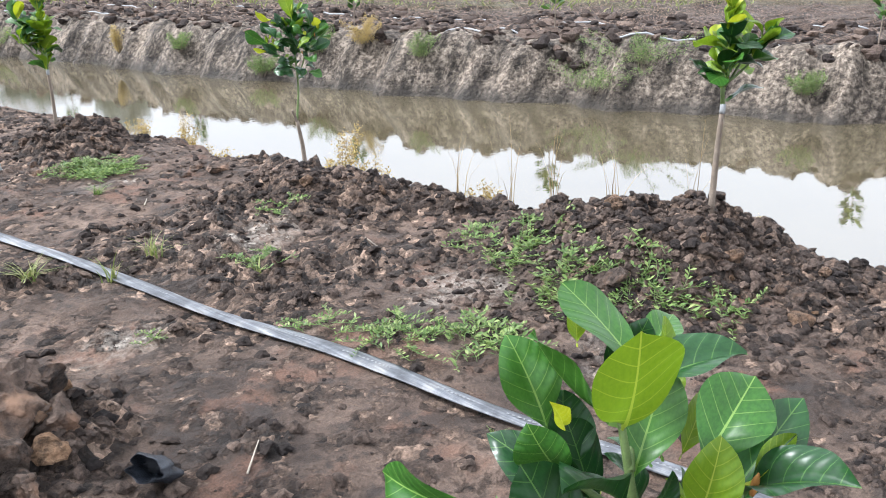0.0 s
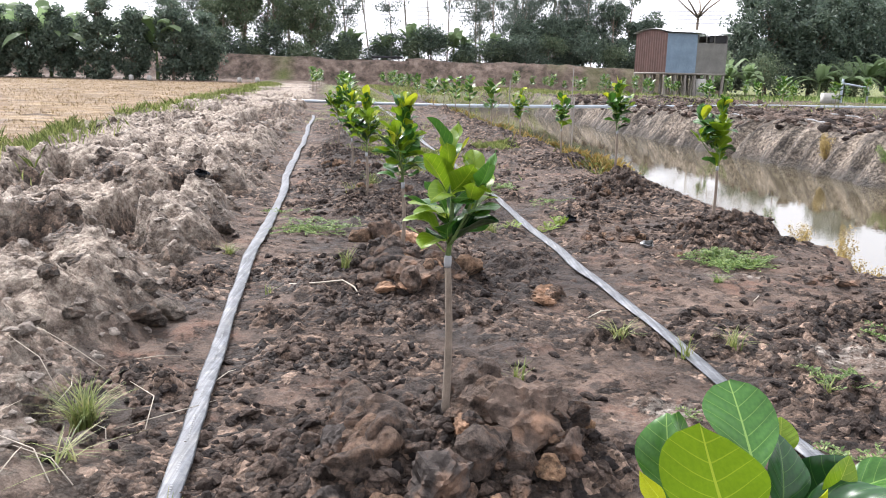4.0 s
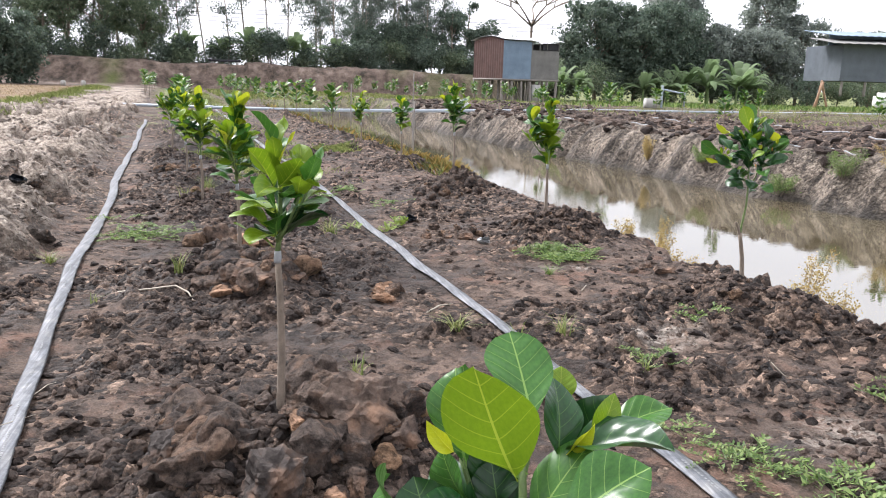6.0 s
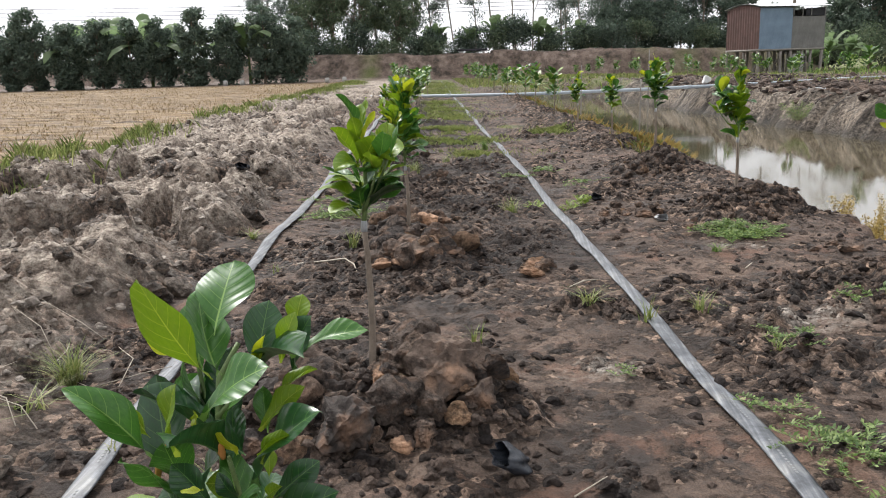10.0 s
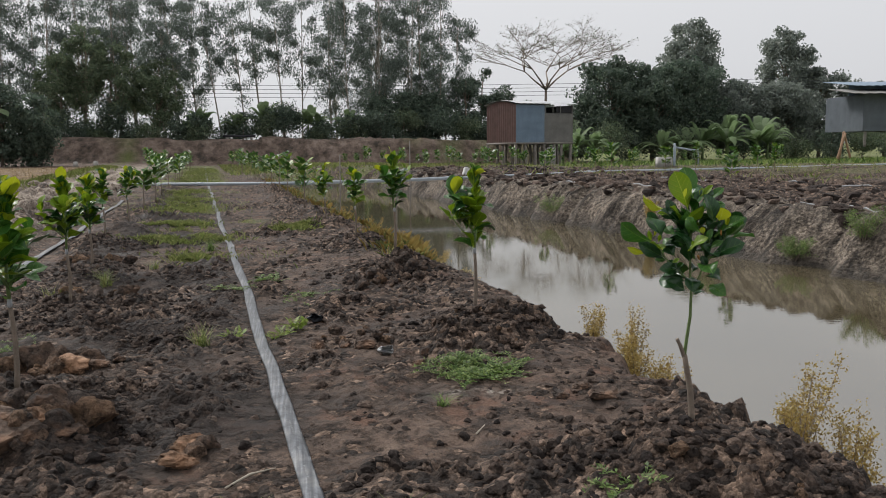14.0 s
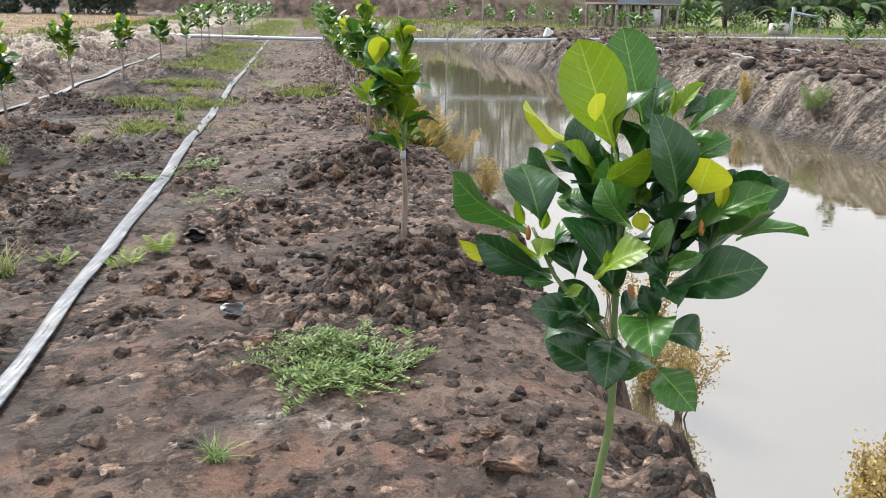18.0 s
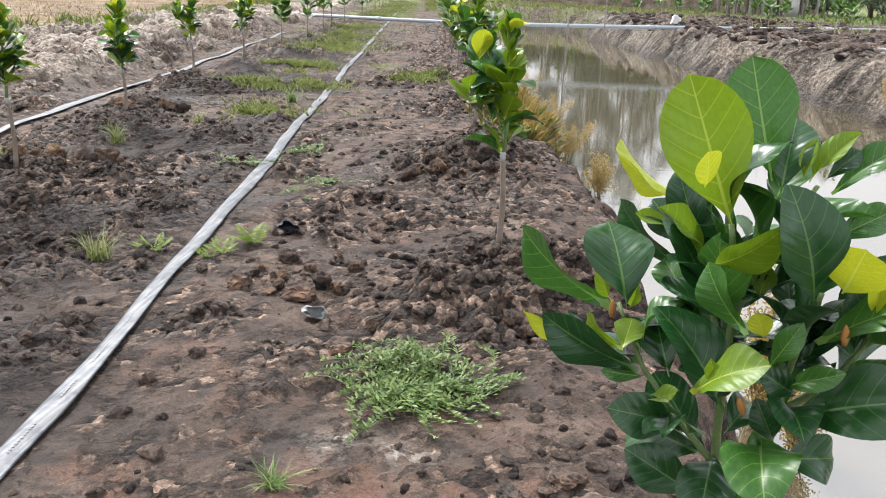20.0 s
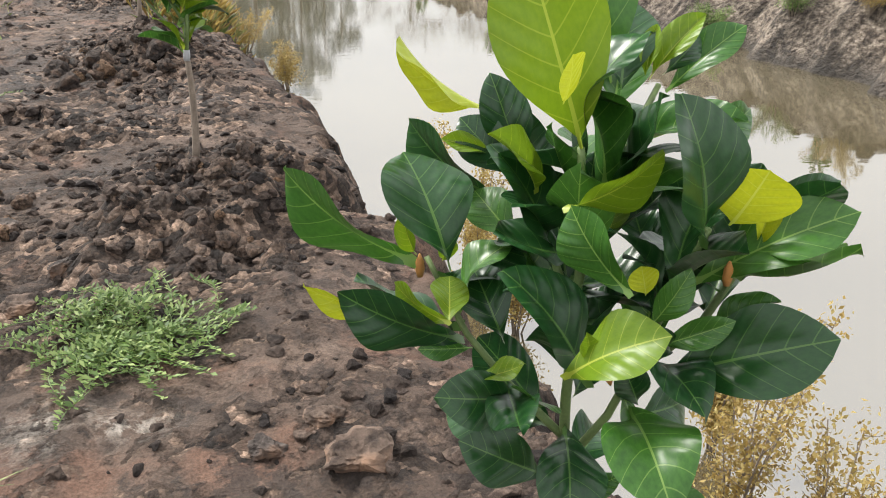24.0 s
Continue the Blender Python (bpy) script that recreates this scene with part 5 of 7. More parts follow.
def tree(name, label, x, y, tall, trunk_r, crown, leaf_mat, seed, lean=(0, 0), clusters=40, per=45, size=0.4, low=0.35, droop=0.3, bark=None, slim=0.5, z=None, clump=None):
    """Trunk with limbs and a crown of leaf clumps; crown: half width and half height of its outline."""
    rng = np.random.default_rng(seed)
    z0 = ground(x, y) - 0.1 if z is None else z
    top = thing(name, label, "tree", (x, y, z0), "trees behind the beds")
    ax = np.array([lean[0], lean[1], 1.0])
    bend = rng.standard_normal(2) * 0.03 * tall
    line = [Vector((lean[0] * tall * f + bend[0] * math.sin(3 * f), lean[1] * tall * f + bend[1] * math.sin(3 * f), tall * f)) for f in np.linspace(0, 0.93, 8)]
    pieces = [tube(line, [trunk_r * (1 - 0.85 * f) for f in np.linspace(0, 1, 8)], 7)]
    pts = []
    cw, ch = crown
    mid = tall - ch
    for c in range(clusters):
        u = rng.standard_normal(3)
        u /= np.linalg.norm(u)
        r = 0.45 + 0.55 * rng.random() ** 0.5
        h = mid + u[2] * ch * r
        w = cw * r * (0.75 + 0.5 * rng.random())
        f = min(0.93, max(0.05, h / tall))
        centre = np.array([lean[0] * h + bend[0] * math.sin(3 * f) + u[0] * w, lean[1] * h + bend[1] * math.sin(3 * f) + u[1] * w, h])
        fb = min(0.9, max(low * 0.8, (h - 0.55 * w - 0.06 * tall) / tall))
        root = line[int(fb * 7)].lerp(line[min(7, int(fb * 7) + 1)], fb * 7 - int(fb * 7))
        if c % 2 == 0:
            e = Vector(centre)
            m = root.lerp(e, 0.55) + Vector((0, 0, 0.08 * tall * rng.random()))
            rr = trunk_r * 0.30 * (1 - 0.6 * fb)
            pieces.append(tube([root, m, e], [rr, rr * 0.6, rr * 0.2], 5))
        k2 = (clump or (0.20 * cw + 0.25) * 1.9) * (0.6 + 0.7 * rng.random())
        spread = np.array([k2, k2, k2 * 0.8])
        u3 = rng.standard_normal((int(per * (0.5 + rng.random())), 3))
        u3 /= np.linalg.norm(u3, axis=1, keepdims=True)
        pts.append(centre + u3 * rng.random((len(u3), 1)) ** 0.45 * spread)
    part("trunk", joined(*pieces), bark or BARK, top)
    V, F = cards(np.concatenate(pts), size, rng, droop, slim)
    part("crown", quick_mesh("crown", V, F, leaf_mat), None, top)
    return top


rngT = random.Random(77)
GUM = "tall slender eucalyptus with thin pale trunk and airy grey-green crown"
# airy gums with sky between them, then a denser clump beside the hut
for k, (x, y, h, lean, w) in enumerate([
        (-29.5, 99, 19, 0.0, 1.9), (-27.4, 96, 21, 0.02, 2.1), (-25.4, 99, 20, -0.02, 1.9), (-23.8, 97, 18, 0.03, 1.7), (-20.5, 99, 21, -0.03, 2.0), (-18.0, 95, 18, 0.06, 1.8), (-15.0, 98, 20, -0.06, 1.9), (-12.5, 100, 21, 0.02, 1.9), (-10.5, 96, 17, -0.08, 1.6),
        (-5.5, 97, 19, -0.13, 1.6), (-3.0, 96, 18, -0.10, 1.6), (-1.0, 99, 19, -0.07, 1.7), (1.0, 96, 18, -0.05, 1.5), (3.0, 98, 19, 0.02, 1.6), (6.5, 97, 20, 0.02, 1.9),
        (8.5, 95, 18, -0.02, 1.7), (10.5, 97, 20, 0.03, 1.9), (12.0, 95, 19, 0.0, 1.9), (13.5, 98, 21, -0.02, 2.0), (15.0, 95, 18, 0.03, 1.8), (16.5, 97, 20, -0.01, 2.0), (18.5, 96, 17, 0.02, 1.8), (20.5, 97, 15, 0.04, 1.6),
        (-22.0, 105, 17, 0.02, 1.9), (-16.5, 106, 18, -0.02, 1.9), (-13.0, 107, 16, 0.03, 1.8), (-9.0, 106, 19, 0.0, 1.8), (7.5, 106, 18, -0.02, 1.9), (11.5, 105, 17, 0.02, 1.9), (15.5, 106, 19, 0.0, 1.9), (19.5, 106, 16, 0.02, 1.8)]):
    h = h * (1.18 if x > 6 or x < -8 else 1.06)
    tree("eucalyptus_tree", GUM, x, y, h, rngT.uniform(0.10, 0.17), (w * 1.35, h * (rngT.uniform(0.38, 0.44) if x > 6 or x < -8 else rngT.uniform(0.26, 0.34))), EUCA, 500 + k, (lean, 0), (50 if x > 6 else 62 if x < -8 else 38), 118, 0.26, 0.3, 1.6, PALEBARK, 0.36, None, 0.95)
for k, (x, y, h, w) in enumerate([(-21.5, 92, 8.5, 2.4), (-19.0, 91, 11.5, 2.6), (-15.5, 92, 10.0, 2.8), (-12.0, 93, 9.0, 2.4), (11.5, 93, 6.5, 2.0), (14.5, 93, 8.0, 2.2), (17.5, 93, 7.5, 2.0), (21.5, 94, 10.0, 2.3), (23.5, 95, 11.5, 2.2), (26.5, 96, 9.0, 2.2)]):
    tree("broadleaf_tree", "leaning broadleaf tree with layered mid-green crown on the dike", x, y, h, 0.18, (w, h * 0.40), PALETREE if x < 0 else DARKTREE, 560 + k, (rngT.uniform(-0.05, 0.05), 0), 54, 130, 0.27, 0.2, 0.3, None, 0.55, None, 0.80)
# haze is in the leaf colour: paler HAZETREE copy from the fourth tree on
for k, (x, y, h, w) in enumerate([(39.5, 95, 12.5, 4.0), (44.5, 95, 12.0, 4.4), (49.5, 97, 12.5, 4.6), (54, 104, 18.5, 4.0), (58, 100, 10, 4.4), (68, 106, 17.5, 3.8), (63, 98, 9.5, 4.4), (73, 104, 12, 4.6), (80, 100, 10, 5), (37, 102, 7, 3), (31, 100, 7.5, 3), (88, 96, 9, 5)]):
    tree("broadleaf_tree", "broad green tree behind the hut, leaf colour paled for haze", x, y, h, 0.25, (w, h * 0.45), HAZETREE if k > 2 else DARKTREE, 600 + k, (0, 0), 150, 150, 0.36, 0.2, 0.2, None, 0.6, None, 1.20)
for k in range(13):
    x = (-18.9 - 3.0 * k) + rngT.uniform(-0.3, 0.3)
    h = rngT.uniform(6.0, 7.4)
    tree("citrus_tree", "dark dense fruit tree at the edge of the stubble field", x, 74 + rngT.uniform(-0.8, 0.8), h, 0.12, (1.45, h * 0.52), DARKTREE, 640 + k, (0, 0), 90, 95, 0.27, 0.1, 0.1, None, 0.55, None, 0.65)
for k in range(16):
    x = 28 + 4.2 * k + rngT.uniform(-1, 1)
    tree("shrub", "dense green shrub under the far trees", x, 90 + rngT.uniform(-2, 4), rngT.uniform(2.6, 4.4), 0.08, (rngT.uniform(1.6, 2.4), rngT.uniform(1.3, 2.1)), (DARKTREE, PALETREE, PALETREE)[k % 3], 1700 + k, (0, 0), 36, 80, 0.24, 0.1, 0.1)
for k in range(30):
    x = -26 + 1.75 * k + rngT.uniform(-1, 1)
    tree("shrub", "low green shrub on top of the dike", x, 89.6 + rngT.uniform(-0.8, 1.2), rngT.uniform(1.0, 3.4) * (0.55 if -6.5 < x < -4 else 1), 0.06, (rngT.uniform(1.0, 1.9), rngT.uniform(0.9, 1.8)), (DARKTREE, DARKTREE, PALETREE)[k % 3], 1740 + k, (0, 0), 28, 90, 0.24, 0.1, 0.1)


def bare_tree(x, y, tall, seed):
    rng = random.Random(seed)
    top = thing("bare_tree", "spreading nearly leafless tree with flat fine-twigged crown", "tree", (x, y, ground(x, y)))
    pieces, ends = [], []

    def grow(p, d, ln, r, depth):
        q = p + d * ln
        pieces.append(tube([p, p.lerp(q, 0.5) + Vector((rng.uniform(-1, 1), rng.uniform(-1, 1), 0)) * ln * 0.05, q], [r, r * 0.8, r * 0.6], 5))
        ends.append(q)
        if depth == 0:
            return
        for k in range(3 if depth > 1 else 4):
            a = rng.uniform(0, 6.283)
            e = (d + 0.75 * Vector((math.cos(a), math.sin(a), rng.uniform(-0.25, 0.25)))).normalized()
            e.z = e.z * 0.65 + 0.10
            grow(q, e.normalized(), ln * rng.uniform(0.6, 0.85), r * 0.6, depth - 1)

    grow(Vector((0, 0, 0)), Vector((0.02, 0, 1)), tall * 0.42, 0.26, 0)
    for k in range(5):
        a = k * 1.26
        grow(Vector((0.02 * tall * 0.42, 0, tall * 0.40)), Vector((math.cos(a) * 0.95, math.sin(a) * 0.95, 0.8)).normalized(), tall * 0.165, 0.13, 5)
    part("trunk", joined(*pieces), BARK, top)
    r2 = np.random.default_rng(seed)
    pts = np.array([tuple(e) for e in ends[10:]])
    pts = pts[::2] + r2.standard_normal((len(pts[::2]), 3)) * 0.3
    V, F = cards(pts, 0.20, r2)
    part("crown", quick_mesh("crown", V, F, PALETREE), None, top)


bare_tree(33.2, 102, 22.5, 9)


def banana(x, y, tall, seed, z=None):
    rng = random.Random(seed)
    top = thing("banana_plant", "banana plant with long arching tattered leaves", "banana plant", (x, y, ground(x, y) if z is None else z), "banana plants")
    part("stem", tube(stem_line((0, 0, 0), (0, 0, tall * 0.34)), [0.16, 0.15, 0.13, 0.12, 0.10, 0.08], 8), STEM, top)
    for k in range(12):
        a, el = k * 2.4 + rng.uniform(-0.3, 0.3), rng.uniform(0.35, 1.45)
        ln = tall * rng.uniform(0.5, 0.8)
        verts, faces = [], []
        for i in range(9):
            f = i / 8
            out = ln * f * math.cos(el) * (1 - 0.1 * f)
            zz = tall * 0.32 + ln * (f * math.sin(el) - 0.48 * f * f * f)
            w = 0.36 * math.sin(math.pi * min(1, 0.12 + 0.88 * f)) ** 0.6 * tall / 5
            for sgn in (-1, 0, 1):
                ww = w * sgn * (1 + 0.3 * rng.uniform(-1, 1))
                verts.append((math.cos(a) * out - math.sin(a) * ww, math.sin(a) * out + math.cos(a) * ww, zz - 0.25 * abs(ww) + (0.03 if sgn == 0 else 0)))
        for i in range(8):
            for j in range(2):
                q = i * 3 + j
                faces.append((q, q + 1, q + 4, q + 3))
        part("leaf", (verts, faces), BANANA, top)


for k, (x, y, h) in enumerate([(-33, 76, 9.4), (-36, 77, 9.8), (-30.5, 78, 8.6), (-41, 76, 9.0), (-38.5, 78, 9.2), (-23.2, 75, 8.4), (-8.7, 91, 3.6), (-7.4, 92, 4.8), (-3.8, 91, 4.2), (-1.0, 92, 5.4), (-0.2, 91, 3.6), (3.6, 92, 5.2), (4.6, 91, 4.0), (8.0, 92, 4.6), (29, 82, 4.6), (31, 84, 6.0), (33.5, 85, 5.2), (50, 87, 6.5), (53, 86, 7.4), (45.5, 88, 6.0), (48, 89, 7.0), (42.5, 88, 5.5), (55.5, 88, 6.5), (51.5, 90, 7.5), (75, 70, 6.5)]):
    banana(x, 90.2 if 90 < y < 93 else y, h, 700 + k)


# ---- stilt hut ----
def corrugated(name, width, high, mat, parent, at, turn, pitch=0.075, depth=0.016, tilt=0.0):
    """A standing corrugated sheet, width along its own x."""
    n = int(width / pitch) * 4
    verts, faces = [], []
    for i in range(n + 1):
        x = width * i / n
        d = depth * math.sin(2 * math.pi * i / 4 + 0.4)
        for z, off in ((0, 0.0), (high, 0.0), (high, 0.012), (0, 0.012)):
            verts.append((x, d + off, z))
    for i in range(n):
        for j in range(4):
            a, b = i * 4 + j, i * 4 + (j + 1) % 4
            faces.append((a, b, b + 4, a + 4))
    ob = part(name, (verts, faces), mat, parent, smooth=False)
    ob.matrix_basis = pose(*at, tilt, 0, turn)
    return ob


RUST = plain("rusty_sheet", (0.092, 0.050, 0.043), 0.7, 0.2, 0.4, 1.5, 0.2)
BLUE = plain("weathered_blue_sheet", (0.20, 0.27, 0.35), 0.5, 0.3, 0.25, 1.2, 0.1)
GREYS = plain("grey_sheet", (0.20, 0.195, 0.185), 0.6, 0.2, 0.3, 1.2, 0.2)
TIN = plain("galvanised_roof", (0.56, 0.57, 0.58), 0.45, 0.4, 0.2, 1.5, 0.1)
POST = plain("weathered_post", (0.22, 0.20, 0.18), 0.9, 0, 0.35, 5, 0.4)
CONC = plain("grey_concrete", (0.36, 0.35, 0.33), 0.9, 0, 0.25, 3, 0.3)
# near black: solid stand-in for shade inside openings; also slab and cables
DARKIN = plain("black_and_opening_shade", (0.03, 0.03, 0.035), 0.9, 0, 0.3, 3, 0.1)


def hut():
    """A hut on posts: rust-red end with an arched top, blue front, grey side bay."""
    x0, y0, zg = 21.6, 73.0, ground(23, 74) - 0.05
    top = thing("stilt_hut", "small hut on stilts with rusty red and blue corrugated walls", "hut", (x0, y0, zg), turn=18.0)
    floor = 2.2
    W, D, H = 6.3, 5.0, 3.45
    part("floor", bevelled(W / 2, D / 2, floor - 0.1, W + 0.1, D + 0.1, 0.16), POST, top)
    corrugated("front_sheet", 3.1, H, BLUE, top, (0, 0, floor - 0.1), 0)
    corrugated("bay_sheet", W - 3.1, H - 0.75, GREYS, top, (3.1, 0.02, floor - 0.1), 0)
    # dark panel paints the shade behind the bay's opening
    part("bay_shade_panel", box(W - 0.95, 0.16, floor + H - 0.48, 1.8, 0.06, 0.6), DARKIN, top, smooth=False)
    for k in range(3):
        part("mullion", box(3.2 + 0.85 * k, 0.03, floor + H - 0.48, 0.07, 0.06, 0.68), GREYS, top, smooth=False)
    corrugated("back_sheet", W, H, GREYS, top, (0, D, floor - 0.1), 0)
    corrugated("side_sheet", D, H, GREYS, top, (W, 0, floor - 0.1), 90)
    n = 18
    verts, faces = [], []
    for i in range(n * 3 + 1):
        f = i / (n * 3)
        d = 0.016 * math.sin(i * math.pi / 2)
        arch = 0.55 * math.sin(math.pi * (0.12 + 0.76 * f)) - 0.2
        for z, o in ((floor - 0.15, 0), (floor + H + arch - 0.1, 0), (floor + H + arch - 0.1, -0.012), (floor - 0.15, -0.012)):
            verts.append((d + o, D * f, z))
    for i in range(n * 3):
        for j in range(4):
            a, b = i * 4 + j, i * 4 + (j + 1) % 4
            faces.append((a, b, b + 4, a + 4))
    part("end_sheet", (verts, faces), RUST, top, "rust-red arched end wall", smooth=False)
    verts, faces = [], []
    m = 40
    for i in range(m + 1):
        for j in range(15):
            f = j / 14
            z = floor + H - 0.02 + 0.55 * math.sin(math.pi * (0.12 + 0.76 * f)) - 0.2 + 0.018 * math.sin(i * math.pi / 2)
            verts.append((-0.15 + (W + 0.45) * i / m, -0.35 + (D + 0.7) * f, z))
    for i in range(m):
        for j in range(14):
            a = i * 15 + j
            faces.append((a, a + 1, a + 16, a + 15))
    roof = part("roof", (verts, faces), TIN, top, "pale galvanised sheet roof", smooth=False)
    thick = roof.modifiers.new("thick", "SOLIDIFY")
    thick.thickness = 0.02
    rng = random.Random(3)
    for i in range(7):
        for j in range(3):
            px, py = 0.15 + i * (W - 0.3) / 6 + rng.uniform(-0.15, 0.15), 0.15 + j * (D - 0.3) / 2
            part("post", tube(stem_line((px + rng.uniform(-0.2, 0.2), py, -0.5), (px, py, floor - 0.1)), rng.uniform(0.10, 0.15), 7), POST, top)
    for i in range(9):
        px = 0.3 + i * 0.52
        part("stake", tube(stem_line((px + rng.uniform(-0.15, 0.15), rng.uniform(0, 3), -0.4), (px, rng.uniform(0, 3), floor - 0.15)), 0.05, 6), POST, top)
    part("tank", bevelled(3.9, 0.4, 0.85, 1.0, 0.8, 1.7, 0.05), CONC, top, "grey concrete box under the bay")


hut()


# ---- water pipe across the canal ----
PIPE = plain("grey_blue_pipe", (0.33, 0.37, 0.41), 0.4, 0, 0.15, 4, 0.05)


def pipe_run(name, label, points, r, joints):
    top = thing(name, label, "pipe")
    pts = []
    for a, b in zip(points, points[1:]):
        pts += stem_line(a, b, n=10)[:-1]
    pts.append(Vector(points[-1]))
    part("pipe", tube(pts, r, 10), PIPE, top)
    for k in joints:
        p, q = pts[k], pts[k + 1]
        d = (q - p).normalized() * 0.12
        part("coupling", tube([p - d, p + d], r * 1.25, 10), PIPE, top, "grey pipe coupling")
    return top


pipe_run("water_pipe", "long grey plastic water pipe spanning the canal", [(-5.0, 34.6, 0.15), (-1.5, 33.2, 0.16), (1.5, 32.2, 0.17), (6.0, 32.2, 0.22), (11.5, 33.0, 0.30), (14.4, 34.0, 0.34)], 0.062, (9, 20, 30, 41))
pipe_run("water_pipe", "grey plastic water pipe lying on the far bank", [(14.0, 34.8, 0.32), (19, 35.4, 0.32), (25, 36.4, 0.32), (31, 38.2, 0.32), (45, 40, 0.35)], 0.062, (9, 22))


# ---- saplings further along, on both beds and the far bank ----
def far_sapling(x, y, seed, tall, label="small jackfruit sapling with bright green leaves in a far row"):
    rng = np.random.default_rng(seed)
    top = thing("jackfruit_sapling", label, "sapling", (x, y, ground(x, y) - 0.03), "saplings planted along the beds")
    bare = tall * 0.45
    part("trunk", tube(stem_line((0, 0, 0), (0.02, 0, tall * 0.85)), [0.016, 0.014, 0.012, 0.01, 0.008, 0.006], 6), BARK, top)
    n = 60
    h = bare + (tall - bare) * rng.random(n) ** 0.8
    a = rng.random(n) * 6.283
    r = 0.12 + 0.20 * rng.random(n)
    base = np.stack([0.3 * r * np.cos(a), 0.3 * r * np.sin(a), h - 0.05], -1)
    tip = np.stack([r * np.cos(a), r * np.sin(a), h + 0.10 * rng.random(n)], -1)
    d = tip - base
    side = np.stack([-np.sin(a), np.cos(a), 0.3 * rng.standard_normal(n)], -1) * 0.055
    mid = base + 0.6 * d
    V = np.stack([base, mid + side, tip, mid - side], 1).reshape(-1, 3)
    part("foliage", quick_mesh("foliage", V, np.arange(4 * n).reshape(n, 4), SAPLEAF), None, top)


rngS = random.Random(12)
for px, py in ROW_P[6:] + ROW_Q[7:]:
    far_sapling(px + rngS.uniform(-0.1, 0.1), py, rngS.randrange(9999), rngS.uniform(0.95, 1.2))
for row in (4.4, 1.0, -0.9):
    for k in range(13):
        y = 36.5 + 3.0 * k
        if row > -0.5 or k > 3:
            far_sapling(along(row, y) + rngS.uniform(-0.2, 0.2), y, rngS.randrange(9999), rngS.uniform(1.0, 1.5))
for row in (2.6, 7.5, 12.0):
    for k in range(14):
        y = 4 + 5.2 * k + rngS.uniform(-0.6, 0.6)
        if k > 1 or row < 5:
            far_sapling(along(float(far_line(min(y, 45.0))) + row, y), y, rngS.randrange(9999), rngS.uniform(0.9, 1.3), "small jackfruit sapling in a row on the far bank")
for row in range(3):
    for k in range(9):
        far_sapling(7 + 3.6 * k + rngS.uniform(-0.5, 0.5), 55 + 8 * row + rngS.uniform(-1, 1), rngS.randrange(9999), rngS.uniform(1.0, 1.5))


# ---- weeds and grass ----
def weed_patch(x, y, radius, runners, size, mat, seed, label, tall=0.10, name="weed_patch", lie=(1.0, 1.0)):
    """Creeping weed: runners from the middle with pairs of small leaves."""
    rng = np.random.default_rng(seed)
    z0 = ground(x, y)
    top = thing(name, label, "weed", (x, y, z0), "weeds on the beds")
    V, stems = [], []
    for k in range(runners):
        a = rng.random() * 6.283
        ln = radius * (0.35 + 0.65 * rng.random())
        st = rng.standard_normal(2) * radius * 0.36
        n = max(4, int(ln / (size * 0.55)))
        rise = tall * (0.4 + 0.8 * rng.random())
        line = []
        for i in range(n + 1):
            f = i / n
            px, py = (st[0] + math.cos(a + 0.5 * f) * ln * f) * lie[0], (st[1] + math.sin(a + 0.5 * f) * ln * f) * lie[1]
            line.append((px, py, rise * math.sin(2.3 * f) * (0.7 + 0.3 * rng.random())))
        gz = surface(np.array([x + p[0] for p in line]), np.array([y + p[1] for p in line])) - z0
        line = [Vector((p[0], p[1], p[2] + g + 0.006)) for p, g in zip(line, gz)]
        stems.append(tube(line[:: max(1, n // 4)] if n > 4 else line, 0.0016, 4))
        for p in line[1:]:
            for sgn in (-1, 1):
                b = a + sgn * (0.6 + 0.9 * rng.random())
                d = Vector((math.cos(b), math.sin(b), 0.1 + 0.7 * rng.random())).normalized()
                s = size * (0.55 + 0.75 * rng.random())
                side = d.cross(Vector((rng.standard_normal() * 0.4, rng.standard_normal() * 0.4, 1))).normalized() * s * 0.20
                V += [p, p + d * s * 0.5 + side + Vector((0, 0, 0.06 * s)), p + d * s, p + d * s * 0.5 - side + Vector((0, 0, 0.06 * s))]
    V = np.array([tuple(v) for v in V])
    tagged(part("stem", joined(*stems), STEM, top), kind="stuff")
    tagged(part("foliage", quick_mesh("foliage", V, np.arange(len(V)).reshape(-1, 4), mat), None, top), kind="stuff")
    return top


def grass_tuft(x, y, blades, tall, spread, mat, seed, label, name="grass_tuft", width=0.004):
    rng = np.random.default_rng(seed)
    z0 = ground(x, y) - 0.01
    top = thing(name, label, "grass", (x, y, z0), "grass tufts on the beds")
    V, F = [], []
    for k in range(blades):
        a, out, h = rng.random() * 6.283, spread * (0.25 + 0.75 * rng.random()), tall * (0.5 + 0.5 * rng.random())
        bx, by = rng.standard_normal(2) * spread * 0.12
        w = width * (0.7 + 0.6 * rng.random())
        m = len(V)
        for f in (0, 0.4, 0.75, 1.0):
            px, py, pz = bx + math.cos(a) * out * f * f, by + math.sin(a) * out * f * f, h * (f - 0.35 * f * f * out / max(0.02, spread))
            ww = w * (1 - f) + 0.0004
            V += [(px - math.sin(a) * ww, py + math.cos(a) * ww, pz), (px + math.sin(a) * ww, py - math.cos(a) * ww, pz)]
        for i in range(3):
            q = m + 2 * i
            F.append((q, q + 1, q + 3, q + 2))
    tagged(part("foliage", quick_mesh("foliage", np.array(V), np.array(F), mat), None, top), kind="stuff")
    return top


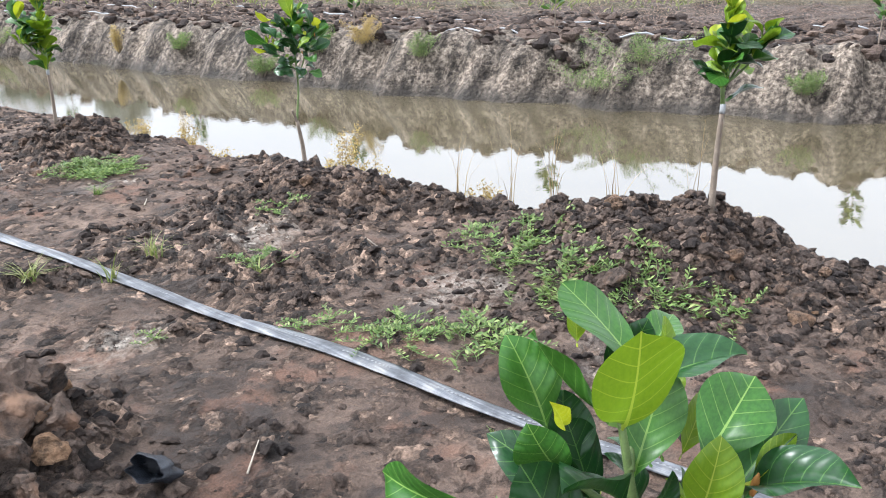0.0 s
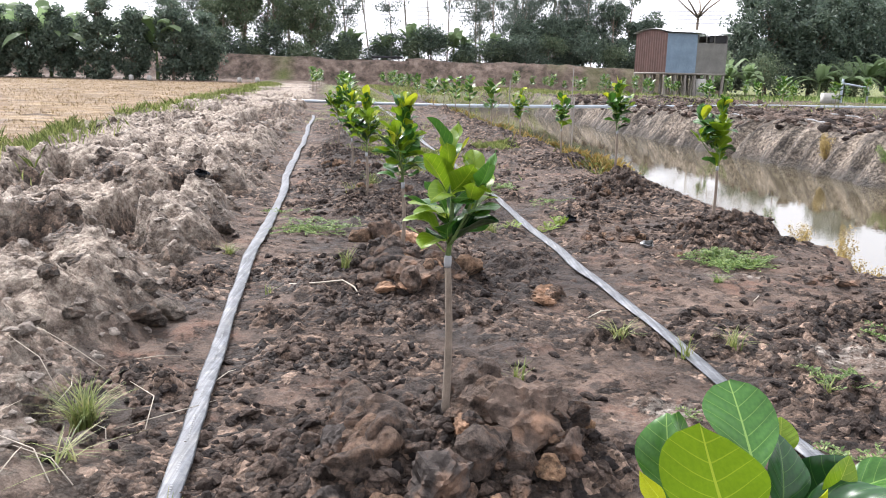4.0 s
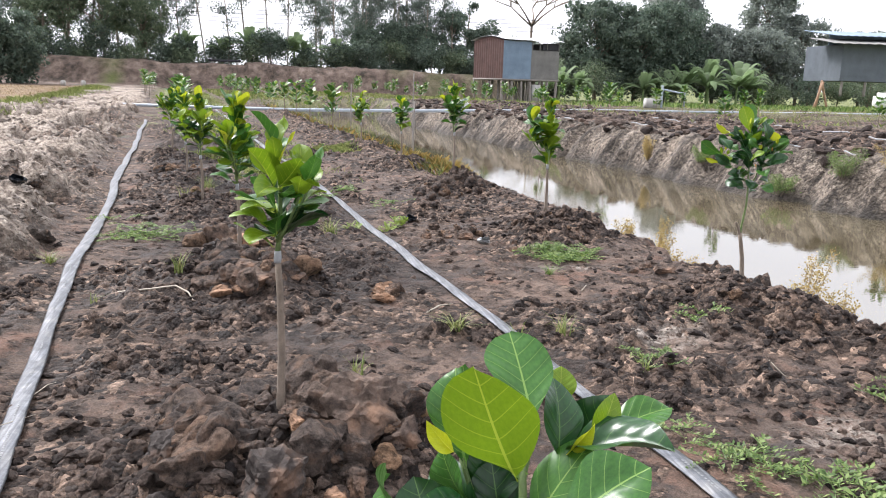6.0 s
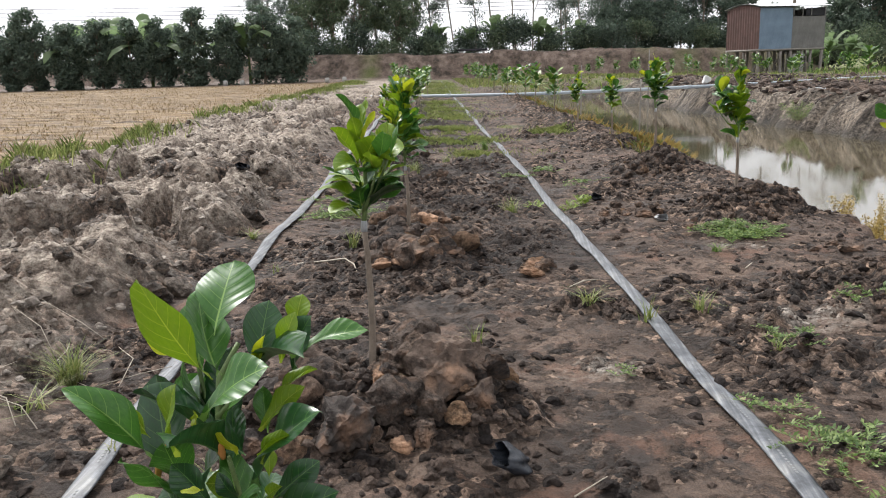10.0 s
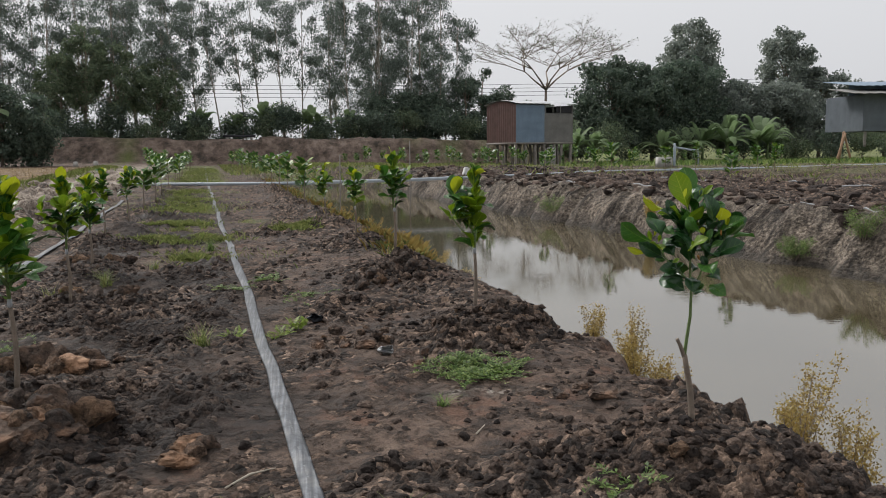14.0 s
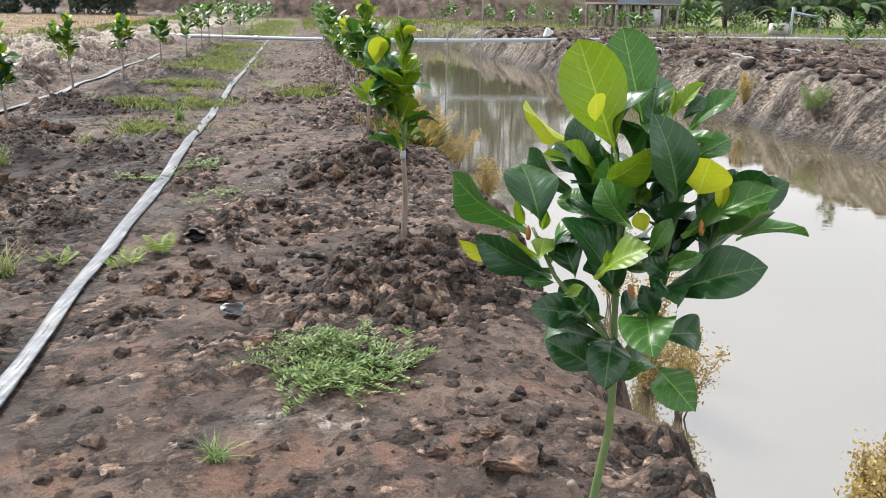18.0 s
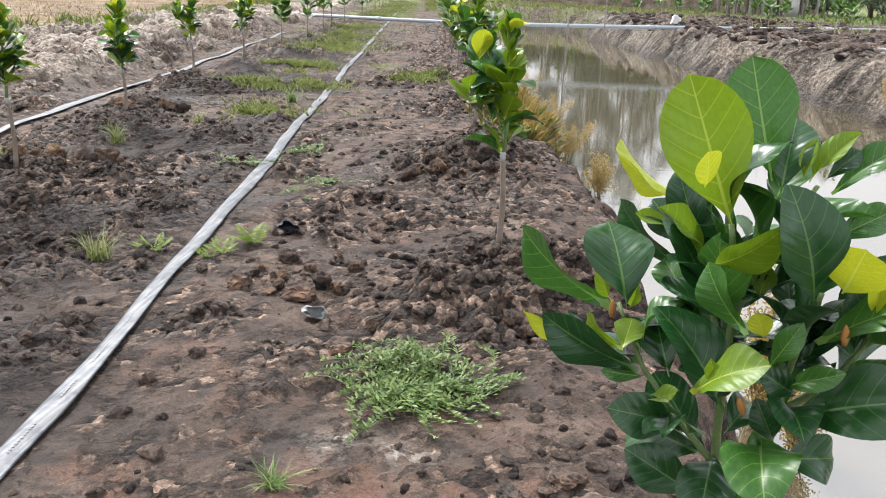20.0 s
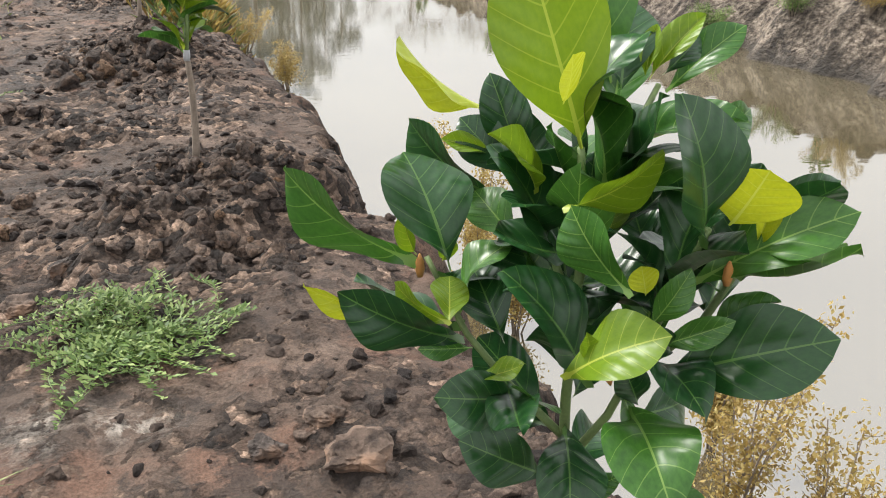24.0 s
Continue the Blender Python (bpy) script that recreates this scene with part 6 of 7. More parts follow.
def fern(x, y, fronds, size, seed):
    """Yellow-green fern: arching fronds with two rows of leaflets."""
    rng = random.Random(seed)
    top = thing("fern", "bright yellow-green fern beside the flat hose", "fern", (x, y, ground(x, y)), "ferns by the hose")
    for k in range(fronds):
        a, el = rng.uniform(0, 6.283), rng.uniform(0.6, 1.3)
        V = []
        n = 15
        for i in range(1, n + 1):
            f = i / n
            p = Vector((math.cos(a) * math.cos(el) * size * f, math.sin(a) * math.cos(el) * size * f, size * (math.sin(el) * f - 0.3 * f * f)))
            ln = size * 0.27 * math.sin(math.pi * (0.15 + 0.8 * f)) + 0.004
            for sgn in (-1, 1):
                d = Vector((-math.sin(a) * sgn + 0.35 * math.cos(a), math.cos(a) * sgn + 0.35 * math.sin(a), -0.1)) * ln
                e = Vector((math.cos(a), math.sin(a), 0.6)) * size * 0.017
                V += [p, p + d * 0.5 + e, p + d, p + d * 0.5 - e]
        part("frond", quick_mesh("frond", np.array([tuple(v) for v in V]), np.arange(len(V)).reshape(-1, 4), FERNM), None, top)


FERNM = foliage_material("fern_leaflets", [(0, (0.16, 0.27, 0.04)), (0.6, (0.27, 0.39, 0.06)), (1, (0.40, 0.48, 0.12))], 0.35)
CREEP = "low creeping green weed with small leaves on bare soil"
for k, (x, y, r, n, size) in enumerate([
        (3.09, 6.17, 0.30, 170, 0.026), (2.68, 3.57, 0.16, 26, 0.026), (2.53, 2.33, 0.22, 40, 0.026), (2.76, 2.06, 0.24, 46, 0.032),
        (3.69, 2.90, 0.17, 22, 0.028), (3.62, 2.50, 0.30, 50, 0.032), (3.38, 2.11, 0.24, 40, 0.032), (3.53, 1.69, 0.24, 40, 0.034), (3.24, 4.10, 0.15, 18, 0.030),
        (1.81, 3.12, 0.07, 10, 0.022), (-0.45, 7.39, 0.42, 60, 0.024), (2.36, 2.70, 0.14, 18, 0.024), (3.59, 1.37, 0.16, 22, 0.028),
        (1.25, 9.74, 0.22, 20, 0.026), (1.66, 10.33, 0.26, 22, 0.030), (2.07, 9.20, 0.2, 14, 0.026), (1.90, 8.94, 0.15, 10, 0.026), (-0.87, 8.31, 0.2, 20, 0.026)]):
    weed_patch(x, y, r, int(n * 0.8), size, WEEDM, 800 + k, CREEP, 0.018 + 0.06 * r)
for k, (x, y) in enumerate([(1.79, 1.18), (1.72, 1.04), (1.91, 1.01)]):
    weed_patch(x, y, 0.13, 16, 0.034, WEEDM, 830 + k, "pale green leafy weed with upright stems", 0.09)
for k, (x, y, n, h, sp, m) in enumerate([
        (1.08, 3.57, 22, 0.16, 0.12, GRASSM), (1.72, 4.10, 40, 0.14, 0.20, GRASSM), (2.34, 4.03, 34, 0.16, 0.18, GRASSM), (2.59, 3.43, 16, 0.10, 0.12, GRASSM),
        (-0.83, 2.96, 150, 0.26, 0.24, GRASSM), (-0.95, 6.13, 40, 0.14, 0.16, GRASSM), (-0.44, 5.11, 14, 0.10, 0.1, GRASSM), (0.03, 5.61, 30, 0.2, 0.14, GRASSM),
        (0.76, 13.14, 90, 0.24, 0.24, WEEDM), (-0.08, 10.38, 70, 0.26, 0.24, GRASSM), (0.27, 11.42, 40, 0.2, 0.25, GRASSM), (1.24, 7.43, 60, 0.24, 0.24, GRASSM),
        (2.76, 5.46, 40, 0.10, 0.14, WEEDM), (0.69, 1.35, 14, 0.12, 0.07, GRASSM), (0.36, 1.97, 16, 0.10, 0.12, GRASSM), (0.21, 2.03, 14, 0.10, 0.12, GRASSM), (2.03, 3.88, 16, 0.22, 0.16, GRASSM),
        (-0.70, 2.45, 30, 0.12, 0.3, GRASSM), (-0.19, 8.90, 30, 0.2, 0.2, GRASSM), (2.22, 1.57, 10, 0.1, 0.07, WEEDM), (-0.24, 2.21, 8, 0.12, 0.1, GRASSM)]):
    grass_tuft(x, y, n, h, sp, m, 860 + k, "thin green grass tuft on the bare soil")
for k in range(5):
    y = 2.0 + 0.42 * k
    grass_tuft(along(4.78 + 0.12 * math.sin(5.0 * k), y), y, 7, 0.62 if k % 3 else 0.8, 0.22, STRAWM, 1200 + k, "sparse tall dry grass stalks on the canal edge", width=0.0025)
for k, (x, y, n, sz) in enumerate([(1.47, 7.60, 9, 0.15), (1.85, 7.64, 8, 0.14), (1.97, 7.82, 10, 0.19), (1.78, 7.59, 6, 0.10)]):
    fern(x, y, n, sz, 890 + k)


def grass_stuff(name, label, mat, count, place, tall, spread, seed, width=0.006):
    """Grass that nobody could count, as one mesh of blades."""
    rng = np.random.default_rng(seed)
    x, y = place(rng, count)
    z = surface(x, y)
    n = len(x)
    a = rng.random(n) * 6.283
    h = tall * (0.5 + 0.7 * rng.random(n))
    out = spread * rng.random(n)
    ca, sa = np.cos(a), np.sin(a)
    b = np.stack([x, y, z - 0.01], -1)
    m = b + np.stack([ca * out * 0.35, sa * out * 0.35, h * 0.6], -1)
    t = b + np.stack([ca * out, sa * out, h], -1)
    side = np.stack([-sa, ca, 0 * a], -1) * (width * (0.6 + 0.8 * rng.random(n)))[:, None]
    V = np.stack([b - side, b + side, m + side * 0.7, t, m - side * 0.7], 1).reshape(-1, 3)
    return tagged(new(name, quick_mesh(name, V, np.arange(5 * n).reshape(n, 5), mat)), label, "grass", kind="stuff")


def strip_places(rng, count):
    """Green patches between the rows further along."""
    y = 11 + 60 * rng.random(count * 3) ** 1.5
    s = rng.uniform(0.5, 3.2, count * 3)
    x = along(s, y)
    want = step(0.0, 0.35, fbm(x, y, 1.3, 87) + 0.9 * step(20, 70, y) - 0.15) * np.exp(-((s - 1.85) ** 2) / 0.9)
    keep = rng.random(count * 3) < want
    return x[keep][:count], y[keep][:count]


def green_patches(rng, count):
    """The larger grass patches beside the hose."""
    spots = [(0.15, 14.9, 0.75, 0.45), (-0.25, 17.2, 0.5, 0.5), (-0.7, 21.5, 0.7, 1.2), (-1.0, 25.0, 0.6, 1.6), (-1.6, 29.5, 0.6, 1.8), (0.75, 12.3, 0.25, 0.2), (1.9, 16.0, 0.3, 0.3), (-2.4, 38.0, 1.0, 3.0), (-3.0, 45.0, 1.0, 4.0), (-4.0, 56.0, 1.0, 5.0)]
    pick = rng.integers(0, len(spots), count)
    sx = np.array(spots)[pick]
    x, y = sx[:, 0] + sx[:, 2] * rng.standard_normal(count) * 0.55, sx[:, 1] + sx[:, 3] * rng.standard_normal(count) * 0.6
    keep = fbm(x, y, 0.5, 131) > -0.12
    return x[keep], y[keep]


def field_edge(rng, count):
    y = 3 + 62 * rng.random(count) ** 1.2
    s = -4.8 + 0.5 * rng.standard_normal(count)
    bunch = vnoise(s, y, 1.4, 97) + 0.5 * vnoise(s, y, 4.0, 98) > 0.0
    return along(s[bunch], y[bunch]), y[bunch]


def stubble(rng, count):
    y = 4 + 66 * rng.random(count) ** 1.4
    x = along(-5.6, y) - 34 * rng.random(count) ** 1.2
    row = np.round(y / 0.45) * 0.45 + 0.07 * rng.standard_normal(count)
    keep = vnoise(x, row, 1.6, 103) + 0.4 * vnoise(x, row, 0.5, 104) > -0.25
    return x[keep], row[keep]


def canal_edge(rng, count):
    y = 11.5 + 28 * rng.random(count) ** 1.2
    s = near_line(y) + 0.25 + 0.22 * rng.standard_normal(count) + 0.3 * step(12, 20, y)
    bunch = (vnoise(s, y, 1.1, 99) > -0.35)
    return along(s[bunch], y[bunch]), y[bunch]


def far_green(rng, count):
    y = 12 + 68 * rng.random(count)
    s = far_line(np.minimum(y, 45)) + 3.0 + 8.0 * step(34, 18, y) + 36 * rng.random(count) ** 1.1
    bunch = vnoise(s, y, 2.2, 101) + 0.4 * step(14, 30, s) > -0.1
    return along(s[bunch], y[bunch]), y[bunch]


def canal_end(rng, count):
    y = 47 + 35 * rng.random(count)
    return along(3.5 + 16 * rng.random(count), y), y


LAWN = foliage_material("short_grass", [(0, (0.13, 0.17, 0.05)), (0.5, (0.25, 0.31, 0.09)), (1, (0.40, 0.40, 0.17))], 0.45)
grass_stuff("bed_grass", "short green grass in patches between the rows", GRASSM, 9000, strip_places, 0.07, 0.12, 31, 0.006)
grass_stuff("grass_patches", "bright green grass patches beside the hose", LAWN, 26000, green_patches, 0.085, 0.13, 38, 0.008)
grass_stuff("field_edge_weeds", "green weeds along the edge of the stubble field", LAWN, 24000, field_edge, 0.24, 0.20, 32, 0.010)
grass_stuff("rice_stubble", "dry yellow rice stubble in rows", STRAWM, 30000, stubble, 0.11, 0.09, 33, 0.010)
grass_stuff("canal_edge_grass", "yellowing grass and reeds on the canal edge", LAWN, 9000, canal_edge, 0.15, 0.2, 34, 0.004)
grass_stuff("canal_edge_gold", "yellow dry weeds on the canal edge", GOLD, 12000, canal_edge, 0.19, 0.20, 35, 0.0035)
grass_stuff("far_bed_grass", "rank green weeds over the far beds", LAWN, 7000, far_green, 0.20, 0.28, 36, 0.018)


def far_field(rng, count):
    """Rank growth over the far beds towards the trees."""
    y = 42 + 42 * rng.random(count)
    x = 17 + 62 * rng.random(count)
    keep = fbm(x, y, 4.0, 141) + 0.25 * step(60, 80, y) - 2.0 * ((x > 0.24 * y) & (x < 0.24 * y + 12) & (y > 48) & (y < 80)) > -0.12
    return x[keep], y[keep]


grass_stuff("far_field_weeds", "rank green weeds over the far beds below the trees", WEEDM, 16000, far_field, 0.38, 0.45, 39, 0.045)
grass_stuff("dike_foot_grass", "green and straw grass at the foot of the dike", GRASSM, 7000, canal_end, 0.22, 0.25, 37, 0.03)


# ---- yellow bushes at the water's edge ----
def gold_bush(x, y, z, tall, wide, seed, mat=None, label="feathery yellow-brown bush at the water's edge", stems=9, name="bush"):
    rng = np.random.default_rng(seed)
    top = thing(name, label, "bush", (x, y, z), "bushes on the canal banks")
    lines, pts = [], []
    for k in range(stems):
        a = rng.random() * 6.283
        tip = np.array([math.cos(a) * wide * rng.random(), math.sin(a) * wide * rng.random(), tall * (0.55 + 0.45 * rng.random())])
        lines.append(tube([(0, 0, -0.1), tuple(tip * (0.45, 0.45, 0.5)), tuple(tip)], [0.006, 0.004, 0.002], 4))
        for j in range(14):
            f = 0.25 + 0.75 * j / 13
            c = np.array([tip[0] * f, tip[1] * f, tip[2] * f])
            w = wide * 0.30 * (1.15 - f)
            e = c + np.array([rng.standard_normal() * w, rng.standard_normal() * w, 0.05 * tall])
            if j % 2 == 0:
                lines.append(tube([tuple(c), tuple(e)], [0.0025, 0.001], 3))
            for q in range(22):
                pts.append(c + (e - c) * rng.random() + rng.standard_normal(3) * 0.024)
    tagged(part("stem", joined(*lines), BARK, top), kind="stuff")
    V, F = cards(np.array(pts), 0.021, rng, 0, 0.5)
    tagged(part("foliage", quick_mesh("foliage", V, F, mat or GOLD), None, top), kind="stuff")


for k, (x, y, h, w) in enumerate([(5.04, 5.56, 0.85, 0.40), (5.23, 5.31, 0.6, 0.3), (4.94, 7.92, 0.75, 0.16), (4.92, 8.86, 0.6, 0.22), (4.78, 7.43, 0.6, 0.25), (5.11, 4.57, 0.45, 0.2), (5.55, 2.16, 0.7, 0.28), (5.26, 4.08, 0.6, 0.14), (4.87, 7.13, 0.5, 0.2), (5.31, 6.05, 0.5, 0.2), (4.39, 12.35, 0.5, 0.3), (4.15, 14.32, 0.6, 0.4), (3.96, 16.29, 0.6, 0.4), (3.62, 19.25, 0.7, 0.5), (3.18, 22.70, 0.7, 0.5)]):
    gold_bush(x, y, max(ground(x, y), WATER), h, w, 900 + k)
for k, (y, off, h, w, m) in enumerate([(19.5, 0.55, 0.7, 0.22, GOLD), (13.2, 0.5, 0.6, 0.5, WEEDM), (12.3, 0.7, 0.6, 0.5, GOLD), (7.6, 0.5, 0.7, 1.2, WEEDM), (6.9, 0.55, 0.6, 1.1, WEEDM), (14.6, 0.5, 0.4, 0.4, WEEDM), (24.5, 0.5, 0.6, 0.9, WEEDM), (17.0, 0.4, 0.4, 0.4, WEEDM), (10.8, 0.5, 0.5, 0.5, WEEDM), (4.4, 0.4, 0.4, 0.4, WEEDM)]):
    x = along(float(far_line(y)) + off, y)
    gold_bush(x, y, ground(x, y) - 0.03, h, w, 930 + k, m, "straggly bush rooted in the eroded far bank", 16)


# ---- black nursery bags and litter ----
BLACK = plain("black_film", (0.022, 0.026, 0.034), 0.26, 0, 0.2, 20, 0.5)
GREYFILM = plain("grey_film", (0.36, 0.37, 0.37), 0.45, 0, 0.4, 20, 0.3)


def crumpled_bag(x, y, size, seed, mat, label, z=0.0, turn=0.0):
    """A torn nursery bag: a crumpled sleeve, closed below and open above, tipped over."""
    rng = random.Random(seed)
    top = thing("plastic_bag", label, "plastic bag", (x, y, ground(x, y) + z), "litter on the bed", turn=turn)
    verts, faces = [], []
    n, m = 40, 12
    for i in range(m):
        f = i / (m - 1)
        for j in range(n):
            a = 2 * math.pi * j / n
            c, sn = math.cos(a), math.sin(a)
            fold = noise.noise(Vector((c * 1.5, sn * 1.5, f * 1.2 + seed))) * 0.42 + noise.noise(Vector((c * 3.2, sn * 3.2, f * 2.5 + seed))) * 0.13
            r = size * (0.62 + 0.22 * math.sin(2.6 * f) + fold)
            rim = 0.35 * noise.noise(Vector((c * 1.5, sn * 1.5, seed * 3.0))) * f
            verts.append(Vector((c * r * 1.2, sn * r * 0.62, size * (1.35 * f + rim))))
    for i in range(m - 1):
        for j in range(n):
            a, b = i * n + j, i * n + (j + 1) % n
            faces.append((a, b, b + n, a + n))
    faces.append(tuple(range(n))[::-1])
    ob = part("film", (verts, faces), mat, top)
    ob.matrix_basis = pose(0, 0, size * 0.35, 62, 8, 0)
    sol = ob.modifiers.new("film", "SOLIDIFY")
    sol.thickness = 0.0015


crumpled_bag(1.32, 2.22, 0.075, 4, BLACK, "torn black plastic nursery bag lying on the soil", 0.005, -60)
crumpled_bag(0.87, 1.22, 0.105, 9, BLACK, "crumpled black plastic nursery bag at a sapling's foot", 0.01, 20)
crumpled_bag(2.58, 6.78, 0.055, 12, GREYFILM, "scrap of crumpled grey plastic on the soil")
crumpled_bag(2.11, 8.07, 0.06, 14, BLACK, "scrap of black plastic on the soil")
crumpled_bag(-1.69, 8.22, 0.07, 15, BLACK, "scrap of black plastic on the pale spoil")

TWIG = plain("pale_twig", (0.42, 0.37, 0.30), 0.8, 0, 0.3, 30, 0.2)


def twig(points, r, label="thin pale twig lying on the soil"):
    pts = [Vector((x, y, ground(x, y) + r + z)) for x, y, z in points]
    tagged(part("twig", tube(pts, [r] * (len(pts) - 1) + [r * 0.4], 5), TWIG), label, "twig", "twigs on the bed")


twig([(-0.34, 5.26, 0.0), (-0.10, 5.16, 0.02), (0.05, 5.18, 0.03), (0.14, 5.06, 0.03), (0.21, 4.87, 0.0)], 0.006)
twig([(1.64, 4.59, 0.0), (1.74, 4.69, 0.02), (1.85, 4.77, 0.0)], 0.006)
twig([(3.18, 3.24, 0.0), (3.24, 3.19, 0.01), (3.30, 3.23, 0.0)], 0.004)
twig([(0.29, 1.38, 0.0), (0.42, 1.40, 0.015), (0.50, 1.44, 0.0)], 0.004)
twig([(2.85, 5.01, 0.0), (2.91, 5.08, 0.01)], 0.005)
twig([(1.50, 2.01, 0.0), (1.62, 2.11, 0.01)], 0.004)


for k in range(16):
    r = random.Random(950 + k)
    x, y, a, ln = -0.75 + r.uniform(-0.45, 0.35), 2.5 + r.uniform(-0.5, 1.2), r.uniform(0, 3.1), r.uniform(0.15, 0.5)
    twig([(x, y, 0.01), (x + 0.5 * ln * math.cos(a), y + 0.5 * ln * math.sin(a), 0.04), (x + ln * math.cos(a + 0.3), y + ln * math.sin(a + 0.3), 0.02)], 0.0025, "dry straw stalk lying on the spoil")


# ---- posts, hoses and gear on the far bank ----
def stake(x, y, z0, z1, r, label, name="stake"):
    tagged(part(name, tube(stem_line((x, y, z0), (x + 0.02, y, z1)), r * 0.6, 7), POST), label, "post", "stakes in the canal")


stake(3.4, 27.5, -1.3, 1.25, 0.03, "thin grey stake standing in the canal")
stake(6.2, 31.5, -1.3, 1.7, 0.035, "thin grey stake standing in the canal")
stake(4.4, 21.0, -1.3, 0.9, 0.03, "thin grey stake standing in the canal")


def thin_hose(points, r, label):
    pts = []
    for a, b in zip(points, points[1:]):
        pts += stem_line(a, b, n=8)[:-1]
    pts = [Vector((p.x + 0.08 * math.sin(k * 0.9), p.y, ground(p.x, p.y) + r)) for k, p in enumerate(pts)]
    top = thing("flat_hose", label, "hose", group="white hoses on the far bank")
    part("tube", tube(pts, r, 6), PRINT, top)


for off in (1.75, 6.2):
    for k in range(7):
        y = 1.0 + 4.1 * k
        thin_hose([(along(float(far_line(y)) + off, y), y, 0), (along(float(far_line(y + 1.4)) + off + 0.15, y + 1.4), y + 1.4, 0), (along(float(far_line(y + 2.9)) + off - 0.1, y + 2.9), y + 2.9, 0)], 0.02, "length of white flat hose on the far bed")

WHITEP = plain("white_plaster", (0.62, 0.62, 0.61), 0.85, 0, 0.18, 1.5, 0.15)
BLUEPIPE = plain("blue_grey_pipe", (0.30, 0.35, 0.40), 0.4, 0, 0.15, 6, 0.05)


def pump_riser():
    x, y = 20.6, 39.5
    top = thing("pump_riser", "upright grey pipe with elbow and concrete block by the far pipe", "pipe", (x, y, ground(x, y)))
    part("riser", tube(stem_line((0, 0, -0.2), (0, 0, 1.15)), 0.06, 8), BLUEPIPE, top)
    part("arm", tube([(0, 0, 0.95), (0.9, 0, 0.8), (1.25, 0, 0.8), (1.28, 0, 0)], 0.05, 8), BLUEPIPE, top)
    part("block", bevelled(-0.55, 0, 0.22, 0.7, 0.5, 0.5, 0.03), CONC, top, "pale concrete block")


pump_riser()
tagged(part("boulder", (lambda c: (c[0] * (0.22, 0.18, 0.2) + (9.0, 34.6, ground(9.0, 34.6) + 0.1), [tuple(map(int, f)) for f in c[1]]))(clod_mesh(77, 3, 0.9, 0.3, 6)), WHITEP), "pale grey block of stone on the bank beside the pipe", "stone")


def house():
    """House on posts with a long tin roof and a lean-to awning."""
    x0, y0 = 57.0, 74.0
    z0 = ground(60, 78) + 1.9
    top = thing("house", "grey boarded house with tin roofs among the far trees", "house", (x0, y0, z0), turn=-10)
    part("wall", bevelled(6.5, 4, 2.9, 13, 8, 3.6, 0.03), plain("grey_boards", (0.10, 0.115, 0.135), 0.8, 0, 0.25, 1, 0.2), top, smooth=False)
    for k, (zz, y1, y2, lift, wdt) in enumerate(((4.7, -1.6, 4.2, 0.75, 15.5), (5.6, 1.0, 8.8, 0.9, 12.0))):
        verts, faces = [], []
        for i in range(61):
            for j in range(2):
                verts.append((-1.6 + wdt * i / 60 + (1.5 if k else 0), y1 + (y2 - y1) * j, zz + lift * j + 0.03 * math.sin(i * math.pi / 2)))
        for i in range(60):
            faces.append((2 * i, 2 * i + 2, 2 * i + 3, 2 * i + 1))
        r = part("roof", (verts, faces), GREYS if k == 0 else BLUE, top, smooth=False)
        s = r.modifiers.new("thick", "SOLIDIFY")
        s.thickness = 0.04
    part("gable", bevelled(6.0, 4.2, 5.2, 11, 0.1, 1.4, 0.02), BLUE, top, smooth=False)
    window = part("window", box(8.0, -0.03, 3.5, 2.4, 0.1, 1.5), DARKIN, top, smooth=False)
    awning = part("awning", box(0, 0, 0, 3.0, 1.5, 0.05), TIN, top, "pale tilted tin awning", smooth=False)
    awning.matrix_basis = pose(7.6, -0.8, 4.35, 18, 0, 0)
    part("window_sill", box(8.0, -0.12, 2.6, 2.7, 0.25, 0.12), WHITEP, window, smooth=False)
    for k in range(6):
        part("post", tube(stem_line((0.4 + 2.4 * k, 0.3, -0.4), (0.4 + 2.4 * k, 0.3, 1.2)), 0.14, 7), POST, top)


house()


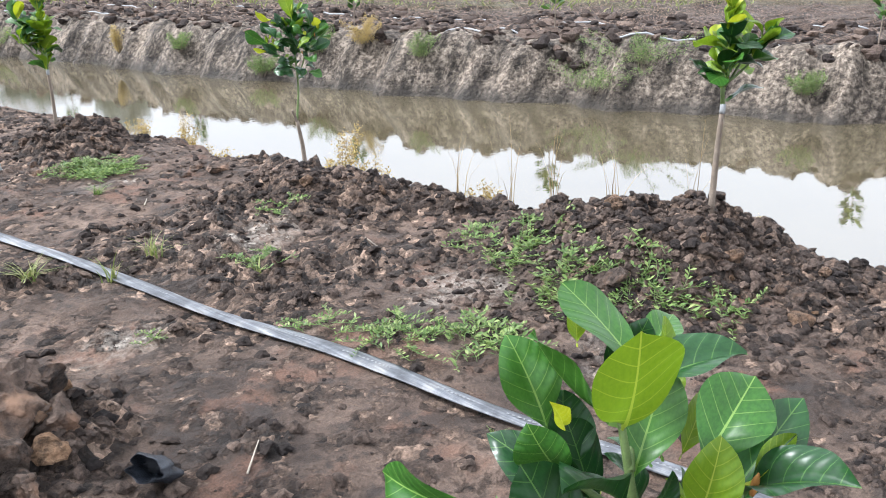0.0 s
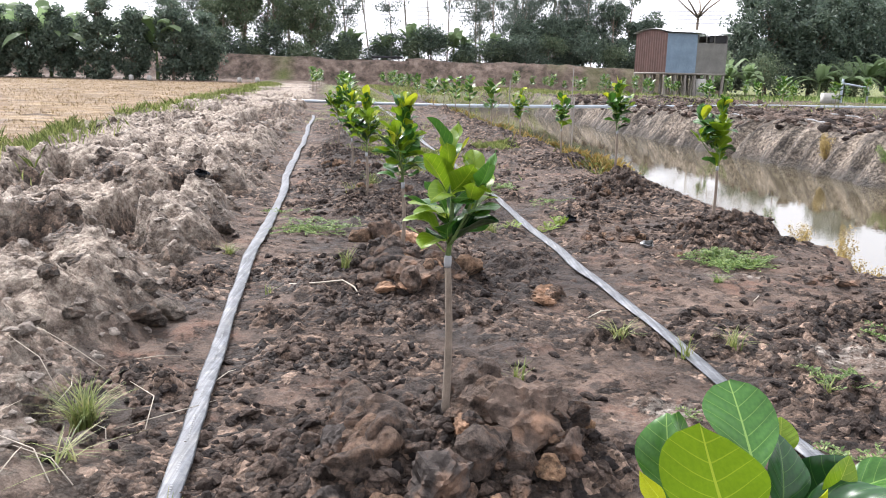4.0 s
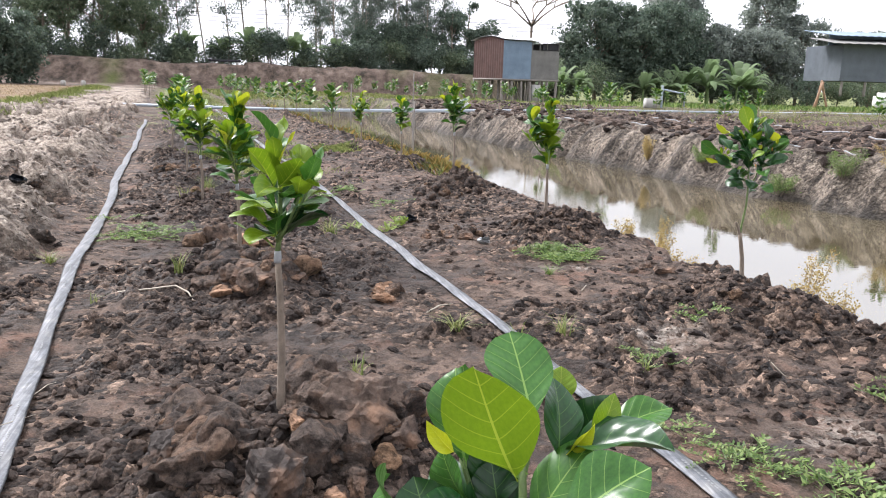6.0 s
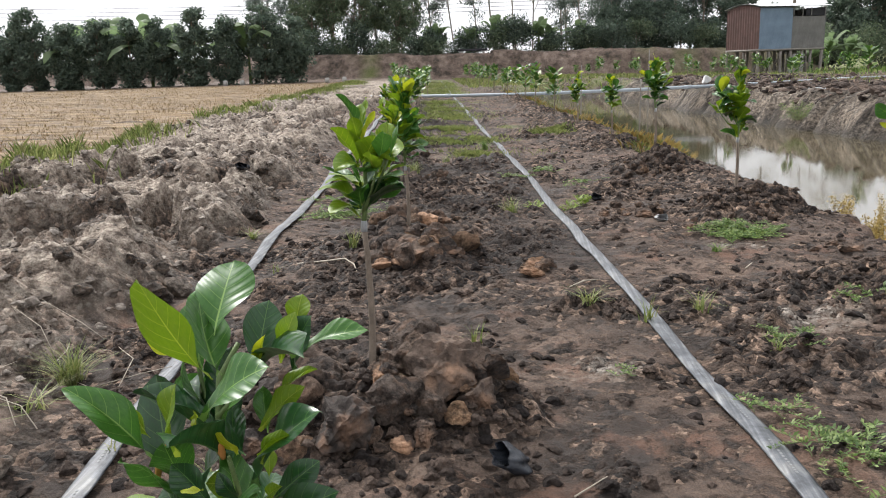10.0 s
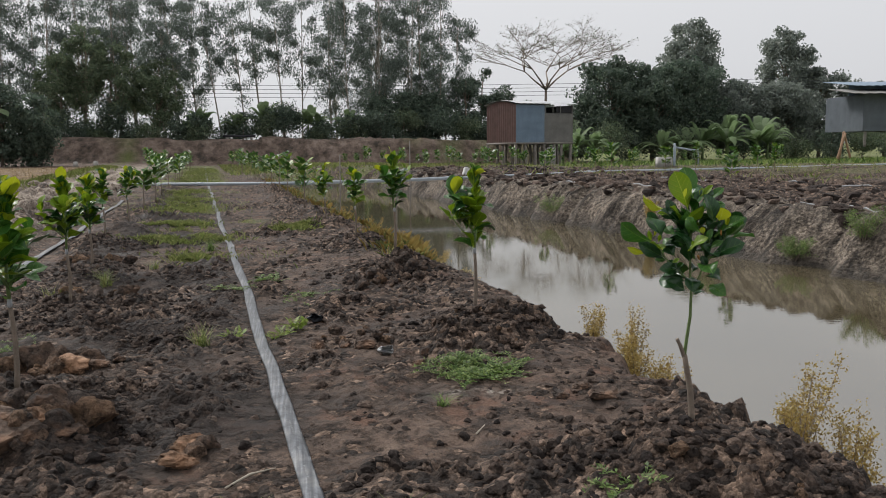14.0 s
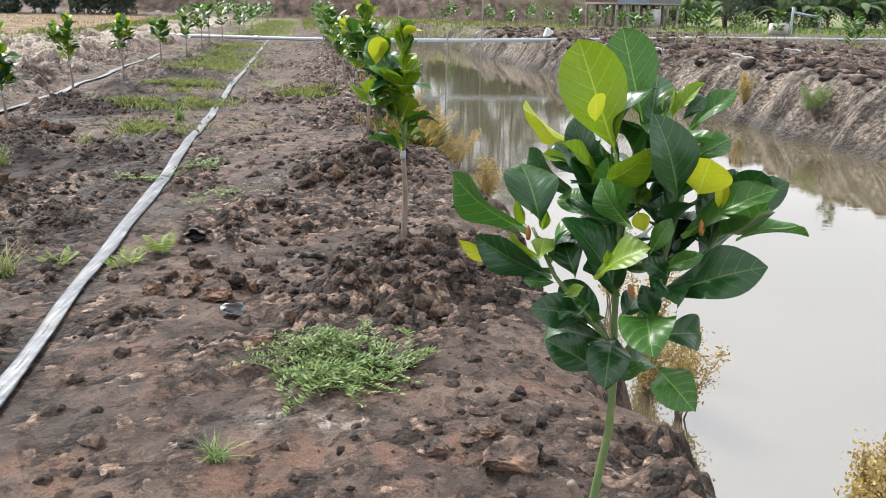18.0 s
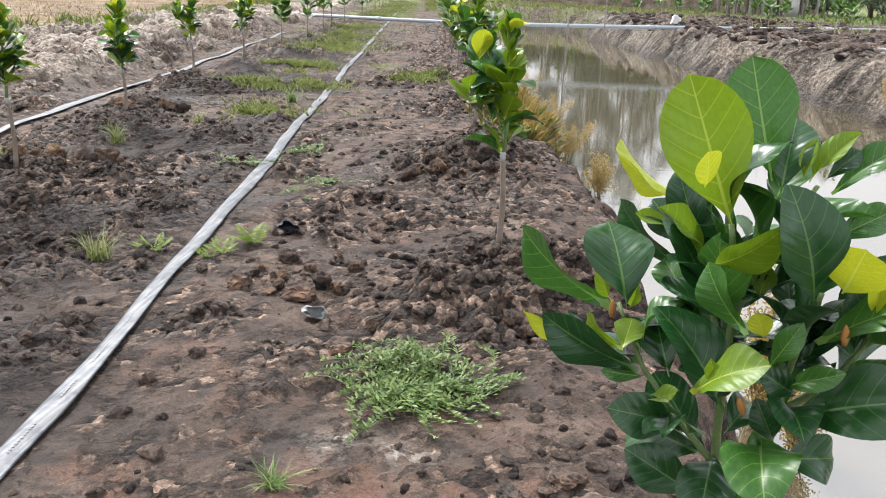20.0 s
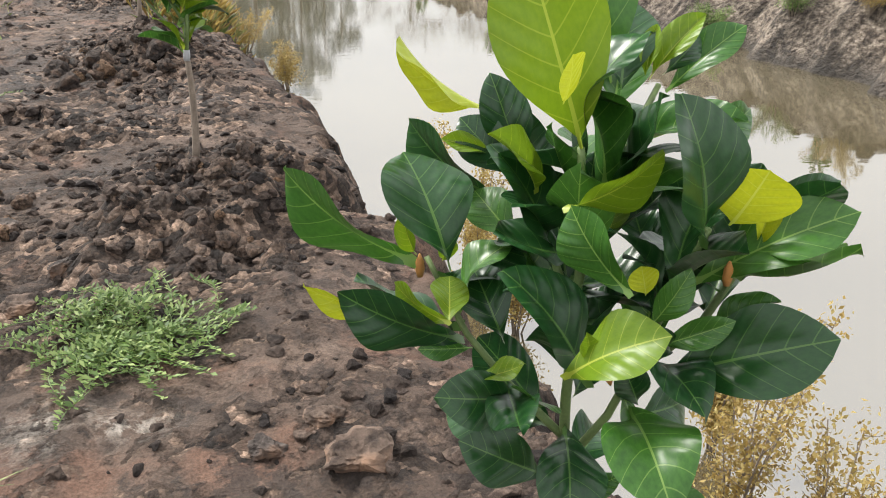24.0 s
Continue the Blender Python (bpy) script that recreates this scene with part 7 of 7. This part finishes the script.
def plinth(x, y, w, label):
    top = thing("white_plinth", label, "wall", (x, y, ground(x, y)), "white low walls by the house", turn=-8)
    part("body", bevelled(w / 2, 0, 0.55, w, 1.4, 1.1, 0.06), WHITEP, top)
    part("coping", bevelled(w / 2, 0, 1.18, w + 0.2, 1.6, 0.18, 0.04), WHITEP, top)
    part("end_cap", bevelled(-0.5, 0, 0.75, 1.0, 1.5, 1.6, 0.3), WHITEP, top)


plinth(49.5, 58.0, 7.5, "white plastered low wall with a coping in the weeds")
plinth(59.5, 57.0, 6.0, "white plastered low wall with a coping in the weeds")


def timber_frame():
    top = thing("timber_trestle", "brown timber trestle leaning together in the weeds", "trestle", (45.2, 60.5, ground(45.2, 60.5)))
    for a, b in (((-0.6, 0, 0), (0.1, 0, 2.3)), ((0.9, 0.2, 0), (0.0, 0.1, 2.4)), ((0.2, 0.9, 0), (0.05, 0.1, 2.3))):
        part("leg", tube(stem_line(a, b), 0.10, 6), plain("brown_timber", (0.30, 0.19, 0.12), 0.8, 0, 0.25, 4, 0.2), top)


timber_frame()


def culvert():
    x, y = -3.4, 88.0
    top = thing("slab_bench", "dark slab on short legs on top of the dike", "slab", (x, y, ground(x, y)))
    part("slab", bevelled(0, 0, 0.35, 3.2, 0.9, 0.22, 0.03), DARKIN, top)
    for k in (-1.2, 1.2):
        part("leg", bevelled(k, 0, 0.1, 0.25, 0.7, 0.4, 0.02), CONC, top)


culvert()


def cable(x0, x1, y, z0, sag, label):
    pts = [(x0 + (x1 - x0) * f, y, z0 - sag * 4 * f * (1 - f)) for f in np.linspace(0, 1, 24)]
    tagged(part("power_cable", tube(pts, 0.022, 4), DARKIN), label, "cable", "cables over the dike")


for k in range(4):
    cable(-70, 70, 100, 8.6 + 0.45 * k, 1.3, "thin dark overhead cable in front of the far trees")
for x in (-28.5, 11.0, 42.0):
    tagged(part("utility_pole", tube(stem_line((x, 100, 0), (x, 100, 10.2)), 0.14, 8), CONC), "grey concrete utility pole carrying the cables", "pole", "utility poles")
for k in range(4):
    x = -24 + 4.5 * k - 3 * (k % 2)
    tagged(part("marker_stone", bevelled(x, 70.5, ground(x, 70.5) + 0.2, 0.35, 0.3, 0.5, 0.06), CONC), "grey concrete marker stone at the foot of the trees", "marker", "marker stones")
